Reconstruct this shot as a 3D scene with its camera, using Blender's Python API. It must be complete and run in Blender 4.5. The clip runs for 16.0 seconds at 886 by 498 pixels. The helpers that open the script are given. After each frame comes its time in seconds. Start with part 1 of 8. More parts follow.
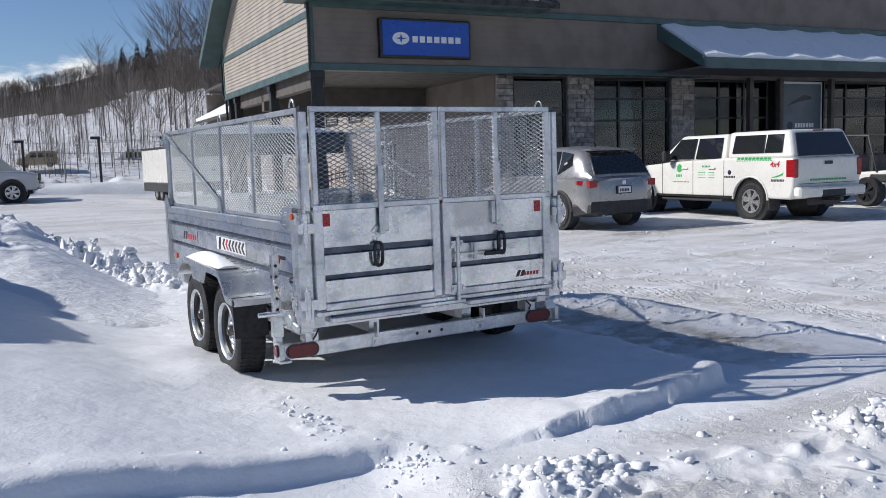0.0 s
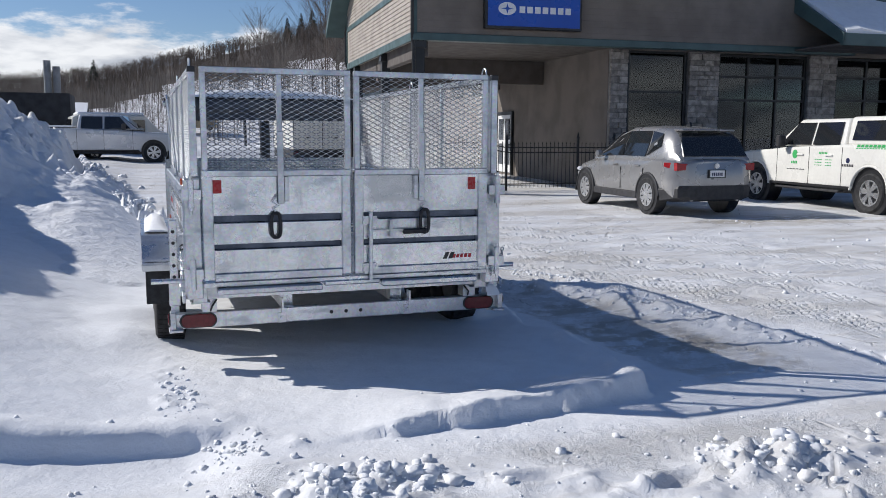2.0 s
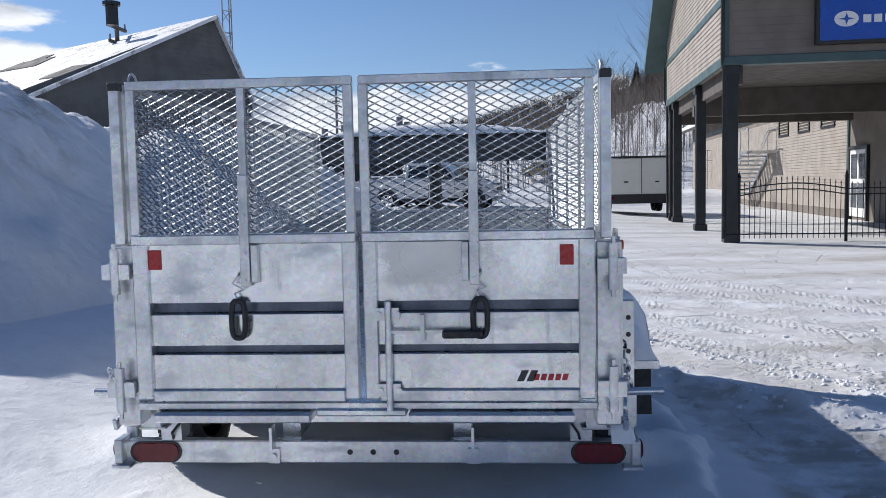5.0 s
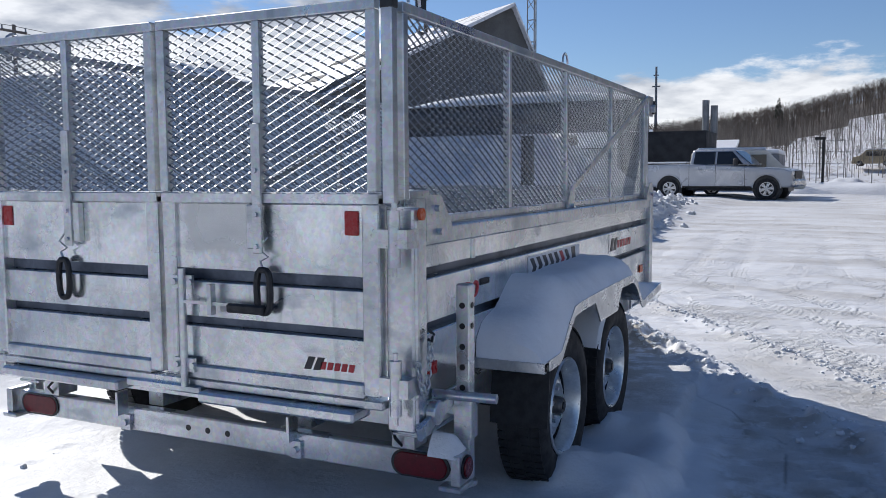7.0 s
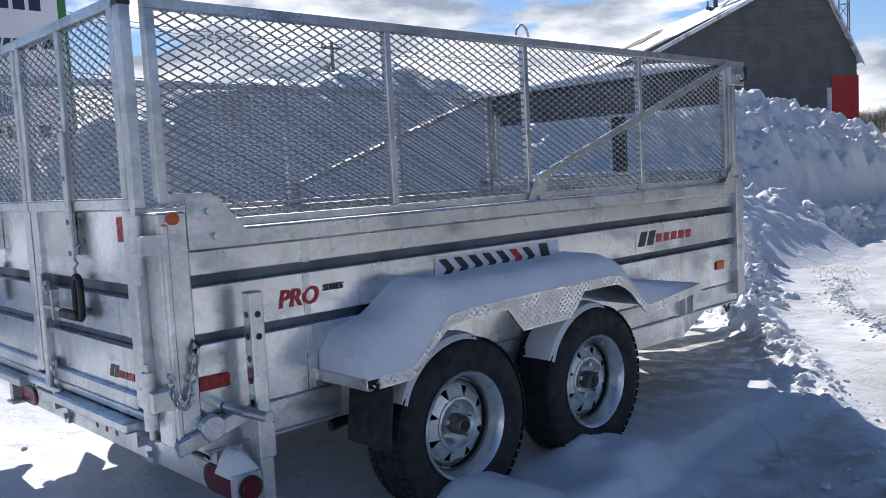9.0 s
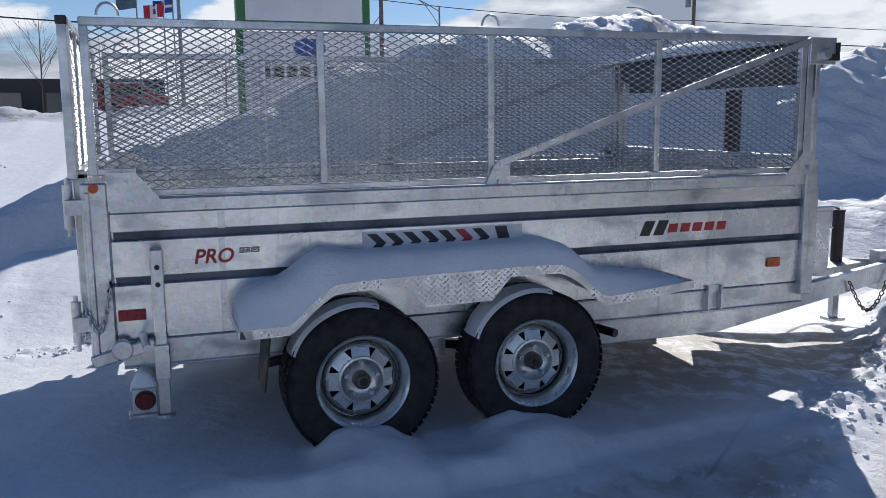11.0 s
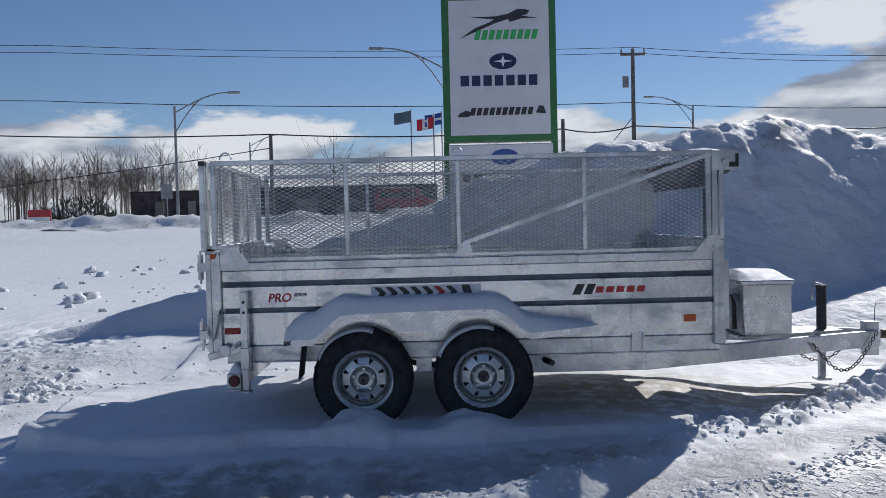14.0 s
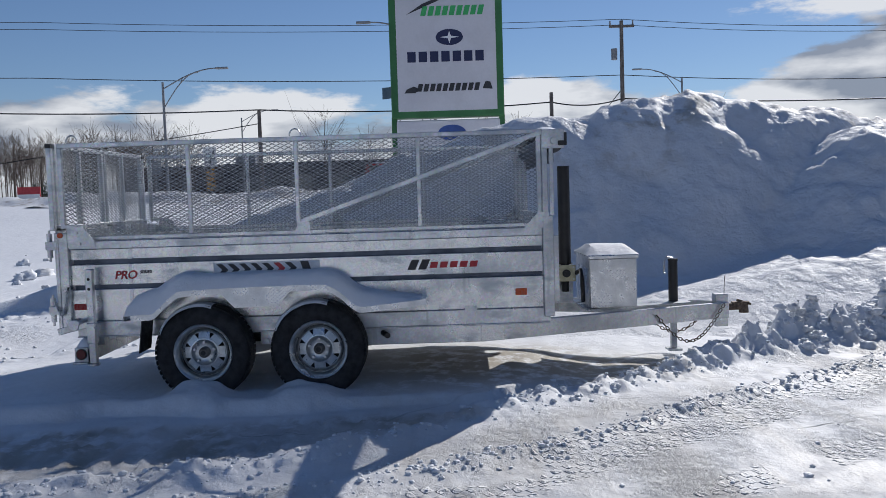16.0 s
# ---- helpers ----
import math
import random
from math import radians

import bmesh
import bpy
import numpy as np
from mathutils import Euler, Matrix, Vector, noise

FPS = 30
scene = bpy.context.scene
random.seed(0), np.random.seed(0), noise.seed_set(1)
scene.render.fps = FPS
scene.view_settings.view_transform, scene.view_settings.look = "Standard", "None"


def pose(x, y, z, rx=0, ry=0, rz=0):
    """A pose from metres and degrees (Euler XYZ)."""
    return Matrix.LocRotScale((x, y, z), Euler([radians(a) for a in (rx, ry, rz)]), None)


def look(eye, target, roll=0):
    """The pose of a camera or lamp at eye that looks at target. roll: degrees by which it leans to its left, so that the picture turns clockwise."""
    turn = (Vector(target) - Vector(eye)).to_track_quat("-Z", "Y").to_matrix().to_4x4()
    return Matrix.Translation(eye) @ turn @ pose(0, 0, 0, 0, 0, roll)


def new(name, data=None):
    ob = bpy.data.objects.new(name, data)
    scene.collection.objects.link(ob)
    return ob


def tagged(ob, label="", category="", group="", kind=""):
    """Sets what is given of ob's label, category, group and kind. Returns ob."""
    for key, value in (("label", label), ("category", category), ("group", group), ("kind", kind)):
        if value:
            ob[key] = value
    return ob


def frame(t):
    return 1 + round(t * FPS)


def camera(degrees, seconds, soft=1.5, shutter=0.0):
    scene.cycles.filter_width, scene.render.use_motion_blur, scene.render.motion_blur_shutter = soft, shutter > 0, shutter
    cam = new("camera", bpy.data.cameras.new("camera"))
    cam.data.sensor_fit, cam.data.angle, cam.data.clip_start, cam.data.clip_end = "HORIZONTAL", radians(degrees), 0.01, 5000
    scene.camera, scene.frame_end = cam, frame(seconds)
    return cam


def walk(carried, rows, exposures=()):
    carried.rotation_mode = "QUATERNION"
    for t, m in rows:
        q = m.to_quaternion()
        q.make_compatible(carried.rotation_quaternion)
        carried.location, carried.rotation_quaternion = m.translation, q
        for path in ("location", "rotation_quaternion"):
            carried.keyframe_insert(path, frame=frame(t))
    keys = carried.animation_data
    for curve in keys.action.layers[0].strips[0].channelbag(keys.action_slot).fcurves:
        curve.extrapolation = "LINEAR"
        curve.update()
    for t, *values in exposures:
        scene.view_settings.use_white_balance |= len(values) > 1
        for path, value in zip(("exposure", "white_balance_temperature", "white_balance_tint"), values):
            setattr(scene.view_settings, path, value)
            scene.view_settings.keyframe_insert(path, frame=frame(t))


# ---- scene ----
cam = camera(55.3, 16.0, 0.75)
PATH = [
    (0, (-2.886, -5.002, 1.55), (-1.89, -3.281, 1.337), -1.8),
    (0.5, (-2.555, -5.155, 1.563), (-1.723, -3.344, 1.386), -1.2),
    (1, (-2.221, -5.281, 1.557), (-1.431, -3.452, 1.378), -1.0),
    (1.5, (-1.765, -5.253, 1.516), (-0.979, -3.427, 1.294), -0.4),
    (2, (-1.281, -5.282, 1.499), (-0.614, -3.416, 1.233), 0.3),
    (2.5, (-0.864, -5.115, 1.477), (-0.295, -3.226, 1.149), 1.9),
    (3, (-0.557, -4.856, 1.494), (-0.179, -2.921, 1.157), 0.4),
    (3.5, (-0.229, -4.539, 1.499), (-0.038, -2.566, 1.234), -0.4),
    (4, (0.008, -4.133, 1.541), (0.105, -2.145, 1.348), -0.5),
    (4.2, (0.085, -3.923, 1.532), (0.167, -1.932, 1.361), -1.1),
    (6.3, (1.671, -2.847, 1.398), (1.016, -0.965, 1.222), 1.3),
    (6.5, (1.853, -2.759, 1.392), (1.150, -0.895, 1.217), 1.1),
    (7, (2.262, -2.385, 1.342), (1.402, -0.587, 1.167), -0.3),
    (7.5, (2.59, -2.008, 1.301), (1.583, -0.295, 1.075), -0.5),
    (8, (2.82, -1.652, 1.266), (1.684, -0.024, 1.027), -1.3),
    (8.5, (3.05, -1.329, 1.32), (1.728, 0.163, 1.163), -3.0),
    (9, (3.468, -1.129, 1.309), (2.019, 0.238, 1.132), -3.0),
    (9.2, (3.607, -1.019, 1.299), (2.106, 0.287, 1.095), -3.1),
    (11.3, (4.922, 0.436, 1.496), (3.009, 0.956, 1.233), -0.6),
    (11.5, (5.098, 0.525, 1.475), (3.16, 0.972, 1.258), -0.9),
    (12, (5.518, 0.7, 1.429), (3.563, 1.103, 1.302), -2.4),
    (12.5, (5.955, 0.894, 1.449), (3.981, 1.209, 1.382), -1.8),
    (13, (6.359, 1.091, 1.477), (4.368, 1.279, 1.459), -1.6),
    (13.5, (6.736, 1.331, 1.449), (4.739, 1.438, 1.435), -1.6),
    (14, (7.019, 1.625, 1.433), (5.02, 1.644, 1.365), -1.4),
    (14.5, (7.291, 1.786, 1.449), (5.294, 1.839, 1.346), -2.0),
    (15, (7.392, 2.115, 1.424), (5.399, 2.215, 1.288), -1.7),
    (15.5, (7.375, 2.483, 1.437), (5.383, 2.569, 1.279), -2.0),
    (16, (7.257, 2.86, 1.431), (5.261, 2.863, 1.302), -1.8),
]
walk(cam, [(t, look(eye, target, roll)) for t, eye, target, roll in PATH],
     [(0, 0.06, 6400, 11), (2, 0.04, 6400, 11), (4, 0.26, 6350, 11), (6.5, 0.06, 6350, 11), (7.5, 0.20, 6350, 11), (8.5, 0.42, 6400, 11), (9, 0.32, 6400, 11), (11.5, -0.08, 6250, 11), (12.5, -0.2, 6250, 11), (14, -0.29, 6250, 11), (16, -0.24, 6300, 11)])

# ---- world, sun and exposure ----
SUN_AZ, SUN_EL = math.atan2(0.82, -1.28), radians(33.3)
world = bpy.data.worlds.new("world")
scene.world = world
world.use_nodes = True
wn, wl = world.node_tree.nodes, world.node_tree.links
wn.clear()
w_out = wn.new("ShaderNodeOutputWorld")
w_bg = wn.new("ShaderNodeBackground")
sky = wn.new("ShaderNodeTexSky")
sky.sky_type, sky.sun_disc = "NISHITA", False
sky.sun_elevation, sky.sun_rotation = SUN_EL, math.pi / 2 - SUN_AZ
sky.altitude, sky.air_density, sky.dust_density, sky.ozone_density = 500, 1.0, 0.1, 3.2
w_bg.inputs["Strength"].default_value = 0.072
# clouds: a low bank of cumulus along the horizon and torn wisps higher up
w_co = wn.new("ShaderNodeTexCoord")
w_sep = wn.new("ShaderNodeSeparateXYZ")
wl.new(w_co.outputs["Generated"], w_sep.inputs[0])
w_map = wn.new("ShaderNodeMapping")
w_map.inputs["Scale"].default_value = (1, 1, 3.2)
w_map.inputs["Location"].default_value = (0.35, 0.1, 0.2)
wl.new(w_co.outputs["Generated"], w_map.inputs[0])
w_n = wn.new("ShaderNodeTexNoise")
w_n.inputs["Scale"].default_value, w_n.inputs["Detail"].default_value, w_n.inputs["Roughness"].default_value = 3.4, 12, 0.60
wl.new(w_map.outputs[0], w_n.inputs["Vector"])
w_h = wn.new("ShaderNodeMapRange")
w_h.inputs[1].default_value, w_h.inputs[2].default_value = 0.085, 0.16
w_h.inputs[3].default_value, w_h.inputs[4].default_value = 0.22, -0.20
wl.new(w_sep.outputs[2], w_h.inputs[0])
w_add = wn.new("ShaderNodeMath")
w_add.operation = "ADD"
wl.new(w_n.outputs[0], w_add.inputs[0])
wl.new(w_h.outputs[0], w_add.inputs[1])
w_dir = wn.new("ShaderNodeVectorMath")
w_dir.operation = "DOT_PRODUCT"
w_dir.inputs[1].default_value = (-0.820, 0.519, 0.242)
wl.new(w_co.outputs["Generated"], w_dir.inputs[0])
w_big = wn.new("ShaderNodeMapRange")
w_big.inputs[1].default_value, w_big.inputs[2].default_value, w_big.inputs[4].default_value = 0.962, 0.993, 0.26
wl.new(w_dir.outputs["Value"], w_big.inputs[0])
w_add2 = wn.new("ShaderNodeMath")
w_add2.operation = "ADD"
wl.new(w_add.outputs[0], w_add2.inputs[0])
wl.new(w_big.outputs[0], w_add2.inputs[1])
w_dir2 = wn.new("ShaderNodeVectorMath")
w_dir2.operation = "DOT_PRODUCT"
w_dir2.inputs[1].default_value = (-0.692, 0.706, 0.152)
wl.new(w_co.outputs["Generated"], w_dir2.inputs[0])
w_big2 = wn.new("ShaderNodeMapRange")
w_big2.inputs[1].default_value, w_big2.inputs[2].default_value, w_big2.inputs[4].default_value = 0.94, 0.985, 0.24
wl.new(w_dir2.outputs["Value"], w_big2.inputs[0])
w_add3 = wn.new("ShaderNodeMath")
w_add3.operation = "ADD"
wl.new(w_add2.outputs[0], w_add3.inputs[0])
wl.new(w_big2.outputs[0], w_add3.inputs[1])
w_r = wn.new("ShaderNodeMapRange")
w_r.interpolation_type = "SMOOTHSTEP"
w_r.inputs[1].default_value, w_r.inputs[2].default_value = 0.545, 0.625
w_r.inputs[4].default_value = 0.92
wl.new(w_add3.outputs[0], w_r.inputs[0])
w_mix = wn.new("ShaderNodeMix")
w_mix.data_type = "RGBA"
w_shade = wn.new("ShaderNodeTexNoise")
w_shade.inputs["Scale"].default_value, w_shade.inputs["Detail"].default_value = 7.0, 7
wl.new(w_map.outputs[0], w_shade.inputs["Vector"])
w_sr = wn.new("ShaderNodeMapRange")
w_sr.inputs[1].default_value, w_sr.inputs[2].default_value = 0.40, 0.57
wl.new(w_shade.outputs[0], w_sr.inputs[0])
w_tone = wn.new("ShaderNodeMix")
w_tone.data_type = "RGBA"
w_tone.inputs["A"].default_value, w_tone.inputs["B"].default_value = (4.2, 4.7, 5.7, 1), (12.6, 12.7, 12.8, 1)
wl.new(w_sr.outputs[0], w_tone.inputs["Factor"])
wl.new(w_tone.outputs["Result"], w_mix.inputs["B"])
wl.new(w_r.outputs[0], w_mix.inputs["Factor"])
w_blue = wn.new("ShaderNodeMix")
w_blue.data_type, w_blue.blend_type = "RGBA", "MULTIPLY"
w_blue.inputs["Factor"].default_value, w_blue.inputs["B"].default_value = 1.0, (0.94, 1.0, 1.13, 1)
wl.new(sky.outputs[0], w_blue.inputs["A"])
wl.new(w_blue.outputs["Result"], w_mix.inputs["A"])
wl.new(w_mix.outputs["Result"], w_bg.inputs["Color"])
wl.new(w_bg.outputs[0], w_out.inputs[0])

sun = new("sun", bpy.data.lights.new("sun", "SUN"))
sun.data.energy, sun.data.angle, sun.data.color = 4.3, radians(0.53), (1, 0.96, 0.9)
sun.matrix_world = look((-12.8, 8.2, 10), (0, 0, 0))


# ---- materials ----
def mat(name, base, rough=0.6, metal=0.0, var=0.15, scale=8.0, fine=60.0, bump=0.1, dist=0.01, second=None, rvar=0.1, lo=0.42, hi=0.62, spec=None, obj_random=0.0):
    """Two scales of noise drive colour, gloss and relief, in the object's own metres."""
    m = bpy.data.materials.new(name)
    m.use_nodes = True
    n, l = m.node_tree.nodes, m.node_tree.links
    b = n["Principled BSDF"]
    co = n.new("ShaderNodeTexCoord")
    a = n.new("ShaderNodeTexNoise")
    a.inputs["Scale"].default_value, a.inputs["Detail"].default_value = scale, 5
    f = n.new("ShaderNodeTexNoise")
    f.inputs["Scale"].default_value, f.inputs["Detail"].default_value = fine, 3
    l.new(co.outputs["Object"], a.inputs["Vector"])
    l.new(co.outputs["Object"], f.inputs["Vector"])
    r = n.new("ShaderNodeMapRange")
    r.inputs[1].default_value, r.inputs[2].default_value = lo, hi
    l.new(a.outputs[0], r.inputs[0])
    mix = n.new("ShaderNodeMix")
    mix.data_type = "RGBA"
    mix.inputs["A"].default_value = (*base, 1)
    mix.inputs["B"].default_value = (*(second or [c * (1 - var * 1.6) for c in base]), 1)
    l.new(r.outputs[0], mix.inputs["Factor"])
    hsv = n.new("ShaderNodeHueSaturation")
    v = n.new("ShaderNodeMapRange")
    v.inputs[1].default_value, v.inputs[2].default_value = 0.3, 0.7
    v.inputs[3].default_value, v.inputs[4].default_value = 1 - var * 0.6, 1 + var * 0.6
    l.new(f.outputs[0], v.inputs[0])
    if obj_random:
        oi = n.new("ShaderNodeObjectInfo")
        orr = n.new("ShaderNodeMapRange")
        orr.inputs[3].default_value, orr.inputs[4].default_value = 1 - obj_random, 1 + obj_random
        l.new(oi.outputs["Random"], orr.inputs[0])
        mu = n.new("ShaderNodeMath")
        mu.operation = "MULTIPLY"
        l.new(v.outputs[0], mu.inputs[0])
        l.new(orr.outputs[0], mu.inputs[1])
        l.new(mu.outputs[0], hsv.inputs["Value"])
    else:
        l.new(v.outputs[0], hsv.inputs["Value"])
    l.new(mix.outputs["Result"], hsv.inputs["Color"])
    l.new(hsv.outputs[0], b.inputs["Base Color"])
    rr = n.new("ShaderNodeMapRange")
    rr.inputs[1].default_value, rr.inputs[2].default_value = 0.3, 0.7
    rr.inputs[3].default_value, rr.inputs[4].default_value = max(rough - rvar, 0.02), min(rough + rvar, 1)
    l.new(a.outputs[0], rr.inputs[0])
    l.new(rr.outputs[0], b.inputs["Roughness"])
    b.inputs["Metallic"].default_value = metal
    if spec is not None:
        b.inputs["Specular IOR Level"].default_value = spec
    if bump:
        bp = n.new("ShaderNodeBump")
        bp.inputs["Strength"].default_value, bp.inputs["Distance"].default_value = bump, dist
        l.new(f.outputs[0], bp.inputs["Height"])
        l.new(bp.outputs[0], b.inputs["Normal"])
    return m


def node(t, kind, **ins):
    """A node of the tree t with its inputs set or linked by name."""
    nd = t.nodes.new(kind)
    for key, val in ins.items():
        key = int(key[1:]) if key[0] == "i" and key[1:].isdigit() else key.replace("_", " ")
        if isinstance(val, bpy.types.NodeSocket):
            t.links.new(val, nd.inputs[key])
        else:
            nd.inputs[key].default_value = val
    return nd


def calc(t, op, a, b=0.0, clamp=False):
    nd = node(t, "ShaderNodeMath", i0=a, i1=b)
    nd.operation, nd.use_clamp = op, clamp
    return nd.outputs[0]


def blend(t, fac, a, b):
    nd = t.nodes.new("ShaderNodeMix")
    nd.data_type = "RGBA"
    for key, val in (("Factor", fac), ("A", a), ("B", b)):
        if isinstance(val, bpy.types.NodeSocket):
            t.links.new(val, nd.inputs[key])
        else:
            nd.inputs[key].default_value = val if key == "Factor" else (*val, 1)
    return nd.outputs["Result"]


def ramp(t, v, a, b, lo=0.0, hi=1.0):
    return node(t, "ShaderNodeMapRange", i0=v, i1=a, i2=b, i3=lo, i4=hi).outputs[0]


def grain(t, co, scale, detail=5, rough=0.5):
    return node(t, "ShaderNodeTexNoise", Vector=co, Scale=scale, Detail=detail, Roughness=rough).outputs[0]


def stretched(t, co, scale, turn=0.0):
    return node(t, "ShaderNodeMapping", Vector=co, Scale=scale, Rotation=(0, 0, turn)).outputs[0]


def galvanized(name, base, rough, metal, stain=None):
    """Hot-dip zinc: crystalline spangle, white-rust stains and rolled streaks."""
    m = mat(name, base, rough, metal, 0.12, 2.6, 40, 0.05, 0.003, rvar=0.12)
    n, l = m.node_tree.nodes, m.node_tree.links
    b = n["Principled BSDF"]
    co = n.new("ShaderNodeTexCoord")
    vo = n.new("ShaderNodeTexVoronoi")
    vo.inputs["Scale"].default_value = 70
    l.new(co.outputs["Object"], vo.inputs["Vector"])
    st = n.new("ShaderNodeTexNoise")
    mp = n.new("ShaderNodeMapping")
    mp.inputs["Scale"].default_value = (2.6, 2.6, 6)
    mp.inputs["Rotation"].default_value = (0.5, 0.4, 0)
    l.new(co.outputs["Object"], mp.inputs[0])
    l.new(mp.outputs[0], st.inputs["Vector"])
    st.inputs["Scale"].default_value, st.inputs["Detail"].default_value = 1.6, 8
    sr = n.new("ShaderNodeMapRange")
    sr.inputs[1].default_value, sr.inputs[2].default_value = 0.56, 0.70
    l.new(st.outputs[0], sr.inputs[0])
    old = b.inputs["Base Color"].links[0].from_socket
    mx = n.new("ShaderNodeMix")
    mx.data_type, mx.blend_type = "RGBA", "MULTIPLY"
    mx.inputs["Factor"].default_value = 0.16
    l.new(old, mx.inputs["A"])
    l.new(vo.outputs["Color"], mx.inputs["B"])
    my = n.new("ShaderNodeMix")
    my.data_type = "RGBA"
    my.inputs["B"].default_value = (base[0] * 0.48, base[1] * 0.52, base[2] * 0.56, 1)
    l.new(sr.outputs[0], my.inputs["Factor"])
    l.new(mx.outputs["Result"], my.inputs["A"])
    t = m.node_tree
    oc = co.outputs["Object"]
    blot = grain(t, oc, 4.5, 9, 0.68)
    col = blend(t, ramp(t, blot, 0.52, 0.64, 0, 0.48), my.outputs["Result"], [c * 0.56 for c in base])
    drip = grain(t, node(t, "ShaderNodeMapping", Vector=oc, Scale=(16, 16, 0.9)).outputs[0], 1.0, 5, 0.6)
    col = blend(t, calc(t, "MULTIPLY", ramp(t, drip, 0.58, 0.70, 0, 0.7), ramp(t, grain(t, oc, 3.0, 3), 0.45, 0.6)), col, (base[0] * 0.40, base[1] * 0.43, base[2] * 0.44))
    speck = ramp(t, grain(t, oc, 46, 4, 0.7), 0.64, 0.72, 0, 0.75)
    col = blend(t, calc(t, "MULTIPLY", speck, ramp(t, grain(t, oc, 2.2, 4), 0.48, 0.6)), col, [c * 0.22 for c in base])
    line = grain(t, node(t, "ShaderNodeMapping", Vector=oc, Scale=(3, 3, 16), Rotation=(0.9, 0.9, 0)).outputs[0], 2.2, 4, 0.5)
    thin = ramp(t, calc(t, "ABSOLUTE", calc(t, "SUBTRACT", line, 0.5)), 0.004, 0.011, 1, 0)
    thin = calc(t, "MULTIPLY", thin, ramp(t, grain(t, oc, 2.0, 4), 0.5, 0.6, 0, 0.28))
    col = blend(t, thin, col, [c * 0.35 for c in base])
    soot = ramp(t, grain(t, oc, 1.3, 7, 0.66), 0.55, 0.69, 0, 0.52)
    col = blend(t, soot, col, (base[0] * 0.42, base[1] * 0.46, base[2] * 0.52))
    if stain:
        # a dull patch with ragged edges, (x0, x1, z0, z1) in the part's own metres
        sp = node(t, "ShaderNodeSeparateXYZ", Vector=oc)
        x0, x1, z0, z1 = stain
        rag = calc(t, "MULTIPLY", calc(t, "SUBTRACT", grain(t, oc, 9, 6, 0.65), 0.5), 0.22)
        gx_, gz_ = calc(t, "ADD", sp.outputs[0], rag), calc(t, "ADD", sp.outputs[2], rag)
        inside = calc(t, "MULTIPLY", calc(t, "MULTIPLY", ramp(t, gx_, x0, x0 + 0.06), ramp(t, gx_, x1, x1 - 0.12)), calc(t, "MULTIPLY", ramp(t, gz_, z0, z0 + 0.05), ramp(t, gz_, z1, z1 - 0.05)))
        col = blend(t, calc(t, "MULTIPLY", inside, 0.8), col, [c * 0.55 for c in base])
    l.new(col, b.inputs["Base Color"])
    return m


def glass(name, tint, rough=0.02):
    m = mat(name, tint, rough, 0, 0.05, 2, 20, 0, rvar=0.01)
    m.node_tree.nodes["Principled BSDF"].inputs["Specular IOR Level"].default_value = 0.8
    return m


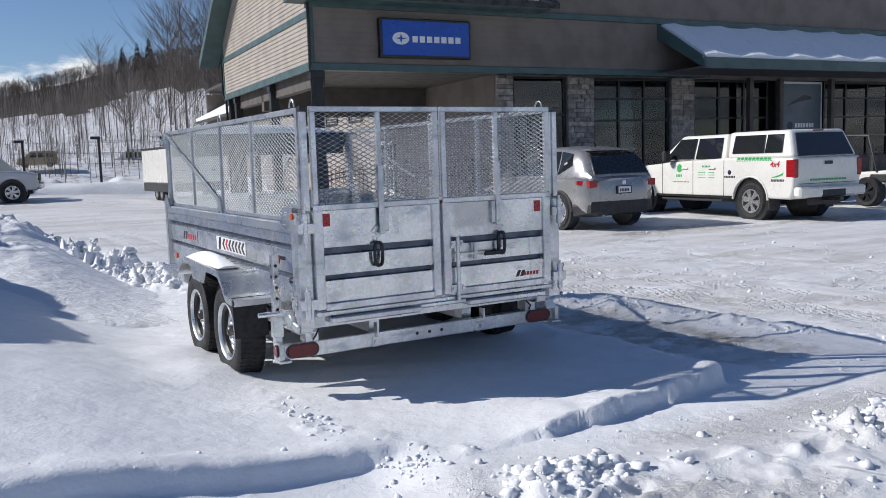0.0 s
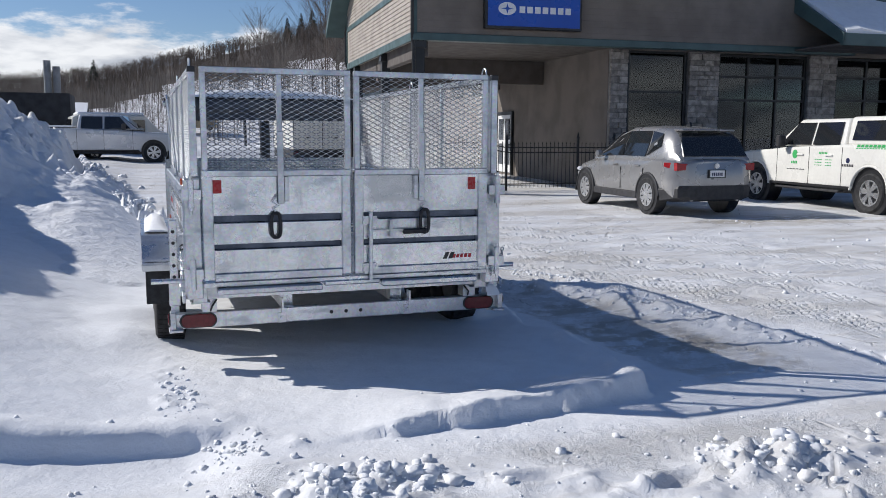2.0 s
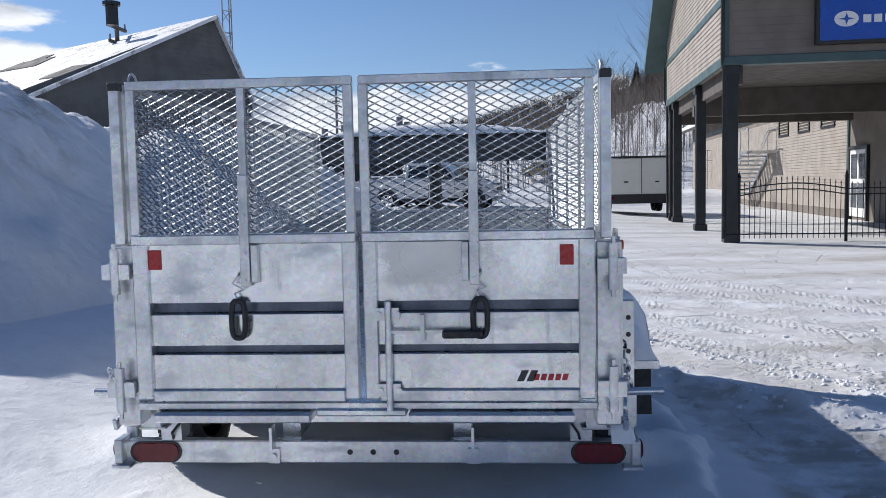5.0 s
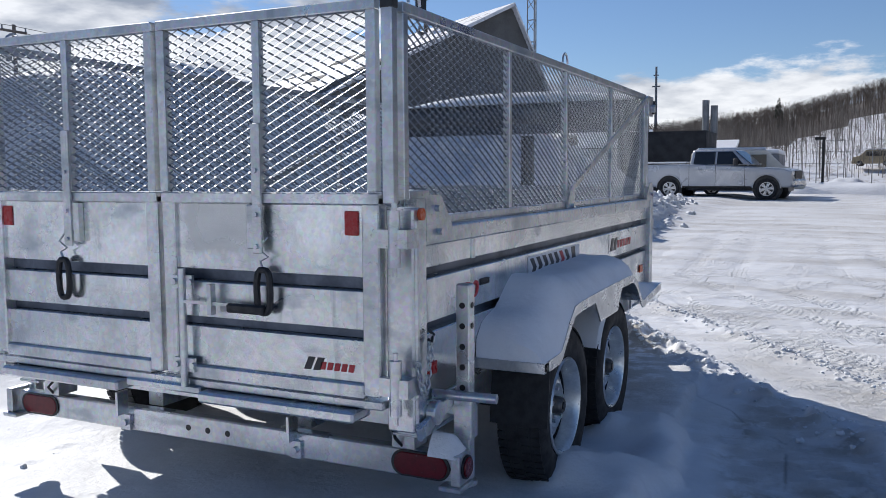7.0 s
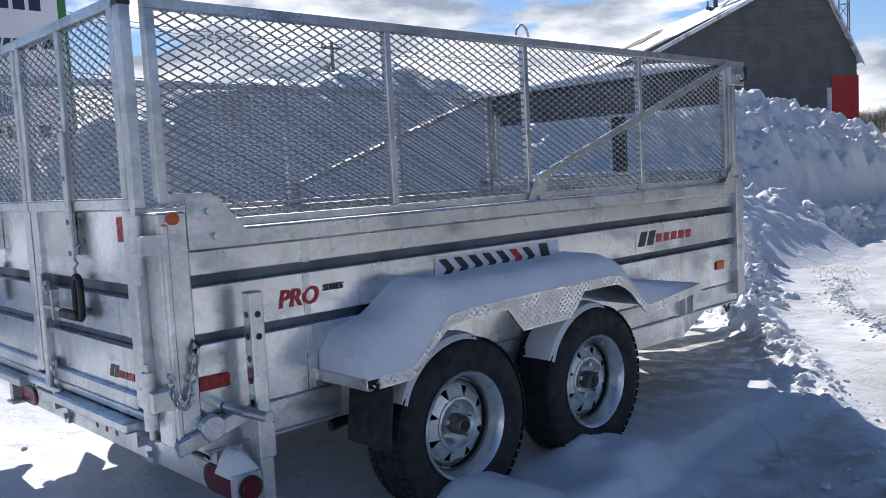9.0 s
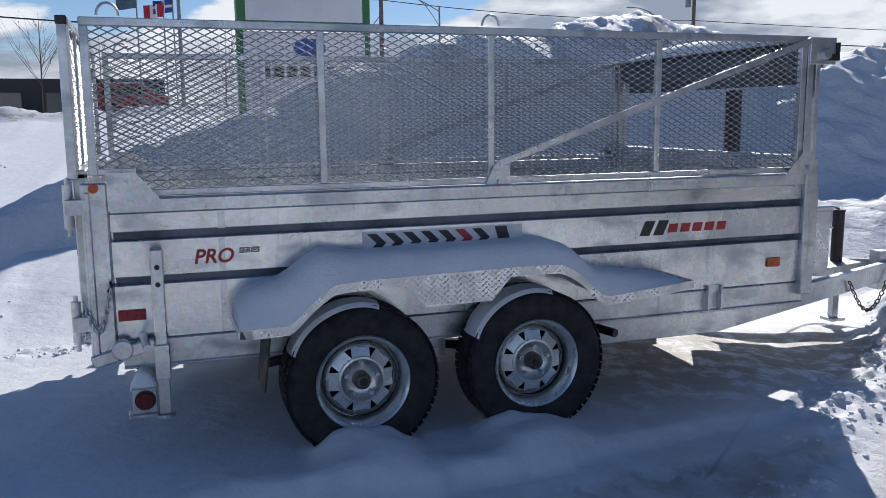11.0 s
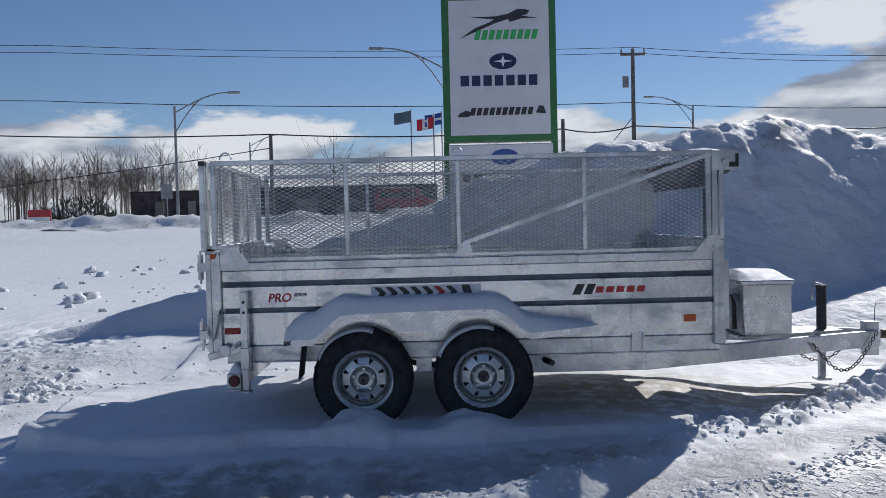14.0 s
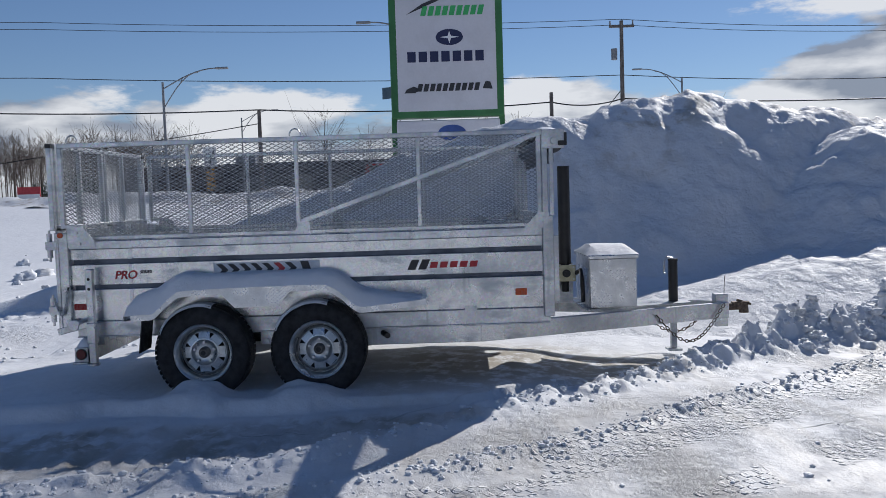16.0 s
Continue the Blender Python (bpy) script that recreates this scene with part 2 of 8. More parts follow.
def snow(name, base=(0.81, 0.825, 0.85), dirt=(0.55, 0.52, 0.47), soil=0.0, crumb=0.3, drifts=0.3, lot=False, above=None):
    """Snow: wind crust at arm's length, grain close by, grit in patches; on the plowed lot, dirty ice and tyre prints."""
    m = bpy.data.materials.new(name)
    m.use_nodes = True
    t = m.node_tree
    b = t.nodes["Principled BSDF"]
    co = t.nodes.new("ShaderNodeTexCoord").outputs["Object"]
    big, mid, fine = grain(t, co, 0.9, 6, 0.6), grain(t, co, 6, 8, 0.62), grain(t, co, 70, 4, 0.6)
    col = blend(t, ramp(t, mid, 0.40, 0.70), base, [c * 0.93 for c in base])
    if soil:
        spots = calc(t, "MULTIPLY", ramp(t, grain(t, co, 1.6, 7, 0.66), 0.50, 0.59), ramp(t, grain(t, co, 0.5, 3), 0.43, 0.53))
        if above is not None:
            spots = calc(t, "MULTIPLY", spots, ramp(t, node(t, "ShaderNodeSeparateXYZ", Vector=co).outputs[2], above, above + 0.8, 0.12, 1.0))
        col = blend(t, calc(t, "MULTIPLY", spots, soil), col, dirt)
    height = calc(t, "ADD", calc(t, "MULTIPLY", mid, crumb), calc(t, "MULTIPLY", fine, 0.035 + 0.05 * crumb))
    rough = 0.6
    if lot:
        def value(key):
            at = t.nodes.new("ShaderNodeAttribute")
            at.attribute_name = key
            return at.outputs["Fac"]
        packed, bare, track, across = value("packed"), value("bare"), value("track"), value("across")
        ice = grain(t, stretched(t, co, (0.30, 1.2, 1), 0.62), 0.8, 8, 0.62)
        streak = grain(t, stretched(t, co, (0.5, 7, 1), 0.62), 1.0, 6, 0.65)
        grey = calc(t, "MULTIPLY", packed, calc(t, "ADD", ramp(t, ice, 0.44, 0.62, 0.10, 0.62), ramp(t, streak, 0.5, 0.68, 0, 0.30)), True)
        col = blend(t, grey, col, (0.53, 0.50, 0.455))
        grit = calc(t, "MULTIPLY", packed, ramp(t, grain(t, co, 18, 6, 0.7), 0.60, 0.74, 0, 0.45))
        col = blend(t, grit, col, (0.30, 0.27, 0.23))
        col = blend(t, calc(t, "MULTIPLY", bare, ramp(t, mid, 0.38, 0.52)), col, (0.40, 0.365, 0.31))
        cell = node(t, "ShaderNodeTexVoronoi", Vector=stretched(t, co, (1, 0.55, 1), 0.62), Scale=0.8)
        cell.feature = "DISTANCE_TO_EDGE"
        crack = calc(t, "MULTIPLY", ramp(t, cell.outputs[0], 0.0, 0.009, 1, 0), calc(t, "MULTIPLY", packed, ramp(t, big, 0.5, 0.56)))
        col = blend(t, calc(t, "MULTIPLY", crack, 0.6), col, (0.25, 0.24, 0.23))
        sep = node(t, "ShaderNodeSeparateXYZ", Vector=co)
        s_ = calc(t, "SUBTRACT", calc(t, "MULTIPLY", sep.outputs[1], 0.82), calc(t, "MULTIPLY", sep.outputs[0], 0.57))
        wob = calc(t, "MULTIPLY", grain(t, co, 5, 3), 6.0)
        rows_ = calc(t, "SINE", calc(t, "ADD", calc(t, "MULTIPLY", s_, 66.0), wob))
        cols_ = calc(t, "SINE", calc(t, "MULTIPLY", across, 52.0))
        lug = calc(t, "MULTIPLY", ramp(t, calc(t, "MULTIPLY", rows_, cols_), 0.0, 0.34), track)
        lug = calc(t, "MULTIPLY", lug, ramp(t, grain(t, co, 9, 4), 0.38, 0.52, 0.25, 1.0))
        # block tops lightened in colour to stand for the light on them
        col = blend(t, calc(t, "MULTIPLY", lug, 0.35), col, (0.84, 0.845, 0.85))
        height = calc(t, "ADD", height, calc(t, "MULTIPLY", lug, 1.0))
        crust = ramp(t, grain(t, co, 11, 8, 0.72), 0.40, 0.64)
        height = calc(t, "ADD", height, calc(t, "MULTIPLY", calc(t, "ADD", calc(t, "MULTIPLY", calc(t, "MULTIPLY", crust, ramp(t, grain(t, co, 1.4, 4), 0.42, 0.60)), 0.42), calc(t, "MULTIPLY", streak, 0.16)), packed))
        height = calc(t, "SUBTRACT", height, calc(t, "MULTIPLY", crack, 0.25))
        rough = calc(t, "SUBTRACT", 0.62, calc(t, "MULTIPLY", grey, 0.22))
    t.links.new(col, b.inputs["Base Color"])
    if isinstance(rough, float):
        rough = ramp(t, mid, 0.3, 0.7, rough - 0.1, rough + 0.1)
    t.links.new(rough, b.inputs["Roughness"])
    b.inputs["Specular IOR Level"].default_value = 0.35
    soft = node(t, "ShaderNodeBump", Strength=0.5 * drifts, Distance=0.3, Height=big)
    bump = node(t, "ShaderNodeBump", Strength=0.9, Distance=0.035, Height=height, Normal=soft.outputs[0])
    t.links.new(bump.outputs[0], b.inputs["Normal"])
    return m


ZINC = galvanized("galvanized_steel", (0.74, 0.76, 0.78), 0.34, 0.85)
ZINC_SHEET = galvanized("galvanized_sheet", (0.83, 0.85, 0.86), 0.25, 0.87)
ZINC_DOOR = galvanized("galvanized_door", (0.83, 0.85, 0.86), 0.25, 0.87, (0.06, 0.52, 1.04, 1.30))
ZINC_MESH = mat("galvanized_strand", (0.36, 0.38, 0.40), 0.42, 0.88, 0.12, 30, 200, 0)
# same zinc as the strands, made paler to paint the bonds' glints
BOND_GLINT = mat("glinting_bond", (0.80, 0.82, 0.84), 0.36, 0.5, 0.06, 30, 200, 0)
TREAD_PLATE = mat("aluminium_tread_plate", (0.75, 0.76, 0.77), 0.3, 0.9, 0.1, 10, 90, 0.1)
SNOW_GROUND = snow("snow_ground", lot=True, crumb=0.42)
SNOW_PILE = snow("snow_pile", (0.81, 0.825, 0.85), (0.50, 0.47, 0.42), 0.85, 1.4, 0.4, above=1.5)
SNOW_CLOD = snow("snow_clod", (0.84, 0.855, 0.88), (0.50, 0.47, 0.42), 0.3, 0.8, 0.2)
SNOW_SOFT = snow("snow_fresh", (0.88, 0.89, 0.91), crumb=0.55, drifts=0.25)
RUBBER = mat("tyre_rubber", (0.022, 0.022, 0.024), 0.75, 0, 0.3, 14, 90, 0.3, 0.004)
BLACK = mat("black_paint", (0.018, 0.018, 0.02), 0.4, 0, 0.25, 10, 120, 0.05)
BLACK_RUBBER = mat("black_grip", (0.02, 0.02, 0.022), 0.55, 0, 0.3, 30, 200, 0.2)
RED_LENS = mat("red_lens", (0.14, 0.006, 0.010), 0.18, 0, 0.15, 40, 200, 0.1)
REFLECTOR = mat("red_reflector", (0.42, 0.02, 0.022), 0.3, 0, 0.1, 60, 300, 0.2)
AMBER = mat("amber_reflector", (0.62, 0.10, 0.025), 0.3, 0, 0.1, 60, 300, 0.2)
DECAL_BLACK = mat("black_decal", (0.03, 0.03, 0.035), 0.4, 0, 0.1, 30, 100, 0)
DECAL_RED = mat("red_decal", (0.5, 0.03, 0.04), 0.4, 0, 0.1, 30, 100, 0)
DECAL_WHITE = mat("white_decal", (0.78, 0.78, 0.78), 0.4, 0, 0.06, 30, 100, 0)
DECAL_GREEN = mat("green_decal", (0.05, 0.42, 0.12), 0.4, 0, 0.06, 30, 100, 0)
DECAL_BLUE = mat("blue_decal", (0.014, 0.02, 0.075), 0.4, 0, 0.06, 30, 100, 0)
# groove zinc, darkened in colour to stand for its shade
RIB_SHADE = mat("rib_shade_strip", (0.11, 0.13, 0.17), 0.38, 0.6, 0.2, 6, 60, 0.1, 0.003)
HUB = mat("greasy_hub", (0.17, 0.16, 0.15), 0.42, 0.7, 0.3, 20, 90, 0.1)
RIM = mat("zinc_plated_rim", (0.72, 0.75, 0.76), 0.34, 0.75, 0.12, 14, 90, 0.05, 0.002)
RUSTY = mat("rusty_chain", (0.16, 0.12, 0.09), 0.6, 0.5, 0.3, 40, 200, 0.3)


# ---- mesh helpers ----
class M:
    def __init__(self):
        self.v, self.f = [], []

    def add(self, verts, faces):
        o = len(self.v)
        self.v += [tuple(p) for p in verts]
        self.f += [[i + o for i in q] for q in faces]
        return self

    def box(self, x0, x1, y0, y1, z0, z1):
        x0, x1 = min(x0, x1), max(x0, x1)
        y0, y1 = min(y0, y1), max(y0, y1)
        v = [(x, y, z) for z in (z0, z1) for y in (y0, y1) for x in (x0, x1)]
        return self.add(v, [(0, 2, 3, 1), (4, 5, 7, 6), (0, 1, 5, 4), (2, 6, 7, 3), (0, 4, 6, 2), (1, 3, 7, 5)])

    def bar(self, p, q, w, h, up=(0, 0, 1)):
        """A square bar from p to q, w across and h along up."""
        p, q, up = Vector(p), Vector(q), Vector(up)
        d = (q - p).normalized()
        s = d.cross(up).normalized() * w / 2
        u = s.cross(d).normalized() * h / 2
        v = [e + a * s + b * u for e in (p, q) for a, b in ((-1, -1), (1, -1), (1, 1), (-1, 1))]
        return self.add(v, [(3, 2, 1, 0), (4, 5, 6, 7), (0, 1, 5, 4), (1, 2, 6, 5), (2, 3, 7, 6), (3, 0, 4, 7)])

    def cyl(self, p, q, r, n=16, r2=None, caps=True):
        p, q = Vector(p), Vector(q)
        d = (q - p).normalized()
        s = d.orthogonal().normalized()
        u = d.cross(s)
        r2 = r if r2 is None else r2
        v = [p + r * (math.cos(a) * s + math.sin(a) * u) for a in (math.tau * i / n for i in range(n))]
        v += [q + r2 * (math.cos(a) * s + math.sin(a) * u) for a in (math.tau * i / n for i in range(n))]
        f = [(i, (i + 1) % n, n + (i + 1) % n, n + i) for i in range(n)]
        if caps:
            f += [tuple(range(n))[::-1], tuple(range(n, 2 * n))]
        return self.add(v, f)

    def pipe(self, pts, r, n=8):
        """A swept tube through points, in one piece; closed where the ends meet."""
        p = [Vector(q) for q in pts]
        ring = (p[0] - p[-1]).length < 1e-5
        if ring:
            p = p[:-1]
        k, o = len(p), len(self.v)
        s = (p[1] - p[0]).orthogonal().normalized()
        for i in range(k):
            a = p[i - 1] if (i or ring) else p[0]
            b = p[(i + 1) % k] if (i < k - 1 or ring) else p[-1]
            d = (b - a).normalized()
            s = (s - d * s.dot(d)).normalized()
            u = d.cross(s)
            self.v += [tuple(p[i] + r * (math.cos(t) * s + math.sin(t) * u)) for t in (math.tau * j / n for j in range(n))]
        for i in range(k if ring else k - 1):
            e, g = o + i * n, o + ((i + 1) % k) * n
            self.f += [[e + j, e + (j + 1) % n, g + (j + 1) % n, g + j] for j in range(n)]
        if not ring:
            self.f += [[o + j for j in range(n)][::-1], [o + (k - 1) * n + j for j in range(n)]]
        return self

    def prism(self, poly, axis, a, b):
        """A polygon drawn out from a to b along an axis; its points are in the two other axes, in order."""
        def put(p, c):
            return {"x": (c, p[0], p[1]), "y": (p[0], c, p[1]), "z": (p[0], p[1], c)}[axis]
        n = len(poly)
        return self.add([put(p, a) for p in poly] + [put(p, b) for p in poly],
                        [tuple(range(n)), tuple(range(2 * n - 1, n - 1, -1))] + [(i, n + i, n + (i + 1) % n, (i + 1) % n) for i in range(n)])

    def lathe(self, prof, centre, axis="x", n=40, closed=False):
        """Turns (radius, along) pairs about an axis through centre."""
        v, k = [], len(prof)
        for i in range(n):
            c, s = math.cos(math.tau * i / n), math.sin(math.tau * i / n)
            for r, t in prof:
                p = {"x": (t, r * c, r * s), "y": (r * c, t, r * s), "z": (r * c, r * s, t)}[axis]
                v.append((p[0] + centre[0], p[1] + centre[1], p[2] + centre[2]))
        f = []
        for i in range(n):
            j = (i + 1) % n
            for a in range(k if closed else k - 1):
                b = (a + 1) % k
                f.append((i * k + a, j * k + a, j * k + b, i * k + b))
        return self.add(v, f)


def link(name, m, material, parent=None, label="", bevel=0.0, smooth=False, seg=1, sharp=38):
    me = bpy.data.meshes.new(name)
    me.from_pydata(m.v, [], m.f)
    bm = bmesh.new()
    bm.from_mesh(me)
    bmesh.ops.recalc_face_normals(bm, faces=bm.faces)
    if bevel:
        es = [e for e in bm.edges if len(e.link_faces) == 2 and e.calc_face_angle(0) > 0.6]
        bmesh.ops.bevel(bm, geom=es, offset=bevel, segments=seg, profile=0.6, affect="EDGES", clamp_overlap=True)
    bm.to_mesh(me)
    bm.free()
    me.materials.append(material)
    if smooth:
        me.polygons.foreach_set("use_smooth", [True] * len(me.polygons))
        me.set_sharp_from_angle(angle=radians(sharp))
    ob = new(name, me)
    if parent:
        ob.parent = parent
    if label:
        ob["label"] = label
    return ob


def empty(name, m, label, category, group="", kind=""):
    e = new(name)
    e.matrix_basis = m
    return tagged(e, label, category, group, kind)


def lettering(parent, words, x, y, z, size, material, turn, label=""):
    """Words in the built-in font as a thin mesh; turn: Euler degrees."""
    cu = bpy.data.curves.new("lettering", "FONT")
    cu.body, cu.size, cu.extrude, cu.shear, cu.offset = words, size, 0.002, 0.22, size * 0.02
    cu.align_x, cu.align_y = "CENTER", "CENTER"
    tmp = bpy.data.objects.new("lettering", cu)
    me = bpy.data.meshes.new_from_object(tmp)
    bpy.data.objects.remove(tmp)
    bpy.data.curves.remove(cu)
    me.materials.clear()
    me.materials.append(material)
    ob = new("lettering", me)
    ob.parent = parent
    ob.matrix_basis = pose(x, y, z, *turn)
    if label:
        ob["label"] = label
    return ob


def vnoise(x, y, seed=0):
    xi, yi = np.floor(x).astype(np.int64), np.floor(y).astype(np.int64)
    fx, fy = x - xi, y - yi
    fx, fy = fx * fx * (3 - 2 * fx), fy * fy * (3 - 2 * fy)

    def hsh(a, b):
        k = (a * 374761393 + b * 668265263 + seed * 974634533) & 0xFFFFFFFF
        k = ((k ^ (k >> 13)) * 1274126177) & 0xFFFFFFFF
        return ((k ^ (k >> 16)) & 0xFFFF) / 65535.0
    a, b, c, d = hsh(xi, yi), hsh(xi + 1, yi), hsh(xi, yi + 1), hsh(xi + 1, yi + 1)
    return (a * (1 - fx) + b * fx) * (1 - fy) + (c * (1 - fx) + d * fx) * fy


def fbm(x, y, octaves=4, seed=0, gain=0.5):
    out, amp, tot = 0, 1, 0
    for o in range(octaves):
        out, tot = out + amp * vnoise(x * 2**o, y * 2**o, seed + o), tot + amp
        amp *= gain
    return out / tot - 0.5


def sstep(a, b, x):
    t = np.clip((x - a) / (b - a), 0, 1)
    return t * t * (3 - 2 * t)


def along(poly, x, y):
    """Distance to a polyline and the value interpolated along it, for rows (x, y, value...)."""
    best, vals = np.full(x.shape, 1e9), [np.zeros(x.shape) for _ in poly[0][2:]]
    for p, q in zip(poly, poly[1:]):
        dx, dy = q[0] - p[0], q[1] - p[1]
        t = np.clip(((x - p[0]) * dx + (y - p[1]) * dy) / (dx * dx + dy * dy), 0, 1)
        d = np.hypot(x - p[0] - t * dx, y - p[1] - t * dy)
        near = d < best
        best = np.where(near, d, best)
        for k in range(len(vals)):
            vals[k] = np.where(near, p[2 + k] + t * (q[2 + k] - p[2 + k]), vals[k])
    return best, vals


# ---- ground ----
WINDROW = [(3.6, -6, 0.02), (3.5, -1.2, 0.04), (3.1, 0.65, 0.05), (2.75, 1.9, 0.06), (1.65, 3.2, 0.06), (1.05, 4.2, 0.08), (0.6, 4.8, 0.10), (0.15, 5.35, 0.13), (-0.2, 5.9, 0.22), (-0.55, 6.6, 0.30), (-0.95, 7.2, 0.34), (-1.6, 8.8, 0.34), (-1.8, 12, 0.28), (-2.2, 19, 0.22), (-3.5, 30, 0.2)]
CRUMB_LINE = [(3.5, 0.9, 0.015), (3.02, 2.5, 0.03), (2.76, 3.03, 0.035), (2.29, 3.83, 0.04), (1.57, 4.83, 0.05), (0.43, 6.46, 0.05), (-0.1, 7.9, 0.03)]
PILE = [(-4.0, -3.6, 0.05), (-4.25, -2.7, 0.30), (-4.45, -1.9, 0.46), (-4.65, -1.05, 0.70), (-4.75, -0.3, 0.98), (-4.9, 0.95, 1.42), (-5.0, 2.3, 1.98), (-5.2, 4.0, 2.42), (-5.35, 5.5, 2.66), (-5.5, 6.5, 2.90), (-5.6, 7.3, 2.78), (-5.65, 8.6, 2.5), (-5.8, 10.5, 2.3)]
FAR_PILE = [(-4.8, 8.8, 2.15), (-4.8, 11.2, 2.3), (-5.0, 15, 2.5), (-5.0, 18, 2.35), (-4.9, 21, 1.9), (-4.6, 24, 1.3), (-4.2, 27, 0.85), (-4.0, 28.6, 0.2)]
BOOTS = [(-0.9, -1.95, -0.2), (-0.35, -2.2, 0.2), (0.35, -2.05, -0.1), (0.9, -2.3, 0.3), (1.5, -2.1, 0.2), (2.1, -2.35, 0.0), (2.7, -2.1, 0.3), (3.2, -1.8, 0.8)]
RUTS = [(0.95, 0.13), (1.22, 0.11), (1.95, 0.12), (2.6, 0.12), (3.9, 0.14), (4.6, 0.14)]
LOT = [(x, y) for x, y, _ in WINDROW]


def side_of(x, y):
    """Positive on the plowed side of the windrow."""
    d, _ = along([(a, b, 0) for a, b in LOT], x, y)
    edge = np.interp(y, [b for _, b in LOT], [a for a, _ in LOT])
    return np.where(x > edge, d, -d)


def pile_height(x, y):
    """Top of the plowed pile: a steep-sided ridge climbing away from the road, a second one behind it, and a gentle apron."""
    wx, wy = x + 0.5 * fbm(x * 0.7, y * 0.7, 3, 5), y + 0.5 * fbm(x * 0.7 + 9, y * 0.7, 3, 6)
    out = np.full(x.shape, -0.5)
    for line, slope in ((PILE, 1.22), (FAR_PILE, 0.74)):
        d, (h,) = along(line, wx, wy)
        s = h - slope * (np.sqrt(d * d + 0.16) - 0.4)
        if line is FAR_PILE:
            s = s - 1.6 * sstep(-2.95, -2.45, x + 0.5 * fbm(x * 1.3, y * 1.3, 3, 23)) * sstep(10.5, 13, y)
        out = np.maximum(out, s)
    apron = np.clip(0.36 + 0.15 * (y - 5.5), 0.2, 0.85) * sstep(-0.5, -2.3, x) - 0.06 + 0.07 * fbm(x * 0.8, y * 0.8, 3, 18)
    apron = apron - 2 * sstep(3.6, 1.0, y) - 2 * sstep(10.5, 13.5, y) - 1.5 * sstep(-6, -9, x)
    k = 0.18
    hi = np.maximum(out, apron)
    out = hi + k * np.exp(-np.abs(out - apron) / k) * 0.5
    up = sstep(0.15, 0.8, out)
    far = sstep(8.6, 11.0, y)
    # frozen chunks and ledges, stepped slabs near the crest, clods on the far ridge
    chunk = np.abs(fbm(x * 1.5, y * 1.5, 3, 9)) - 0.12
    clod = np.clip(np.abs(fbm(x * 3.4, y * 3.4, 3, 11, 0.6)) - 0.06, 0, 1)
    crest = sstep(0.35, 0.85, out / 2.9)
    ledge = fbm(x * 0.7 + 4, y * 0.7, 2, 21)
    ledge = sstep(0.02, 0.07, ledge) - 0.5
    fine = fbm(x * 5, y * 5, 3, 24, 0.6)
    return out + up * ((0.26 + 0.62 * far) * chunk + (0.13 + 0.62 * far) * clod + (0.03 + 0.03 * crest) * ledge + (0.09 + 0.08 * far) * fine + 0.13 * fbm(x * 0.8, y * 0.8, 2, 19))


EDGE_Y = [-1.8, -1.15, -0.4, 0.1, 0.5, 1.3, 2.1, 3.2, 3.9]
WEDGE_Y, WEDGE_IN, WEDGE_OUT = [-1.3, 1.4, 2.1, 3.1], [2.0, 1.78, 1.68, 1.80], [3.0, 2.75, 2.45, 1.9]
EDGE_X = [1.2, 1.5, 1.62, 1.68, 1.5, 1.62, 1.52, 1.42, 1.0]


def drift(x, y):
    """The wind-packed drift the trailer stands in, cut off sharply behind and along the plowed side."""
    w = 0.05 * fbm(x * 2.2, y * 2.2, 3, 40) + 0.05 * fbm(x * 7, y * 7, 2, 41)
    rear = np.interp(x, [-0.8, -0.5, 0.0, 0.5, 1.0, 1.45], [-1.30, -1.30, -1.31, -1.26, -1.21, -1.16])
    a = sstep(-0.022, 0.022, y - rear + 0.7 * w + 0.06 * fbm(x * 9, y * 3, 2, 52))
    b = sstep(0.03, -0.03, x - np.interp(y, EDGE_Y, EDGE_X) + 2.0 * w)
    brim = np.exp(-((x - np.interp(y, EDGE_Y, EDGE_X) + 2.0 * w + 0.09) / 0.10) ** 2)
    lip = np.clip(1 - (y - rear) / 0.42, 0, 1) * (0.85 + 1.2 * fbm(x * 4, y * 4, 3, 51))
    fade = sstep(-0.6, 0.1, x) + (1 - sstep(-0.6, 0.1, x)) * sstep(-1.2, -0.2, y) * 0.5
    h = 0.062 + 0.075 * lip * sstep(-0.55, 0.3, x) + 0.035 * brim * sstep(2.6, 1.6, y)
    return h * np.minimum(a, b) * np.clip(fade, 0, 1) * sstep(4.2, 3.2, y)


def scraped(x, y):
    """Wedge beside the drift scraped down to dirty ice, its tip towards the tongue."""
    w = 0.16 * fbm(x * 3.5, y * 3.5, 4, 61, 0.62)
    near_edge = np.interp(y, WEDGE_Y, WEDGE_IN)
    far_edge = np.interp(y, WEDGE_Y, WEDGE_OUT)
    return sstep(-0.05, 0.07, x - near_edge + w) * sstep(0.07, -0.10, x - far_edge + w) * sstep(-1.3, -0.4, y) * sstep(3.25, 3.0, y)


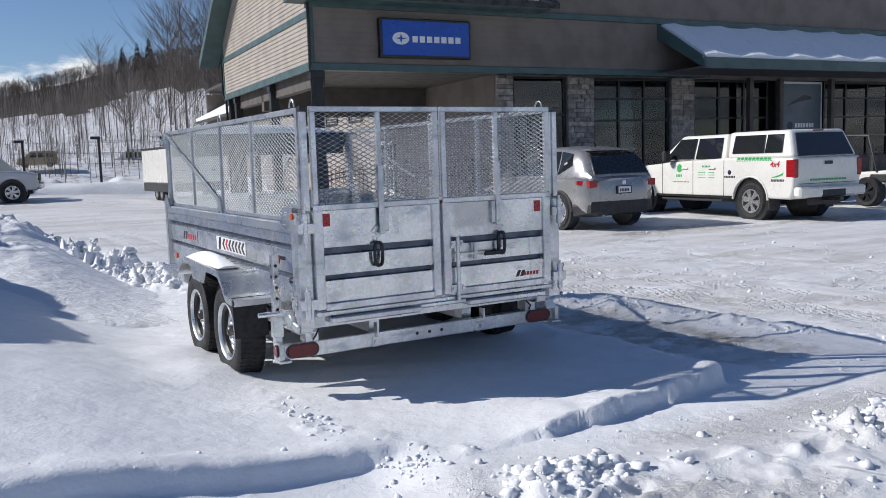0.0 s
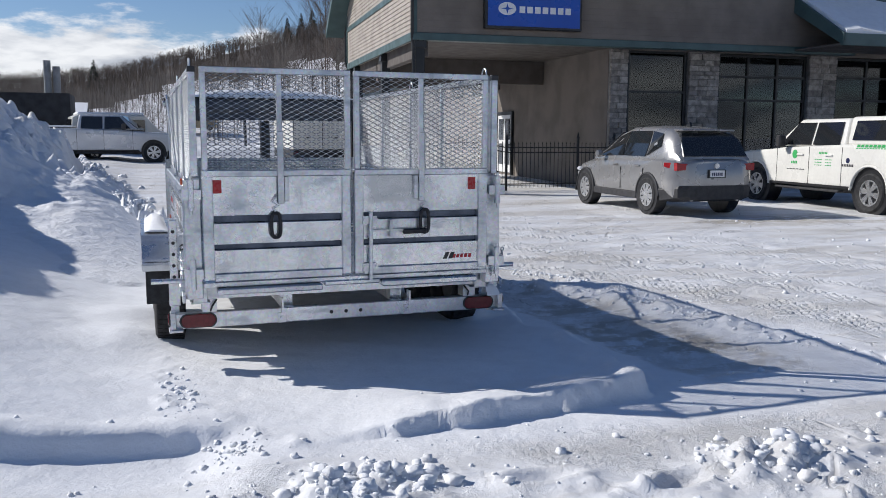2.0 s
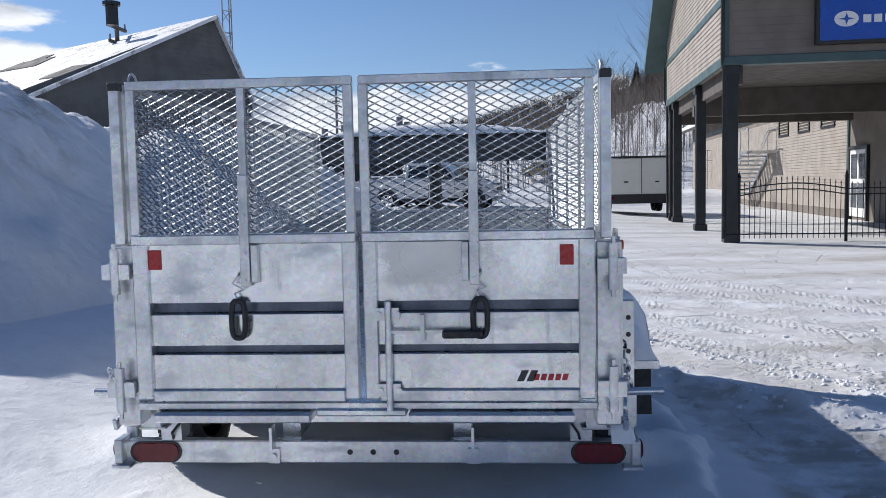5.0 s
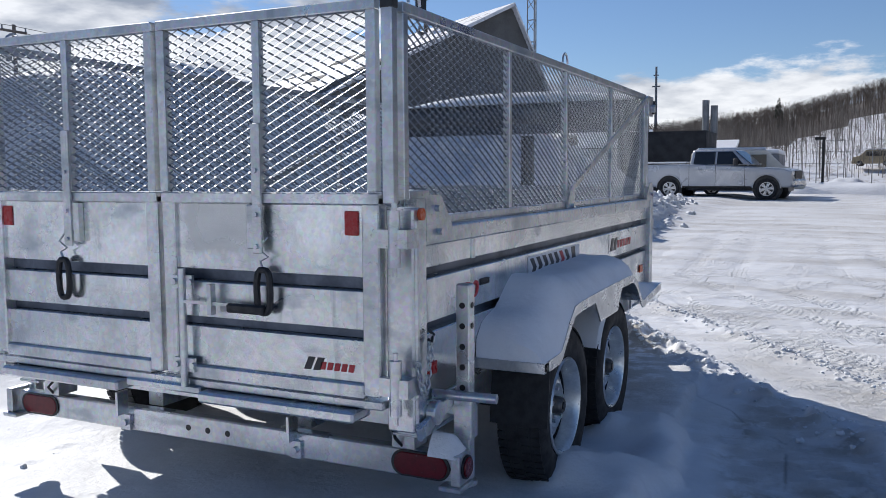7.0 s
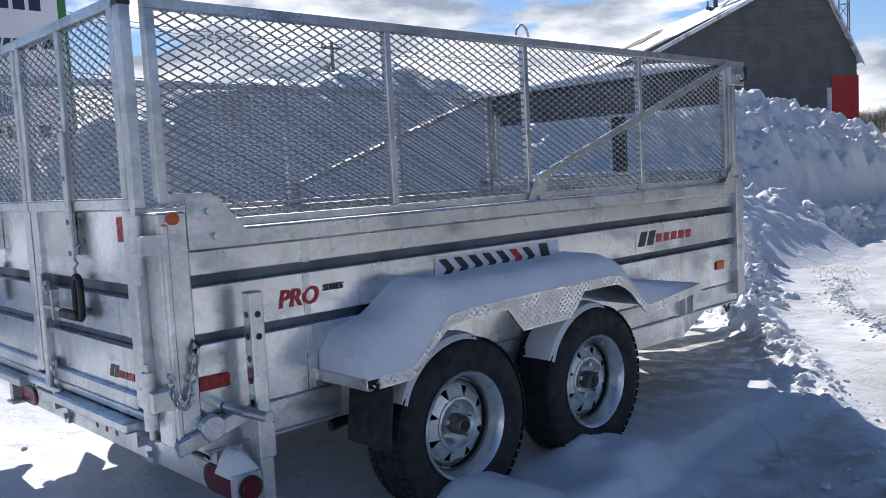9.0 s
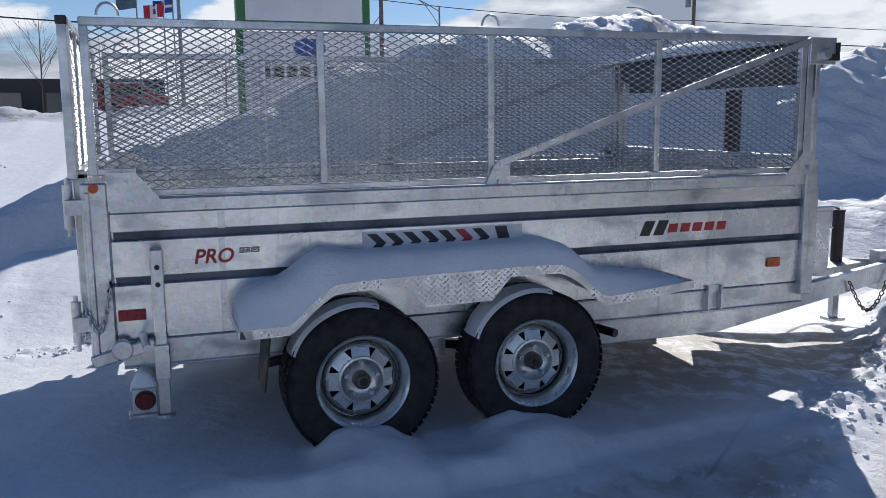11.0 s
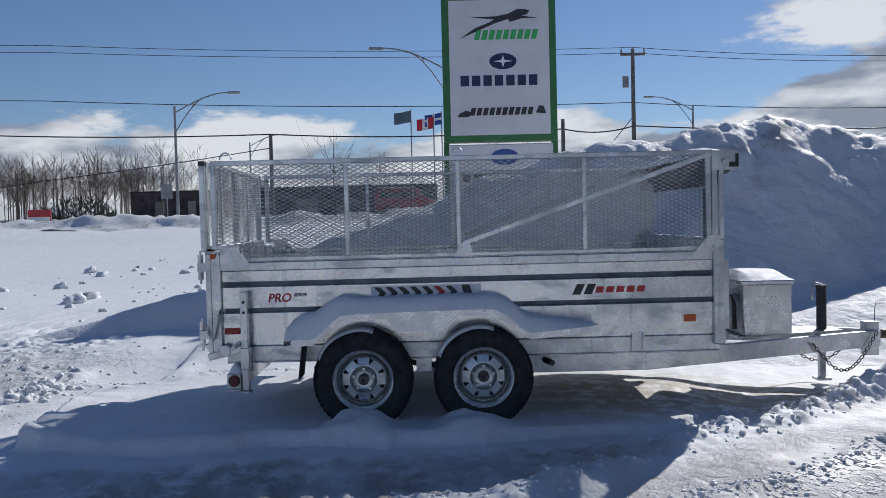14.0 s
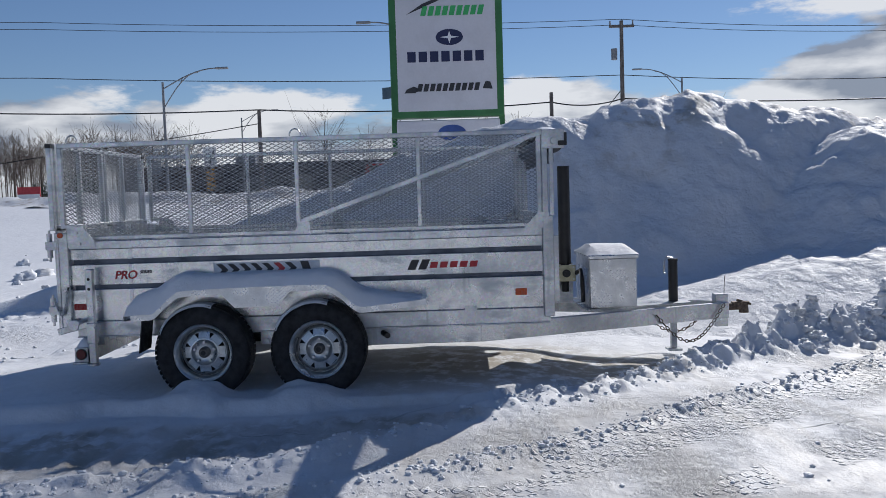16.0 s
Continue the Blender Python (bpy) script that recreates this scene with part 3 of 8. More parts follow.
def ground_height(x, y):
    d = side_of(x, y)
    _, (wh,) = along(WINDROW, x, y)
    near = np.exp(-((x / 14) ** 2) - (((y - 2) / 14) ** 2))
    close = np.exp(-((x - 1) / 16) ** 4 - ((y - 2) / 16) ** 4)
    lot = sstep(0.1, 0.7, d)
    z = close * 0.012 * fbm(x * 3, y * 3, 4, 1) + 0.05 * fbm(x * 0.35, y * 0.35, 3, 2) - 0.01
    # windrow crest, crumbly, with ledges of frozen crust
    crum = fbm(x * 4, y * 4, 3, 3)
    z = z + wh * np.exp(-(d / (0.14 + 0.5 * wh)) ** 2) * (0.8 + 1.6 * crum + 1.8 * np.abs(fbm(x * 7, y * 7, 3, 43, 0.62)) + 1.1 * fbm(x * 13, y * 13, 2, 49))
    cd, (ch,) = along(CRUMB_LINE, x, y)
    z = z + ch * np.exp(-(cd / 0.10) ** 2) * (0.5 + 2.2 * np.abs(fbm(x * 6, y * 6, 3, 44)))
    z = z + drift(x, y)
    # scraped strip with the plow blade's chatter across it
    if np.any((x > 1.3) & (x < 3.4) & (y > -1.4) & (y < 3.3)):
        chatter = np.abs(fbm(x * 2.2, y * 9.0, 4, 62, 0.62))
        z = z + scraped(x, y) * (-0.030 + 0.11 * np.clip(chatter - 0.03, 0, 1))
    # wind ripples across the open drift
    z = z + 0.03 * near * (1 - lot) * fbm(x * 0.9 - y * 0.5, (y * 0.9 + x * 0.5) * 3.2, 3, 4)
    # the wheels have drifted in
    for hy in (1.09, 1.85):
        blob = np.exp(-(((x - 1.30) / 0.20) ** 4) - (((y - hy) / 0.20) ** 4))
        z = z + blob * (0.092 + 0.10 * fbm(x * 5, y * 5, 3, 6))
        z = z + 0.08 * np.exp(-(((x + 1.4) / 0.3) ** 2) - (((y - hy) / 0.4) ** 2))
    # broken crust from the tyre on the far side towards the road
    bd, _ = along([(-1.14, 0.45, 0), (-1.28, -0.2, 0), (-1.15, -0.55, 0), (-0.9, -0.75, 0), (-0.6, -1.25, 0)], x, y)
    z = z + 0.035 * np.exp(-(bd / 0.06) ** 2) * np.clip(3.2 * fbm(x * 9, y * 9, 3, 45, 0.6), 0, 2)
    # bank climbing towards the pile
    z = z + 0.32 * sstep(-1.35, -3.6, x + 0.3 * fbm(x * 0.7, y * 0.7, 3, 7)) * sstep(-2.5, 1.5, y) * sstep(26, 8, y)
    z = z + 0.12 * sstep(-1.2, -2.6, x) * sstep(-4, -1, y)
    # bank cut by the plow on the far side, rounded above and steep below
    cut = -1.02 + 0.12 * fbm(x * 0.9, y * 0.2, 2, 46) + 0.05 * fbm(x * 6, y * 6, 2, 47)
    z = z + (0.035 * np.exp(-((y - cut - 0.12) / 0.14) ** 2) - 0.09 * sstep(0.05, -0.05, y - cut)) * sstep(-0.75, -1.15, x) * sstep(-2.0, -1.2, y)
    # churned snow in the foreground
    churn = sstep(-1.75, -2.5, y) * sstep(-8, -4, y) * sstep(-9, -5, x)
    z = z + (0.16 * np.clip(np.abs(fbm(x * 2.4, y * 2.4, 4, 12, 0.62)) - 0.05, 0, 1) + 0.16 * np.clip(fbm(x * 6, y * 6, 4, 48, 0.66) - 0.03, 0, 1)) * churn
    for hx, hy, hw, hd in ((-0.45, -1.92, 0.34, 0.20), (1.5, -2.25, 0.36, 0.2), (-1.25, -1.95, 0.22, 0.14)):
        z = z + np.exp(-((x - hx) / hw) ** 2 - ((y - hy) / hd) ** 2) * (0.03 + 0.26 * np.clip(fbm(x * 6.5, y * 6.5, 4, 54, 0.6), -0.1, 1))
    for px, py, pa in BOOTS:
        c, s_ = math.cos(pa), math.sin(pa)
        u, v = (x - px) * c + (y - py) * s_, -(x - px) * s_ + (y - py) * c
        q = (u / 0.15) ** 2 + (v / 0.065) ** 2
        z = z - 0.035 * np.exp(-(q ** 2)) + 0.016 * np.exp(-((q - 2.2) ** 2))
    # tyre ruts along the windrow on the plowed side
    for c, wdt in RUTS:
        rut = np.exp(-((d - c - 0.10 * fbm(x * 0.3, y * 0.3, 2, 13)) / wdt) ** 4) * close
        z = z - 0.016 * rut
    z = z + close * 0.07 * np.clip(np.abs(fbm(x * 2.0, y * 2.0, 5, 15, 0.62)) - 0.04, 0, 1) * lot
    # the road lies higher, and so does the far end of the lot
    z = z + np.clip((-x - 14) * 0.045, 0, 2.0) + np.clip((y - 14) * 0.0145, 0, 0.3) * sstep(8, 2, x)
    # kerb bank of the road
    z = z + 0.7 * np.exp(-((x + 36) / 3.0) ** 2) * (0.6 + 0.9 * fbm(x * 0.4, y * 0.4, 3, 16)) * sstep(8, -4, y)
    return z


def axis(lo, hi, step, far, ratio=1.14):
    mid = list(np.arange(lo, hi, step))
    up, dn, s = [], [], step
    a, b = hi, lo
    while a < far or b > -far:
        s *= ratio
        a, b = a + s, b - s
        up.append(a)
        dn.append(b)
    return np.array(dn[::-1] + mid + up)


def sheet(name, xs, ys, height, material):
    gx, gy = np.meshgrid(xs, ys)
    z = height(gx, gy)
    nx, ny = len(xs), len(ys)
    co = np.stack([gx, gy, z], -1).reshape(-1, 3)
    i = np.arange(nx * ny).reshape(ny, nx)
    quads = np.stack([i[:-1, :-1], i[:-1, 1:], i[1:, 1:], i[1:, :-1]], -1).reshape(-1, 4)
    me = bpy.data.meshes.new(name)
    me.vertices.add(len(co))
    me.vertices.foreach_set("co", co.ravel())
    me.loops.add(quads.size)
    me.loops.foreach_set("vertex_index", quads.ravel())
    me.polygons.add(len(quads))
    me.polygons.foreach_set("loop_start", np.arange(0, quads.size, 4))
    me.update(calc_edges=True)
    me.polygons.foreach_set("use_smooth", [True] * len(quads))
    me.materials.append(material)
    return new(name, me), gx, gy


def small_z(x, y):
    return float(ground_height(np.array([float(x)]), np.array([float(y)]))[0])


ground, gx, gy = sheet("ground", axis(-4.0, 7.5, 0.027, 900), axis(-5.2, 8.0, 0.027, 900), ground_height, SNOW_GROUND)
tagged(ground, "snow-covered parking lot, packed by tyres with icy patches", "ground", kind="structure")


def point_value(name, values):
    at = ground.data.attributes.new(name, "FLOAT", "POINT")
    at.data.foreach_set("value", values.astype(np.float32).ravel())


side = side_of(gx, gy)
bare = np.exp(-(((gx - 0.35) / 0.9) ** 4) - (((gy - 3.2) / 0.9) ** 4)) + np.exp(-(((gx - 0.5) / 0.5) ** 4) - (((gy - 4.3) / 0.5) ** 4))
kerbside = np.exp(-(((gy - 7.35 + 0.16 * (gx - 9)) / 0.75) ** 4)) * sstep(7.4, 8.4, gx) * sstep(18.5, 16.5, gx) * sstep(-0.10, 0.10, fbm(gx * 0.9, gy * 2.2, 4, 53))
bare = np.maximum(bare, 0.85 * kerbside)
scrape = scraped(gx, gy)
bare = np.maximum(bare, scrape * (0.35 + 0.45 * sstep(-0.05, 0.10, fbm(gx * 2.0, gy * 4.0, 4, 63))))
trod = 0.85 * sstep(-1.4, -1.9, gy + 0.5 * fbm(gx * 1.1, gy * 1.1, 3, 50)) * sstep(-3.2, -1.6, gx) * sstep(-9, -6, gy)
point_value("packed", np.maximum(np.maximum(sstep(0.06, 0.5, side), trod), 0.6 * sstep(-1.1, -0.7, side) * sstep(-1.5, 0.2, gy) * sstep(3.4, 2.4, gy)) * sstep(-30, 0, gx) + scrape * 0.4)
point_value("bare", np.clip(bare, 0, 1))
track, best = np.zeros(gx.shape), np.zeros(gx.shape)
for c, wdt in RUTS:
    u = side - c - 0.10 * fbm(gx * 0.3, gy * 0.3, 2, 13)
    m_ = np.exp(-(u / wdt) ** 6)
    best = np.where(m_ > track, u, best)
    track = np.maximum(track, m_)
track *= sstep(-2.5, -0.5, gy) * sstep(14, 9, gy)
point_value("track", track * (vnoise(gx * 1.7, gy * 1.7, 14) > 0.25))
point_value("across", best)

heap, _, _ = sheet("snowbank", np.arange(-13, -0.6, 0.05), np.arange(-4.4, 30, 0.05), pile_height, SNOW_PILE)
tagged(heap, "tall plowed snow pile with crusted lumps, partly in shade", "snow pile")


# ---- dump trailer ----
def strands(m, u0, u1, z0, z1, place, lw=0.060, sw=0.030, t=0.0048, bond=1):
    """Expanded steel: two families of slanted strands cut to the rectangle; place(u, z, d) sets a point d off the sheet."""
    k = sw / lw
    for s in (1, -1):
        base = (u0 if s > 0 else u1)
        n = int(((z1 - z0) / k + (u1 - u0)) / lw) + 1
        for i in range(n):
            c = -((z1 - z0) / k) + i * lw
            pts = []
            a0, a1 = max(0, c), min(u1 - u0, c + (z1 - z0) / k)
            if a1 - a0 < 0.004:
                continue
            for a in (a0, a1):
                pts.append((base + s * a, z0 + (a - c) * k))
            (ua, za), (ub, zb) = pts
            h, w = t * 0.50, t * 0.46
            v = [place(ua, za - h, -w), place(ua, za + h, w), place(ub, zb + h, w), place(ub, zb - h, -w),
                 place(ua, za - h + 0.0012, -w - 0.0014), place(ua, za + h + 0.0012, w - 0.0014), place(ub, zb + h + 0.0012, w - 0.0014), place(ub, zb - h + 0.0012, -w - 0.0014)]
            m.add(v, [(0, 1, 2, 3), (7, 6, 5, 4), (0, 3, 7, 4), (1, 5, 6, 2)])
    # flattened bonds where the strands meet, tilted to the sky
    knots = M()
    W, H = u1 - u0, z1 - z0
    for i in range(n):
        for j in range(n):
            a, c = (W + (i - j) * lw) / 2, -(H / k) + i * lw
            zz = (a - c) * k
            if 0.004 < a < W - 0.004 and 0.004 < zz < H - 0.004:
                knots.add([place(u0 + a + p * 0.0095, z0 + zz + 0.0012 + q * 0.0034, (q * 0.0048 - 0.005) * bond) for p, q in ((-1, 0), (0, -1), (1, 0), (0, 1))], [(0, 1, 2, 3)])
    return knots


def smooth_profile(pts, n):
    """Catmull-Rom through points."""
    out, p = [], [pts[0]] + list(pts) + [pts[-1]]
    for a, b, c, d in zip(p, p[1:], p[2:], p[3:]):
        for i in range(n):
            t = i / n
            out.append(tuple(0.5 * (2 * b[k] + (c[k] - a[k]) * t + (2 * a[k] - 5 * b[k] + 4 * c[k] - d[k]) * t * t + (3 * b[k] - a[k] - 3 * c[k] + d[k]) * t**3) for k in range(len(b))))
    return out + [tuple(pts[-1])]


def block_word(parent, n, x, y, z, w, h, material, face, slant=0.25, name="marking"):
    """A maker's word as a row of plain slanted bars. face: 'rear' on a plane of fixed y, 'side' on a plane of fixed x (facing +x), 'left' facing -x."""
    m, cw = M(), w / n
    for i in range(n):
        u0, u1 = i * cw, i * cw + cw * 0.74
        quad = [(u0, -h / 2), (u1, -h / 2), (u1 + slant * h, h / 2), (u0 + slant * h, h / 2)]
        o = len(m.v)
        for u, vv in quad:
            m.v.append({"rear": (x + u, y, z + vv), "side": (x, y + u, z + vv), "left": (x, y - u, z + vv)}[face])
        m.f.append([o, o + 1, o + 2, o + 3])
    return link(name, m, material, parent)


FENDER = smooth_profile([(0.575, 0.632), (0.75, 0.634), (0.80, 0.65), (0.87, 0.715), (0.94, 0.77), (1.03, 0.797), (1.5, 0.808), (1.95, 0.812), (2.04, 0.80), (2.12, 0.755), (2.19, 0.69), (2.25, 0.648), (2.33, 0.645), (2.74, 0.684)], 3)
trailer = empty("dump_trailer", pose(-0.015, 0, 0), "galvanized tandem-axle dump trailer with expanded-mesh cage, parked in drifted snow", "trailer")
X_OUT, Y_FRONT = 1.0, 3.64
for s in (1, -1):
    # bed side of folded sheet with two shadow grooves
    prof = [(0.94, 0.57), (0.995, 0.57), (1.0, 0.804), (0.958, 0.807), (0.958, 0.835), (1.0, 0.838), (1.0, 0.990), (0.958, 0.993), (0.958, 1.025), (1.0, 1.028), (1.0, 1.105), (0.94, 1.105)]
    link("side_panel", M().prism([(s * x, z) for x, z in prof], "y", 0.10, Y_FRONT - 0.03), ZINC_SHEET, trailer, bevel=0.003)
    # strips on the groove floors carry the grooves' shade as colour
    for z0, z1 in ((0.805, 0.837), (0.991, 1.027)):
        link("groove_shade", M().box(s * 0.95, s * 0.962, 0.11, Y_FRONT - 0.035, z0 + 0.002, z1 - 0.002), RIB_SHADE, trailer, "recessed rib, its shade put into a slate-blue strip")
    link("top_rail", M().box(s * 0.935, s * 1.022, 0.10, Y_FRONT - 0.03, 1.105, 1.168), ZINC, trailer, bevel=0.006)
    link("frame_rail", M().box(s * 0.90, s * 0.985, 0.12, Y_FRONT + 0.02, 0.452, 0.568).box(s * 0.88, s * 1.0, 0.12, Y_FRONT + 0.02, 0.445, 0.456).box(s * 0.88, s * 1.0, 0.12, Y_FRONT + 0.02, 0.562, 0.569), ZINC, trailer, bevel=0.004)
    link("corner_post", M().box(s * 0.93, s * 1.03, 0.0, 0.10, 0.50, 1.235).box(s * 1.0, s * 1.036, 0.012, 0.035, 0.5, 1.2), ZINC, trailer, bevel=0.006)
    link("front_post", M().box(s * 0.93, s * 1.03, Y_FRONT - 0.03, Y_FRONT + 0.05, 0.50, 1.25).box(s * 0.97, s * 1.0, Y_FRONT + 0.05, Y_FRONT + 0.09, 0.6, 1.1), ZINC, trailer, bevel=0.006)
    link("panel_stake", M().box(s * 1.0, s * 1.004, 0.53, 0.555, 0.58, 0.80).box(s * 1.0, s * 1.004, 0.53, 0.555, 0.842, 0.985).box(s * 1.0, s * 1.005, 0.53, 0.56, 1.027, 1.10), ZINC, trailer)
    # cage on the side
    x = s * 0.965
    cage = M()
    for y0, y1, z0, z1 in ((0.035, Y_FRONT - 0.01, 1.858, 1.892), (0.26, Y_FRONT - 0.06, 1.172, 1.20)):
        cage.box(x - 0.018, x + 0.018, y0, y1, z0, z1)
    cage.box(x - 0.018, x + 0.018, 0.035, 0.069, 1.262, 1.858).box(x - 0.018, x + 0.018, 0.069, 0.215, 1.262, 1.29)
    cage.box(x - 0.018, x + 0.018, 0.185, 0.215, 1.20, 1.262).box(x - 0.018, x + 0.018, Y_FRONT - 0.06, Y_FRONT - 0.026, 1.172, 1.858)
    link("cage_frame", cage, ZINC, trailer, bevel=0.003)
    for y in (1.0, 1.80, 2.705):
        link("cage_post", M().box(x - 0.015, x + 0.015, y - 0.015, y + 0.015, 1.20, 1.858), ZINC, trailer, bevel=0.003)
    st = M()
    strands(st, 0.069, 0.215, 1.29, 1.858, lambda u, z, d: (x + d, u, z))
    knots = strands(st, 0.215, Y_FRONT - 0.06, 1.20, 1.858, lambda u, z, d: (x + d, u, z), bond=-s)
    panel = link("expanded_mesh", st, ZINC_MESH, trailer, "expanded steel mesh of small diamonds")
    tagged(link("mesh_bond", knots, BOND_GLINT, panel, "flattened bonds of the mesh, glints put into their pale colour"), kind="stuff")
    link("brace", M().bar((s * 0.995, 1.83, 1.265), (s * 0.995, Y_FRONT - 0.02, 1.868), 0.012, 0.034), ZINC, trailer, bevel=0.002)
    link("brace_bracket", M().prism([(1.755, 1.15), (1.895, 1.15), (1.885, 1.25), (1.845, 1.29), (1.80, 1.25)], "x", s * 0.986, s * 0.996).cyl((s * 0.99, 1.83, 1.18), (s * 1.012, 1.83, 1.18), 0.011, 8), ZINC, trailer)
    link("corner_gusset", M().prism([(0.10, 1.12), (0.30, 1.12), (0.30, 1.17), (0.21, 1.275), (0.10, 1.275)], "x", s * 1.023, s * 1.029).cyl((s * 1.02, 0.19, 1.15), (s * 1.045, 0.19, 1.15), 0.011, 8).cyl((s * 1.02, 0.17, 1.23), (s * 1.045, 0.17, 1.23), 0.011, 8), ZINC, trailer)
    link("corner_gusset", M().prism([(Y_FRONT - 0.17, 1.16), (Y_FRONT + 0.02, 1.16), (Y_FRONT + 0.02, 1.28), (Y_FRONT - 0.06, 1.28)], "x", s * 1.023, s * 1.029).cyl((s * 1.02, Y_FRONT - 0.02, 1.2), (s * 1.045, Y_FRONT - 0.02, 1.2), 0.012, 8), ZINC, trailer)
    for y in (0.145, 1.80):
        link("lifting_eye", M().pipe([(x, y + 0.042 * math.cos(a), 1.90 + 0.05 * max(math.sin(a), -0.2)) for a in (math.pi * i / 8 for i in range(9))], 0.0055, 8), ZINC, trailer, smooth=True)
    link("upper_rear_post", M().box(s * 0.945, s * 0.985, -0.045, -0.008, 1.25, 1.885), ZINC, trailer, bevel=0.003)
    link("post_cap", M().box(s * 0.942, s * 0.988, -0.048, -0.005, 1.86, 1.895), BLACK, trailer, "black plastic end cap", bevel=0.004)
    link("upper_front_post", M().box(s * 0.945, s * 0.985, Y_FRONT - 0.02, Y_FRONT + 0.02, 1.25, 1.87).box(s * 0.95, s * 0.985, Y_FRONT + 0.035, Y_FRONT + 0.065, 1.25, 1.85), ZINC, trailer, bevel=0.003)
    # hinges of the barn doors
    for z in (1.14, 0.66):
        link("hinge", M().cyl((s * 0.99, -0.05, z - 0.09), (s * 0.99, -0.05, z + 0.09), 0.02, 12).box(s * 0.93, s * 1.0, -0.055, -0.03, z - 0.03, z + 0.03).box(s * 0.985, s * 1.04, -0.06, 0.02, z - 0.03, z + 0.03).cyl((s * 0.99, -0.05, z - 0.12), (s * 0.99, -0.05, z + 0.115), 0.009, 8), ZINC, trailer, smooth=True)
    # side markers
    link("side_reflector", M().box(s * 1.0, s * 1.008, 0.11, 0.22, 0.655, 0.70), REFLECTOR, trailer, "red rectangular side reflector", bevel=0.003)
    link("side_reflector", M().box(s * 1.0, s * 1.008, 3.40, 3.485, 0.665, 0.715), AMBER, trailer, "amber side reflector", bevel=0.003)
    link("corner_lamp", M().cyl((s * 1.03, 0.05, 1.215), (s * 1.042, 0.05, 1.215), 0.02, 14), AMBER, trailer, "small round amber marker")
    # hook bracket, ramp-carrier and stub under the bed
    link("tie_bracket", M().box(s * 0.985, s * 1.02, 3.02, 3.03, 0.46, 0.59).box(s * 0.985, s * 1.02, 3.10, 3.11, 0.46, 0.59).box(s * 0.985, s * 1.0, 3.02, 3.11, 0.555, 0.59), ZINC, trailer)
    link("spring_bolt", M().cyl((s * 0.95, 2.40, 0.405), (s * 1.06, 2.44, 0.40), 0.022, 10), BLACK, trailer)
    # stabiliser leg, perforated square tube
    leg = M().box(s * 1.065, s * 1.115, 0.248, 0.298, 0.27, 0.965)
    link("stabiliser_leg", leg, ZINC, trailer, bevel=0.004)
    for i in range(7):
        for yy, ax in ((0.2475, "y"), (0.273, "x")):
            z = 0.46 + i * 0.072
            if ax == "y":
                link("adjusting_hole", M().cyl((s * 1.09, yy, z), (s * 1.09, yy - 0.0015, z), 0.011, 10), BLACK, trailer)
            elif i > 4:
                link("adjusting_hole", M().cyl((s * 1.116, yy, z), (s * 1.1175, yy, z), 0.011, 10), BLACK, trailer)
    link("leg_foot", M().cyl((s * 1.09, 0.272, 0.252), (s * 1.09, 0.272, 0.27), 0.042, 16), ZINC, trailer, bevel=0.003)
    link("leg_sleeve", M().box(s * 1.056, s * 1.124, 0.244, 0.305, 0.42, 0.57).box(s * 0.98, s * 1.06, 0.255, 0.29, 0.50, 0.55).cyl((s * 1.03, 0.12, 0.545), (s * 1.065, 0.12, 0.545), 0.042, 18).bar((s * 1.045, 0.0, 0.50), (s * 1.045, 0.25, 0.56), 0.02, 0.05), ZINC, trailer, bevel=0.004)
    link("leg_pin", M().cyl((s * 1.0, 0.20, 0.585), (s * 1.23, 0.22, 0.585), 0.017, 12), ZINC, trailer, smooth=True)
    # hanging safety chain
    for i in range(17):
        q = i / 16
        qa = q + 0.03
        pc = Vector((s * 1.05, 0.088 - 0.095 * q, 0.80 - 0.07 * q - 0.13 * math.sin(math.pi * q)))
        pn = Vector((s * 1.05, 0.088 - 0.095 * qa, 0.80 - 0.07 * qa - 0.13 * math.sin(math.pi * qa)))
        L = (pn - pc).normalized() * 0.0155
        sd = L.normalized().cross(Vector((1, 0, 0))).normalized() * 0.010 if i % 2 else Vector((0.010, 0, 0))
        link("chain_link", M().pipe([pc + math.cos(a) * L + math.sin(a) * sd for a in (math.tau * k / 8 for k in range(9))], 0.0038, 6), ZINC, trailer, smooth=True)
    link("chain_hook", M().pipe([(s * 1.04, 0.09, 0.83), (s * 1.055, 0.095, 0.815), (s * 1.055, 0.08, 0.795), (s * 1.04, 0.085, 0.80)], 0.006, 6), BLACK, trailer, smooth=True)

    # tandem fender
    fp = FENDER
    fm = M()
    fm.prism([(y, z) for y, z in fp] + [(y, z + 0.005) for y, z in fp[::-1]], "x", s * 0.99, s * 1.275)
    link("fender_top", fm, TREAD_PLATE, trailer, "aluminium tread-plate fender top")
    sk = M()
    ys = sorted([p[0] for p in FENDER if p[0] > 0.59] + [1.28, 1.37, 1.68, 1.77])
    top = [(y, float(np.interp(y, [p[0] for p in FENDER], [p[1] for p in FENDER])) + 0.006) for y in ys]
    low = [(y, z - 0.042 - float(np.interp(y, [1.28, 1.37, 1.68, 1.77], [0, 0.10, 0.10, 0]))) for y, z in top]
    for k in range(len(low) - 1):
        a, b, c, d = low[k], low[k + 1], top[k + 1], top[k]
        sk.add([(s * x, *p) for x in (1.272, 1.279) for p in (a, b, c, d)], [(0, 1, 2, 3), (7, 6, 5, 4), (0, 4, 5, 1), (2, 6, 7, 3)])
    link("fender_skirt", sk, TREAD_PLATE, trailer, "tread-plate skirt with raised diamonds")
    dm = M()
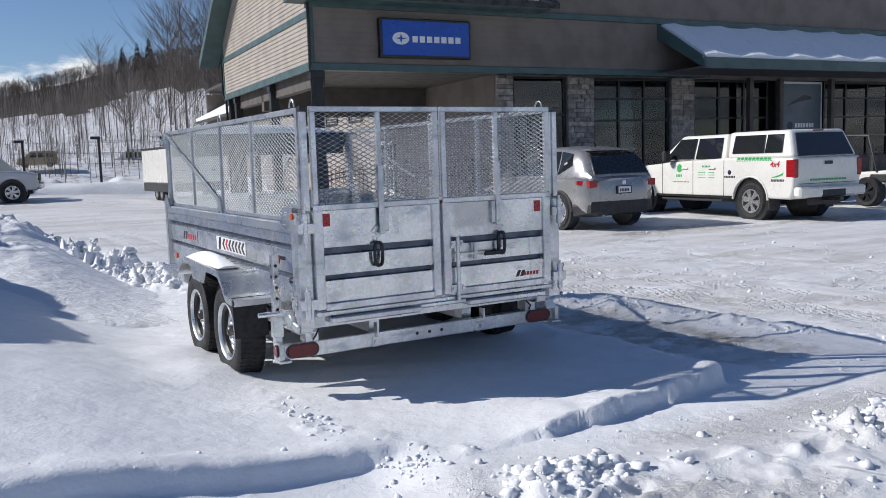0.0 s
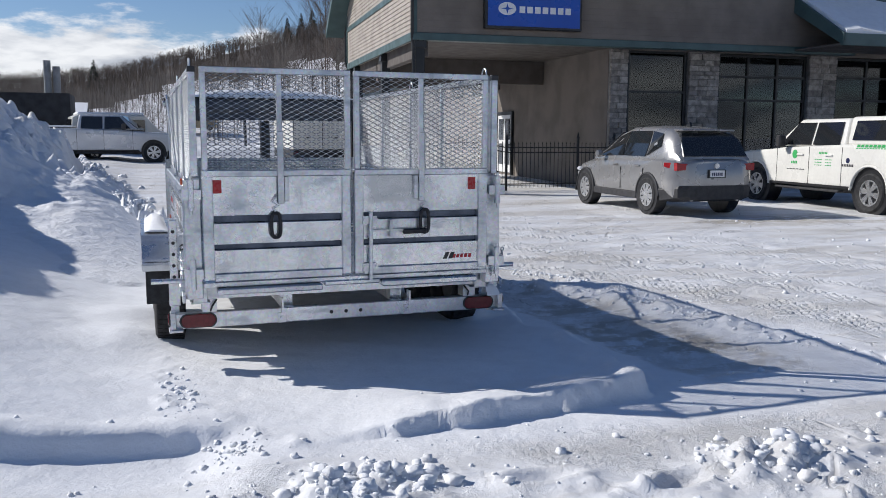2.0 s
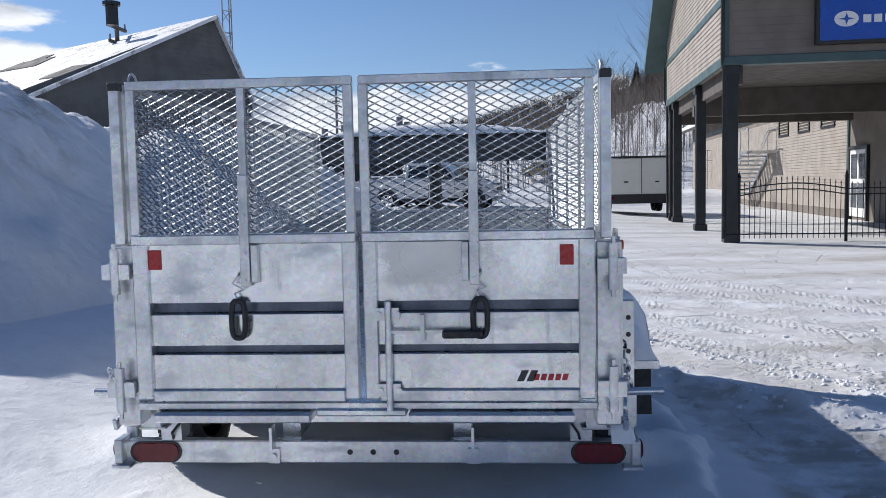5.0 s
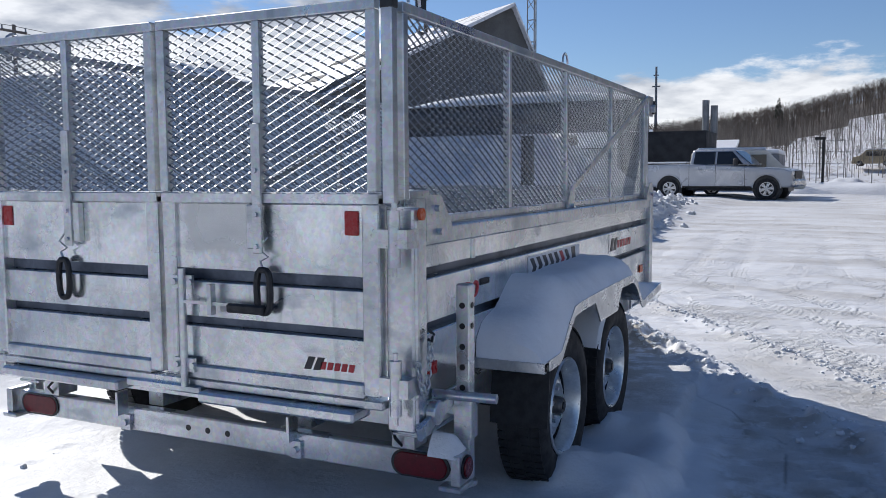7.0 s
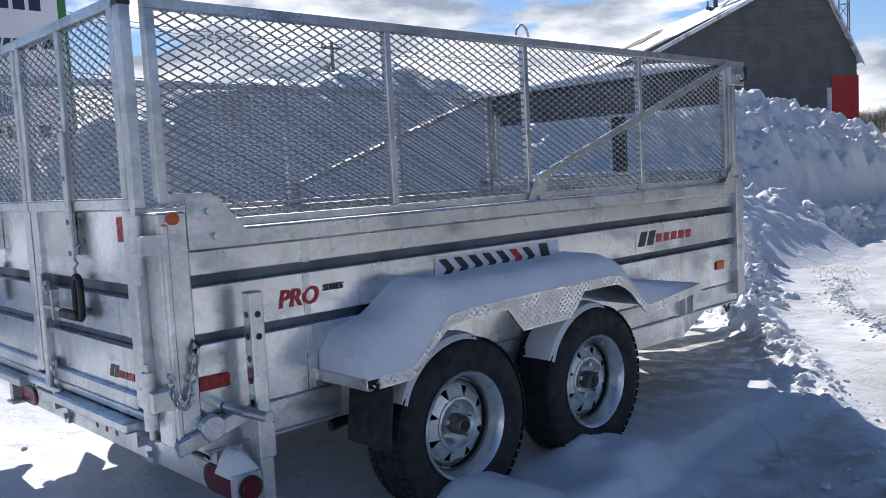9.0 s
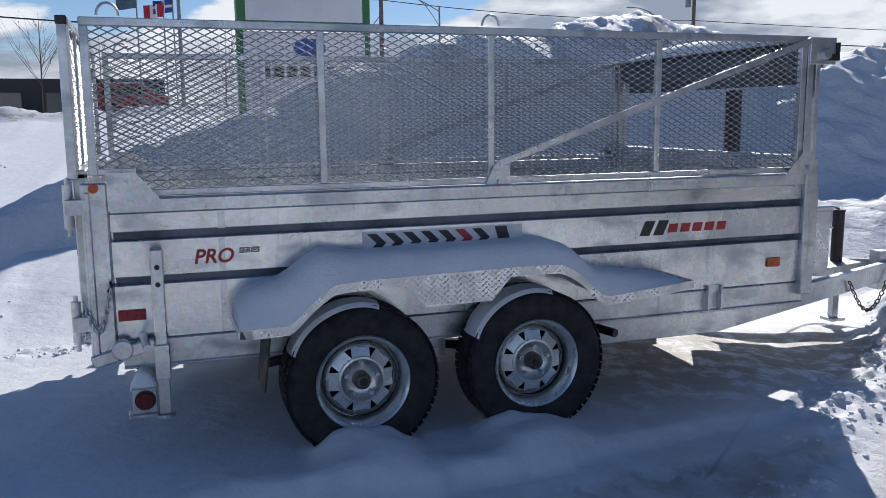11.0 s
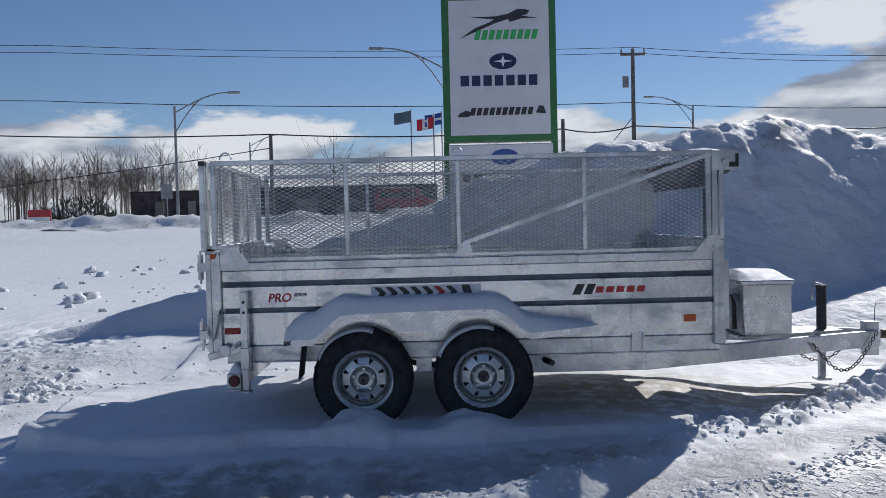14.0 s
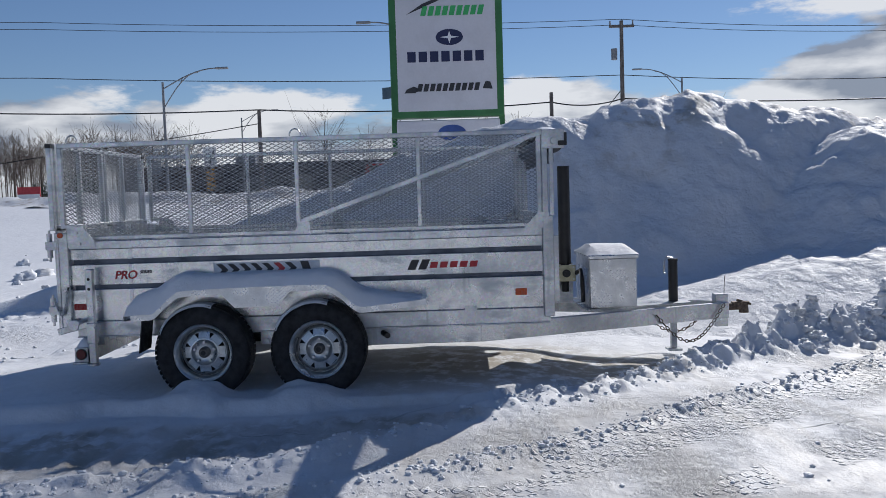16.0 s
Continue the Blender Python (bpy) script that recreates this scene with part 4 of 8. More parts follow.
    for i in range(17):
        for j in range(72):
            y, z = 0.60 + j * 0.030 + (i % 2) * 0.015, 0.61 + i * 0.0125
            lo = np.interp(y, [p[0] for p in low], [p[1] for p in low])
            hi = np.interp(y, [p[0] for p in top], [p[1] for p in top])
            if lo + 0.006 < z < hi - 0.006:
                a = 0.75 if (i + j) % 2 else -0.75
                c, t = math.cos(a), math.sin(a)
                dm.add([(s * 1.279, y + 0.011 * c, z + 0.011 * t), (s * 1.2828, y + 0.0032 * -t, z + 0.0032 * c), (s * 1.279, y - 0.011 * c, z - 0.011 * t), (s * 1.2828, y + 0.0032 * t, z - 0.0032 * c)], [(0, 1, 2, 3)])
    tagged(link("tread_pattern", dm, TREAD_PLATE, trailer), kind="stuff")
    link("fender_lip", M().box(s * 0.99, s * 1.279, 0.570, 0.576, 0.598, 0.638).box(s * 0.99, s * 1.279, 0.576, 0.60, 0.596, 0.601), TREAD_PLATE, trailer, "bright tread-plate lip at the fender's tail", bevel=0.002)
    link("mud_flap", M().add([(s * x, y, z) for x in (1.02, 1.26) for y, z in ((0.70, 0.64), (0.708, 0.64), (0.665, 0.36), (0.673, 0.36))], [(0, 1, 3, 2), (4, 6, 7, 5), (0, 4, 5, 1), (2, 3, 7, 6), (0, 2, 6, 4), (1, 5, 7, 3)]), BLACK_RUBBER, trailer, "black rubber mud flap")

    # wheels
    for hy in (1.105, 1.943):
        c = (s * 1.105, hy, 0.335)
        o = s
        wheel = new("wheel")
        wheel.parent = trailer
        tp = [(0.212, -0.085), (0.235, -0.097), (0.28, -0.104), (0.322, -0.096), (0.338, -0.082), (0.344, -0.06), (0.345, 0.0), (0.344, 0.06), (0.338, 0.082), (0.322, 0.096), (0.28, 0.104), (0.235, 0.097), (0.212, 0.085)]
        link("tyre", M().lathe(tp, c, "x", 56), RUBBER, wheel, "black rubber trailer tyre", smooth=True)
        tr = M()
        for i in range(56):
            a = math.tau * (i + 0.5) / 56
            for t0, t1 in ((-0.09, -0.055), (-0.045, -0.005), (0.005, 0.045), (0.055, 0.09)):
                b = a + (0.02 if t0 > 0 else -0.02)
                p = [(c[0] + t, c[1] + r * math.cos(b + q), c[2] + r * math.sin(b + q)) for r in (0.34, 0.3475) for q in (-0.043, 0.043) for t in (t0, t1)]
                tr.add(p, [(4, 5, 7, 6), (0, 1, 5, 4), (2, 6, 7, 3), (0, 4, 6, 2), (1, 3, 7, 5)])
        link("tread", tr, RUBBER, wheel)
        rp = [(0.214, o * 0.090), (0.209, o * 0.098), (0.200, o * 0.092), (0.192, o * 0.070), (0.186, o * 0.035), (0.180, o * 0.008), (0.172, o * 0.006), (0.162, o * 0.020), (0.149, o * 0.028)]
        link("rim", M().lathe(rp, c, "x", 48), RIM, wheel, "galvanized spoked wheel rim", smooth=True)
        link("rim_barrel", M().lathe([(0.214, -0.09), (0.175, -0.06), (0.172, o * 0.03)], c, "x", 40), BLACK, wheel, smooth=True)
        sp = M()
        for i in range(8):
            a0 = math.tau * i / 8
            ring = [(0.151, 0.275, 0.028), (0.151, -0.275, 0.028), (0.106, -0.392, 0.045), (0.106, 0.392, 0.045)]
            v = [(c[0] + o * h, c[1] + r * math.cos(a0 + q), c[2] + r * math.sin(a0 + q)) for r, q, h in ring] + [(c[0] + o * (h - 0.006), c[1] + r * math.cos(a0 + q), c[2] + r * math.sin(a0 + q)) for r, q, h in ring]
            sp.add(v, [(0, 1, 2, 3), (7, 6, 5, 4), (0, 3, 7, 4), (1, 5, 6, 2), (2, 6, 7, 3)])
        link("spokes", sp, RIM, wheel)
        # disc at the brake drum, black in place of the shade inside the rim
        link("drum_shade", M().cyl((c[0] - o * 0.05, c[1], c[2]), (c[0] - o * 0.02, c[1], c[2]), 0.165, 32), BLACK, wheel, "brake drum disc, blackened to stand for shade behind the rim holes", bevel=0.006)
        link("rim_centre", M().lathe([(0.109, o * 0.040), (0.106, o * 0.048), (0.096, o * 0.050), (0.086, o * 0.034), (0.062, o * 0.020), (0.038, o * 0.022)], c, "x", 32), RIM, wheel, smooth=True)
        link("hub", M().lathe([(0.040, o * 0.01), (0.039, o * 0.064), (0.033, o * 0.080), (0.027, o * 0.084), (0.025, o * 0.081), (0.0, o * 0.082)], c, "x", 24), HUB, wheel, smooth=True)
        link("hub_cap", M().cyl((c[0] + o * 0.080, c[1], c[2]), (c[0] + o * 0.087, c[1], c[2]), 0.018, 16), BLACK, wheel)
        for i in range(5):
            a = math.tau * i / 5 + 0.3
            link("wheel_nut", M().cyl((c[0] + o * 0.03, c[1] + 0.073 * math.cos(a), c[2] + 0.073 * math.sin(a)), (c[0] + o * 0.060, c[1] + 0.073 * math.cos(a), c[2] + 0.073 * math.sin(a)), 0.0105, 6), ZINC, wheel)
    # running gear under the bed
    link("leaf_spring", M().pipe([(s * 0.84, y, 0.36 + 0.05 * math.sin((y - 0.7) * 3.2)) for y in np.linspace(0.72, 2.3, 17)], 0.022, 6), BLACK, trailer)
    link("spring_hanger", M().box(s * 0.80, s * 0.92, 1.47, 1.58, 0.34, 0.46).cyl((s * 0.92, 1.52, 0.37), (s * 0.95, 1.52, 0.37), 0.02, 8), ZINC, trailer)

for hy in (1.105, 1.943):
    link("axle", M().cyl((-1.02, hy, 0.335), (1.02, hy, 0.335), 0.038, 14), BLACK, trailer, smooth=True)
link("bed_floor", M().box(-0.94, 0.94, 0.02, Y_FRONT - 0.03, 0.575, 0.595), ZINC_SHEET, trailer)
for i in range(8):
    link("cross_member", M().box(-0.9, 0.9, 0.15 + i * 0.45, 0.2 + i * 0.45, 0.47, 0.565), ZINC, trailer)
link("sub_frame", M().box(-0.42, -0.34, 0.3, 3.6, 0.36, 0.47).box(0.34, 0.42, 0.3, 3.6, 0.36, 0.47), ZINC, trailer)
link("front_panel", M().prism([(Y_FRONT - 0.03, 0.57), (Y_FRONT + 0.01, 0.57), (Y_FRONT + 0.01, 1.17), (Y_FRONT - 0.03, 1.17)], "x", -0.93, 0.93).box(-0.93, 0.93, Y_FRONT - 0.045, Y_FRONT + 0.03, 1.165, 1.235), ZINC_SHEET, trailer, bevel=0.004)

# barn doors at the rear
for s in (-1, 1):
    door = new("door")
    door.parent = trailer
    xa, xb = s * 0.012, s * 0.925
    # door grooves: shade coloured in with the same dark strips
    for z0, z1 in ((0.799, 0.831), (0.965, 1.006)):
        link("groove_shade", M().box(s * 0.066, s * 0.864, 0.014, 0.026, z0 + 0.002, z1 - 0.002), RIB_SHADE, door, "recessed rib, its shade put into a slate-blue strip")
    dprof = [(0.0, 0.655), (-0.018, 0.655), (-0.018, 0.797), (0.022, 0.799), (0.022, 0.831), (-0.018, 0.833), (-0.018, 0.961), (0.022, 0.965), (0.022, 1.006), (-0.018, 1.008), (-0.018, 1.245), (0.032, 1.245), (0.032, 0.655)]
    link("door_sheet", M().prism(dprof, "x", s * 0.065, s * 0.865), ZINC_DOOR, door, "galvanized door sheet with two grooves", bevel=0.002)
    link("door_frame", M().box(xa, s * 0.07, -0.035, 0.02, 0.615, 1.272).box(s * 0.86, xb, -0.035, 0.02, 0.615, 1.272).box(s * 0.07, s * 0.86, -0.036, 0.02, 0.605, 0.655).box(xa, xb, -0.04, 0.02, 1.245, 1.285), ZINC, door, bevel=0.005)
    link("mesh_frame", M().box(xa, s * 0.048, -0.04, -0.005, 1.287, 1.862).box(s * 0.885, s * 0.92, -0.04, -0.005, 1.287, 1.862).box(xa, s * 0.92, -0.041, -0.004, 1.862, 1.896), ZINC, door, bevel=0.003)
    link("mesh_post", M().box(s * 0.44, s * 0.47, -0.042, -0.012, 1.287, 1.862), ZINC, door, bevel=0.003)
    link("post_bracket", M().box(s * 0.436, s * 0.474, -0.056, -0.042, 1.075, 1.52), ZINC, door, bevel=0.003)
    for z in (1.10, 1.21, 1.36):
        link("bolt", M().cyl((s * 0.455, -0.056, z), (s * 0.455, -0.064, z), 0.009, 6), ZINC, door)
    link("post_socket", M().box(s * 0.405, s * 0.434, -0.046, -0.018, 1.09, 1.243), ZINC, door, bevel=0.003)
    dm = M()
    knots = strands(dm, min(s * 0.048, s * 0.885), max(s * 0.048, s * 0.885), 1.287, 1.862, lambda u, z, d: (u, -0.024 + d, z))
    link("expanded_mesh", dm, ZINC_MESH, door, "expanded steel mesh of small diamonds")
    tagged(link("mesh_bond", knots, BOND_GLINT, door, "flattened bonds of the mesh, glints put into their pale colour"), kind="stuff")
    rx = -0.835 if s < 0 else 0.815
    link("rear_reflector", M().box(rx - 0.027, rx + 0.027, -0.024, -0.018, 1.145, 1.225), REFLECTOR, door, "red rectangular reflector", bevel=0.003)
    # rubber loop on a spring hook
    hx = -0.49 if s < 0 else 0.475
    loop = [(hx - 0.028 * (1 if math.cos(a) > 0 else -1) * abs(math.cos(a)) ** 0.6, -0.05, 0.945 + 0.075 * (1 if math.sin(a) > 0 else -1) * abs(math.sin(a)) ** 0.7) for a in (math.tau * i / 20 for i in range(21))]
    link("rubber_loop", M().pipe(loop, 0.012, 8), BLACK_RUBBER, door, "black rubber loop handle", smooth=True)
    link("spring_hook", M().pipe([(hx, -0.05, 1.02), (hx - 0.012, -0.05, 1.05), (hx + 0.022, -0.05, 1.065), (hx - 0.02, -0.048, 1.09), (hx + 0.004, -0.045, 1.12), (hx + 0.004, -0.03, 1.13)], 0.005, 6), ZINC, door)
link("latch_rod", M().cyl((0.112, -0.052, 0.575), (0.112, -0.052, 1.01), 0.014, 10), ZINC, trailer, smooth=True)
for z in (0.655, 0.96):
    link("latch_plate", M().box(0.06, 0.155, -0.048, -0.036, z - 0.025, z + 0.025).cyl((0.075, -0.048, z), (0.075, -0.058, z), 0.012, 8).cyl((0.15, -0.048, z), (0.15, -0.058, z), 0.012, 8), ZINC, trailer)
link("latch_handle", M().box(0.12, 0.33, -0.06, -0.048, 0.885, 0.897).box(0.238, 0.256, -0.066, -0.04, 0.85, 0.96), ZINC, trailer)
link("handle_grip", M().box(0.325, 0.485, -0.072, -0.044, 0.865, 0.897), BLACK_RUBBER, trailer, "black rubber lever grip", bevel=0.006)
link("sill", M().box(-0.93, 0.93, -0.03, 0.05, 0.572, 0.602), ZINC, trailer, bevel=0.004)
for x0, x1 in ((-0.85, -0.205), (0.185, 0.84)):
    link("step_board", M().box(x0, x1, -0.075, 0.05, 0.528, 0.568), ZINC, trailer, "galvanized step tube with cut ends", bevel=0.008)
link("step_board", M().box(-0.19, 0.175, -0.045, 0.05, 0.548, 0.578), ZINC, trailer, bevel=0.006)
link("bumper", M().box(-1.12, 1.12, 0.188, 0.243, 0.278, 0.378), ZINC, trailer, "galvanized channel bumper", bevel=0.006)
for x in (-0.43, 0.43):
    link("bumper_bracket", M().box(x - 0.006, x + 0.006, 0.13, 0.188, 0.352, 0.45).box(x - 0.025, x + 0.025, 0.175, 0.188, 0.281, 0.346).cyl((x, 0.175, 0.312), (x, 0.163, 0.312), 0.014, 8), ZINC, trailer)
for x in (-0.1, 0.0, 0.1, -0.86, 0.86, -1.06, 1.06):
    link("bumper_hole", M().cyl((x, 0.189, 0.328), (x, 0.1865, 0.328), 0.0125, 12), BLACK, trailer)
for s in (-1, 1):
    lx = s * 0.955
    link("tail_lamp", M().prism([(lx + (0.064 * (1 if math.cos(a) > 0 else -1)) + 0.041 * math.cos(a), 0.328 + 0.041 * math.sin(a)) for a in (math.tau * (i + 0.5) / 24 for i in range(24))], "y", 0.178, 0.19), RED_LENS, trailer, "oval red tail lamp", bevel=0.003)
    link("lamp_gasket", M().prism([(lx + (0.068 * (1 if math.cos(a) > 0 else -1)) + 0.047 * math.cos(a), 0.328 + 0.047 * math.sin(a)) for a in (math.tau * (i + 0.5) / 24 for i in range(24))], "y", 0.182, 0.19), BLACK, trailer)
    link("bumper_end", M().box(s * 1.09, s * 1.125, 0.145, 0.243, 0.285, 0.392).box(s * 1.05, s * 1.135, 0.13, 0.243, 0.268, 0.286), ZINC, trailer, bevel=0.004)
    link("end_lamp", M().cyl((s * 1.125, 0.197, 0.343), (s * 1.139, 0.197, 0.343), 0.035, 20), RED_LENS, trailer, "round red side lamp", bevel=0.003)
    link("lamp_gasket", M().cyl((s * 1.125, 0.197, 0.343), (s * 1.132, 0.197, 0.343), 0.042, 20), BLACK, trailer)
    link("bumper_arm", M().box(s * 0.84, s * 0.93, 0.19, 0.29, 0.378, 0.46), ZINC, trailer)
    link("wire", M().pipe([(s * 0.88, 0.20, 0.378), (s * 0.87, 0.16, 0.42), (s * 0.84, 0.18, 0.46)], 0.006, 6), BLACK, trailer)

# maker's markings as plain shapes
block_word(trailer, 2, 0.615, -0.0195, 0.705, 0.075, 0.044, DECAL_BLACK, "rear", 0.45)
block_word(trailer, 5, 0.68, -0.0195, 0.700, 0.14, 0.026, DECAL_RED, "rear")
for s, face in ((1, "side"), (-1, "left")):
    xx = s * 1.0025
    plate = M().box(xx - 0.001, xx, 2.58, 3.16, 0.865, 0.975)
    link("marking_plate", plate, ZINC_SHEET, trailer)
    if s > 0:
        block_word(trailer, 2, xx + 0.0015, 2.60, 0.915, 0.16, 0.075, DECAL_BLACK, face, 0.45)
        block_word(trailer, 5, xx + 0.0015, 2.765, 0.910, 0.37, 0.045, DECAL_RED, face)
    else:
        block_word(trailer, 2, xx - 0.0015, 3.10, 0.915, 0.16, 0.075, DECAL_BLACK, face, 0.45)
        block_word(trailer, 5, xx - 0.0015, 2.945, 0.910, 0.33, 0.045, DECAL_RED, face)
    # chevron strip
    link("marking_plate", M().box(xx - 0.001, xx, 1.16, 1.95, 0.868, 0.975), DECAL_WHITE, trailer)
    for i in range(8):
        a = 1.18 + i * 0.085
        b, cc = a + 0.045, 0.045
        m = M()
        if i < 7:
            m.prism([(a, 0.878), (b, 0.878), (b + cc, 0.9215), (b, 0.965), (a, 0.965), (a + cc, 0.9215)], "x", xx, xx + s * 0.0015)
        else:
            m.prism([(a + 0.06, 0.872), (b + 0.075, 0.872), (b + 0.045, 0.97), (a + 0.03, 0.97)], "x", xx, xx + s * 0.0015)
        link("chevron", m, DECAL_RED if i == 5 else DECAL_BLACK, trailer)
    lettering(trailer, "PRO", xx + s * 0.001, 0.505, 0.905, 0.085, DECAL_RED, (90, 0, 90 * s))
    lettering(trailer, "SERIES", xx + s * 0.001, 0.505 + s * 0.15 if s > 0 else 0.355, 0.925, 0.032, DECAL_BLACK, (90, 0, 90 * s))

# front end: tarp roller, hoist, toolbox, tongue
TARP = mat("grey_tarp", (0.10, 0.105, 0.115), 0.6, 0, 0.2, 8, 60, 0.3)
link("tarp_roll", M().cyl((-0.93, Y_FRONT + 0.07, 1.795), (0.93, Y_FRONT + 0.07, 1.795), 0.082, 20), TARP, trailer, "rolled grey tarp", smooth=True)
link("tarp_housing", M().prism([(Y_FRONT + 0.0, 1.868), (Y_FRONT + 0.13, 1.868), (Y_FRONT + 0.16, 1.82), (Y_FRONT + 0.165, 1.82), (Y_FRONT + 0.135, 1.875), (Y_FRONT, 1.875)], "x", -0.96, 0.96), ZINC, trailer)
for s in (-1, 1):
    link("roller_plate", M().box(s * 0.985, s * 1.0, Y_FRONT - 0.02, Y_FRONT + 0.15, 1.745, 1.885).cyl((s * 1.0, Y_FRONT + 0.07, 1.80), (s * 1.03, Y_FRONT + 0.07, 1.80), 0.028, 12), ZINC, trailer, bevel=0.003)
    link("roller_cap", M().box(s * 0.99, s * 1.015, Y_FRONT + 0.10, Y_FRONT + 0.165, 1.765, 1.80).box(s * 0.99, s * 1.015, Y_FRONT + 0.145, Y_FRONT + 0.165, 1.80, 1.86), BLACK, trailer, "black plastic roller cap", bevel=0.003)
link("tarp_valance", M().box(-0.93, 0.93, Y_FRONT + 0.06, Y_FRONT + 0.075, 1.645, 1.78), TARP, trailer)
link("front_rail", M().box(-0.95, 0.95, Y_FRONT - 0.02, Y_FRONT + 0.02, 1.235, 1.26), ZINC, trailer, bevel=0.003)
for s in (-1, 1):
    link("tongue_beam", M().bar((s * 0.905, 3.13, 0.374), (s * 0.05, 5.30, 0.365), 0.055, 0.132), ZINC, trailer, "galvanized tongue channel", bevel=0.004)
    link("subframe_rail", M().box(s * 0.885, s * 0.94, 2.08, 3.14, 0.312, 0.443), ZINC, trailer, "galvanized channel under the bed", bevel=0.004)
link("tongue_plate", M().prism([(-0.36, 4.02), (0.36, 4.02), (0.10, 4.98), (-0.10, 4.98)], "z", 0.435, 0.447), ZINC, trailer)
link("coupler_plate", M().box(-0.05, 0.05, 5.20, 5.31, 0.22, 0.50), ZINC, trailer, bevel=0.005)
link("coupler", M().cyl((0, 5.30, 0.385), (0, 5.46, 0.385), 0.032, 14).cyl((0, 5.46, 0.33), (0, 5.46, 0.41), 0.042, 16, 0.035).box(-0.03, 0.03, 5.36, 5.50, 0.40, 0.425).bar((0, 5.40, 0.44), (0, 5.52, 0.40), 0.02, 0.02), RUSTY, trailer, "worn steel ball coupler", smooth=True)
link("breakaway_wire", M().pipe([(0.03, 5.28, 0.5), (0.032, 5.283, 0.60), (0.03, 5.29, 0.66)], 0.003, 5), BLACK, trailer)
link("jack_tube", M().cyl((0, 4.85, 0.44), (0, 4.85, 0.80), 0.04, 18).cyl((0, 4.85, 0.80), (0, 4.85, 0.815), 0.044, 18), BLACK, trailer, "black jack tube", smooth=True)
link("jack_leg", M().box(-0.025, 0.025, 4.825, 4.875, 0.04, 0.44).box(-0.06, 0.06, 4.79, 4.91, 0.02, 0.04), ZINC, trailer, bevel=0.003)
link("jack_crank", M().pipe([(0, 4.85, 0.82), (0, 4.80, 0.835), (0.01, 4.775, 0.80), (0.01, 4.77, 0.70), (0.03, 4.775, 0.69)], 0.008, 8), ZINC, trailer, smooth=True)
link("hoist_cylinder", M().cyl((0, 3.92, 0.80), (0, 3.92, 1.64), 0.052, 22).cyl((0, 3.92, 0.72), (0, 3.92, 0.80), 0.038, 18).cyl((0, 3.92, 0.56), (0, 3.92, 0.72), 0.03, 16), BLACK, trailer, "black telescopic hoist cylinder", smooth=True)
link("hoist_bracket", M().box(-0.12, -0.09, 3.70, 4.0, 0.45, 0.80).box(0.09, 0.12, 3.70, 3.98, 0.66, 0.79).box(-0.10, 0.10, 3.86, 3.98, 0.66, 0.69), ZINC, trailer, bevel=0.003)
link("valve_plate", M().box(0.122, 0.134, 3.83, 3.99, 0.66, 0.80), mat("yellow_zinc", (0.56, 0.53, 0.36), 0.45, 0.5, 0.15, 20, 90, 0.1), trailer, "pale yellow passivated mounting plate", bevel=0.004)
link("valve_boss", M().cyl((0.134, 3.91, 0.73), (0.15, 3.91, 0.73), 0.034, 18).cyl((0.15, 3.91, 0.73), (0.156, 3.91, 0.73), 0.016, 12), BLACK, trailer, smooth=True)
for yv in (3.85, 3.97):
    for zv in (0.68, 0.78):
        link("bolt", M().cyl((0.134, yv, zv), (0.142, yv, zv), 0.008, 6), ZINC, trailer)
link("pump_pipe", M().pipe([(0.25, 4.03, 0.50), (0.27, 4.02, 0.70), (0.2, 4.02, 0.76), (0.05, 3.97, 0.70)], 0.018, 8), BLACK, trailer, smooth=True)
TB = M().box(-0.36, 0.34, 4.07, 4.46, 0.452, 0.86)
link("toolbox_body", TB, TREAD_PLATE, trailer, "aluminium tread-plate battery box", bevel=0.008)
link("toolbox_lid", M().box(-0.372, 0.352, 4.055, 4.475, 0.855, 0.892), TREAD_PLATE, trailer, bevel=0.008)
td = M()
for i in range(15):
    for j in range(13):
        y, z = 4.09 + j * 0.028 + (i % 2) * 0.014, 0.47 + i * 0.0265
        if y < 4.45:
            q = 0.7 if i % 2 else -0.7
            cq, tq = math.cos(q), math.sin(q)
            td.add([(0.34, y + 0.010 * cq, z + 0.010 * tq), (0.3425, y - 0.003 * tq, z + 0.003 * cq), (0.34, y - 0.010 * cq, z - 0.010 * tq), (0.3425, y + 0.003 * tq, z - 0.003 * cq)], [(0, 1, 2, 3)])
tagged(link("tread_pattern", td, TREAD_PLATE, trailer), kind="stuff")
for s in (-1, 1):
    for i in range(22):
        t = i / 21
        y, z = 4.62 + 0.62 * t, 0.37 - 0.25 * math.sin(math.pi * t) + 0.04 * t
        x = s * (0.32 - 0.24 * t) + s * 0.05
        dz = -0.25 * math.pi * math.cos(math.pi * t) + 0.04
        L = Vector((-0.24 * s, 0.62, dz)).normalized() * 0.021
        sd = L.normalized().cross(Vector((1, 0, 0)) if i % 2 else Vector((0, 0.6, 1))).normalized() * 0.012
        pc = Vector((x, y, z))
        link("chain_link", M().pipe([pc + math.cos(a) * L + math.sin(a) * sd for a in (math.tau * k / 8 for k in range(9))], 0.0045, 5), RUSTY, trailer, smooth=True)


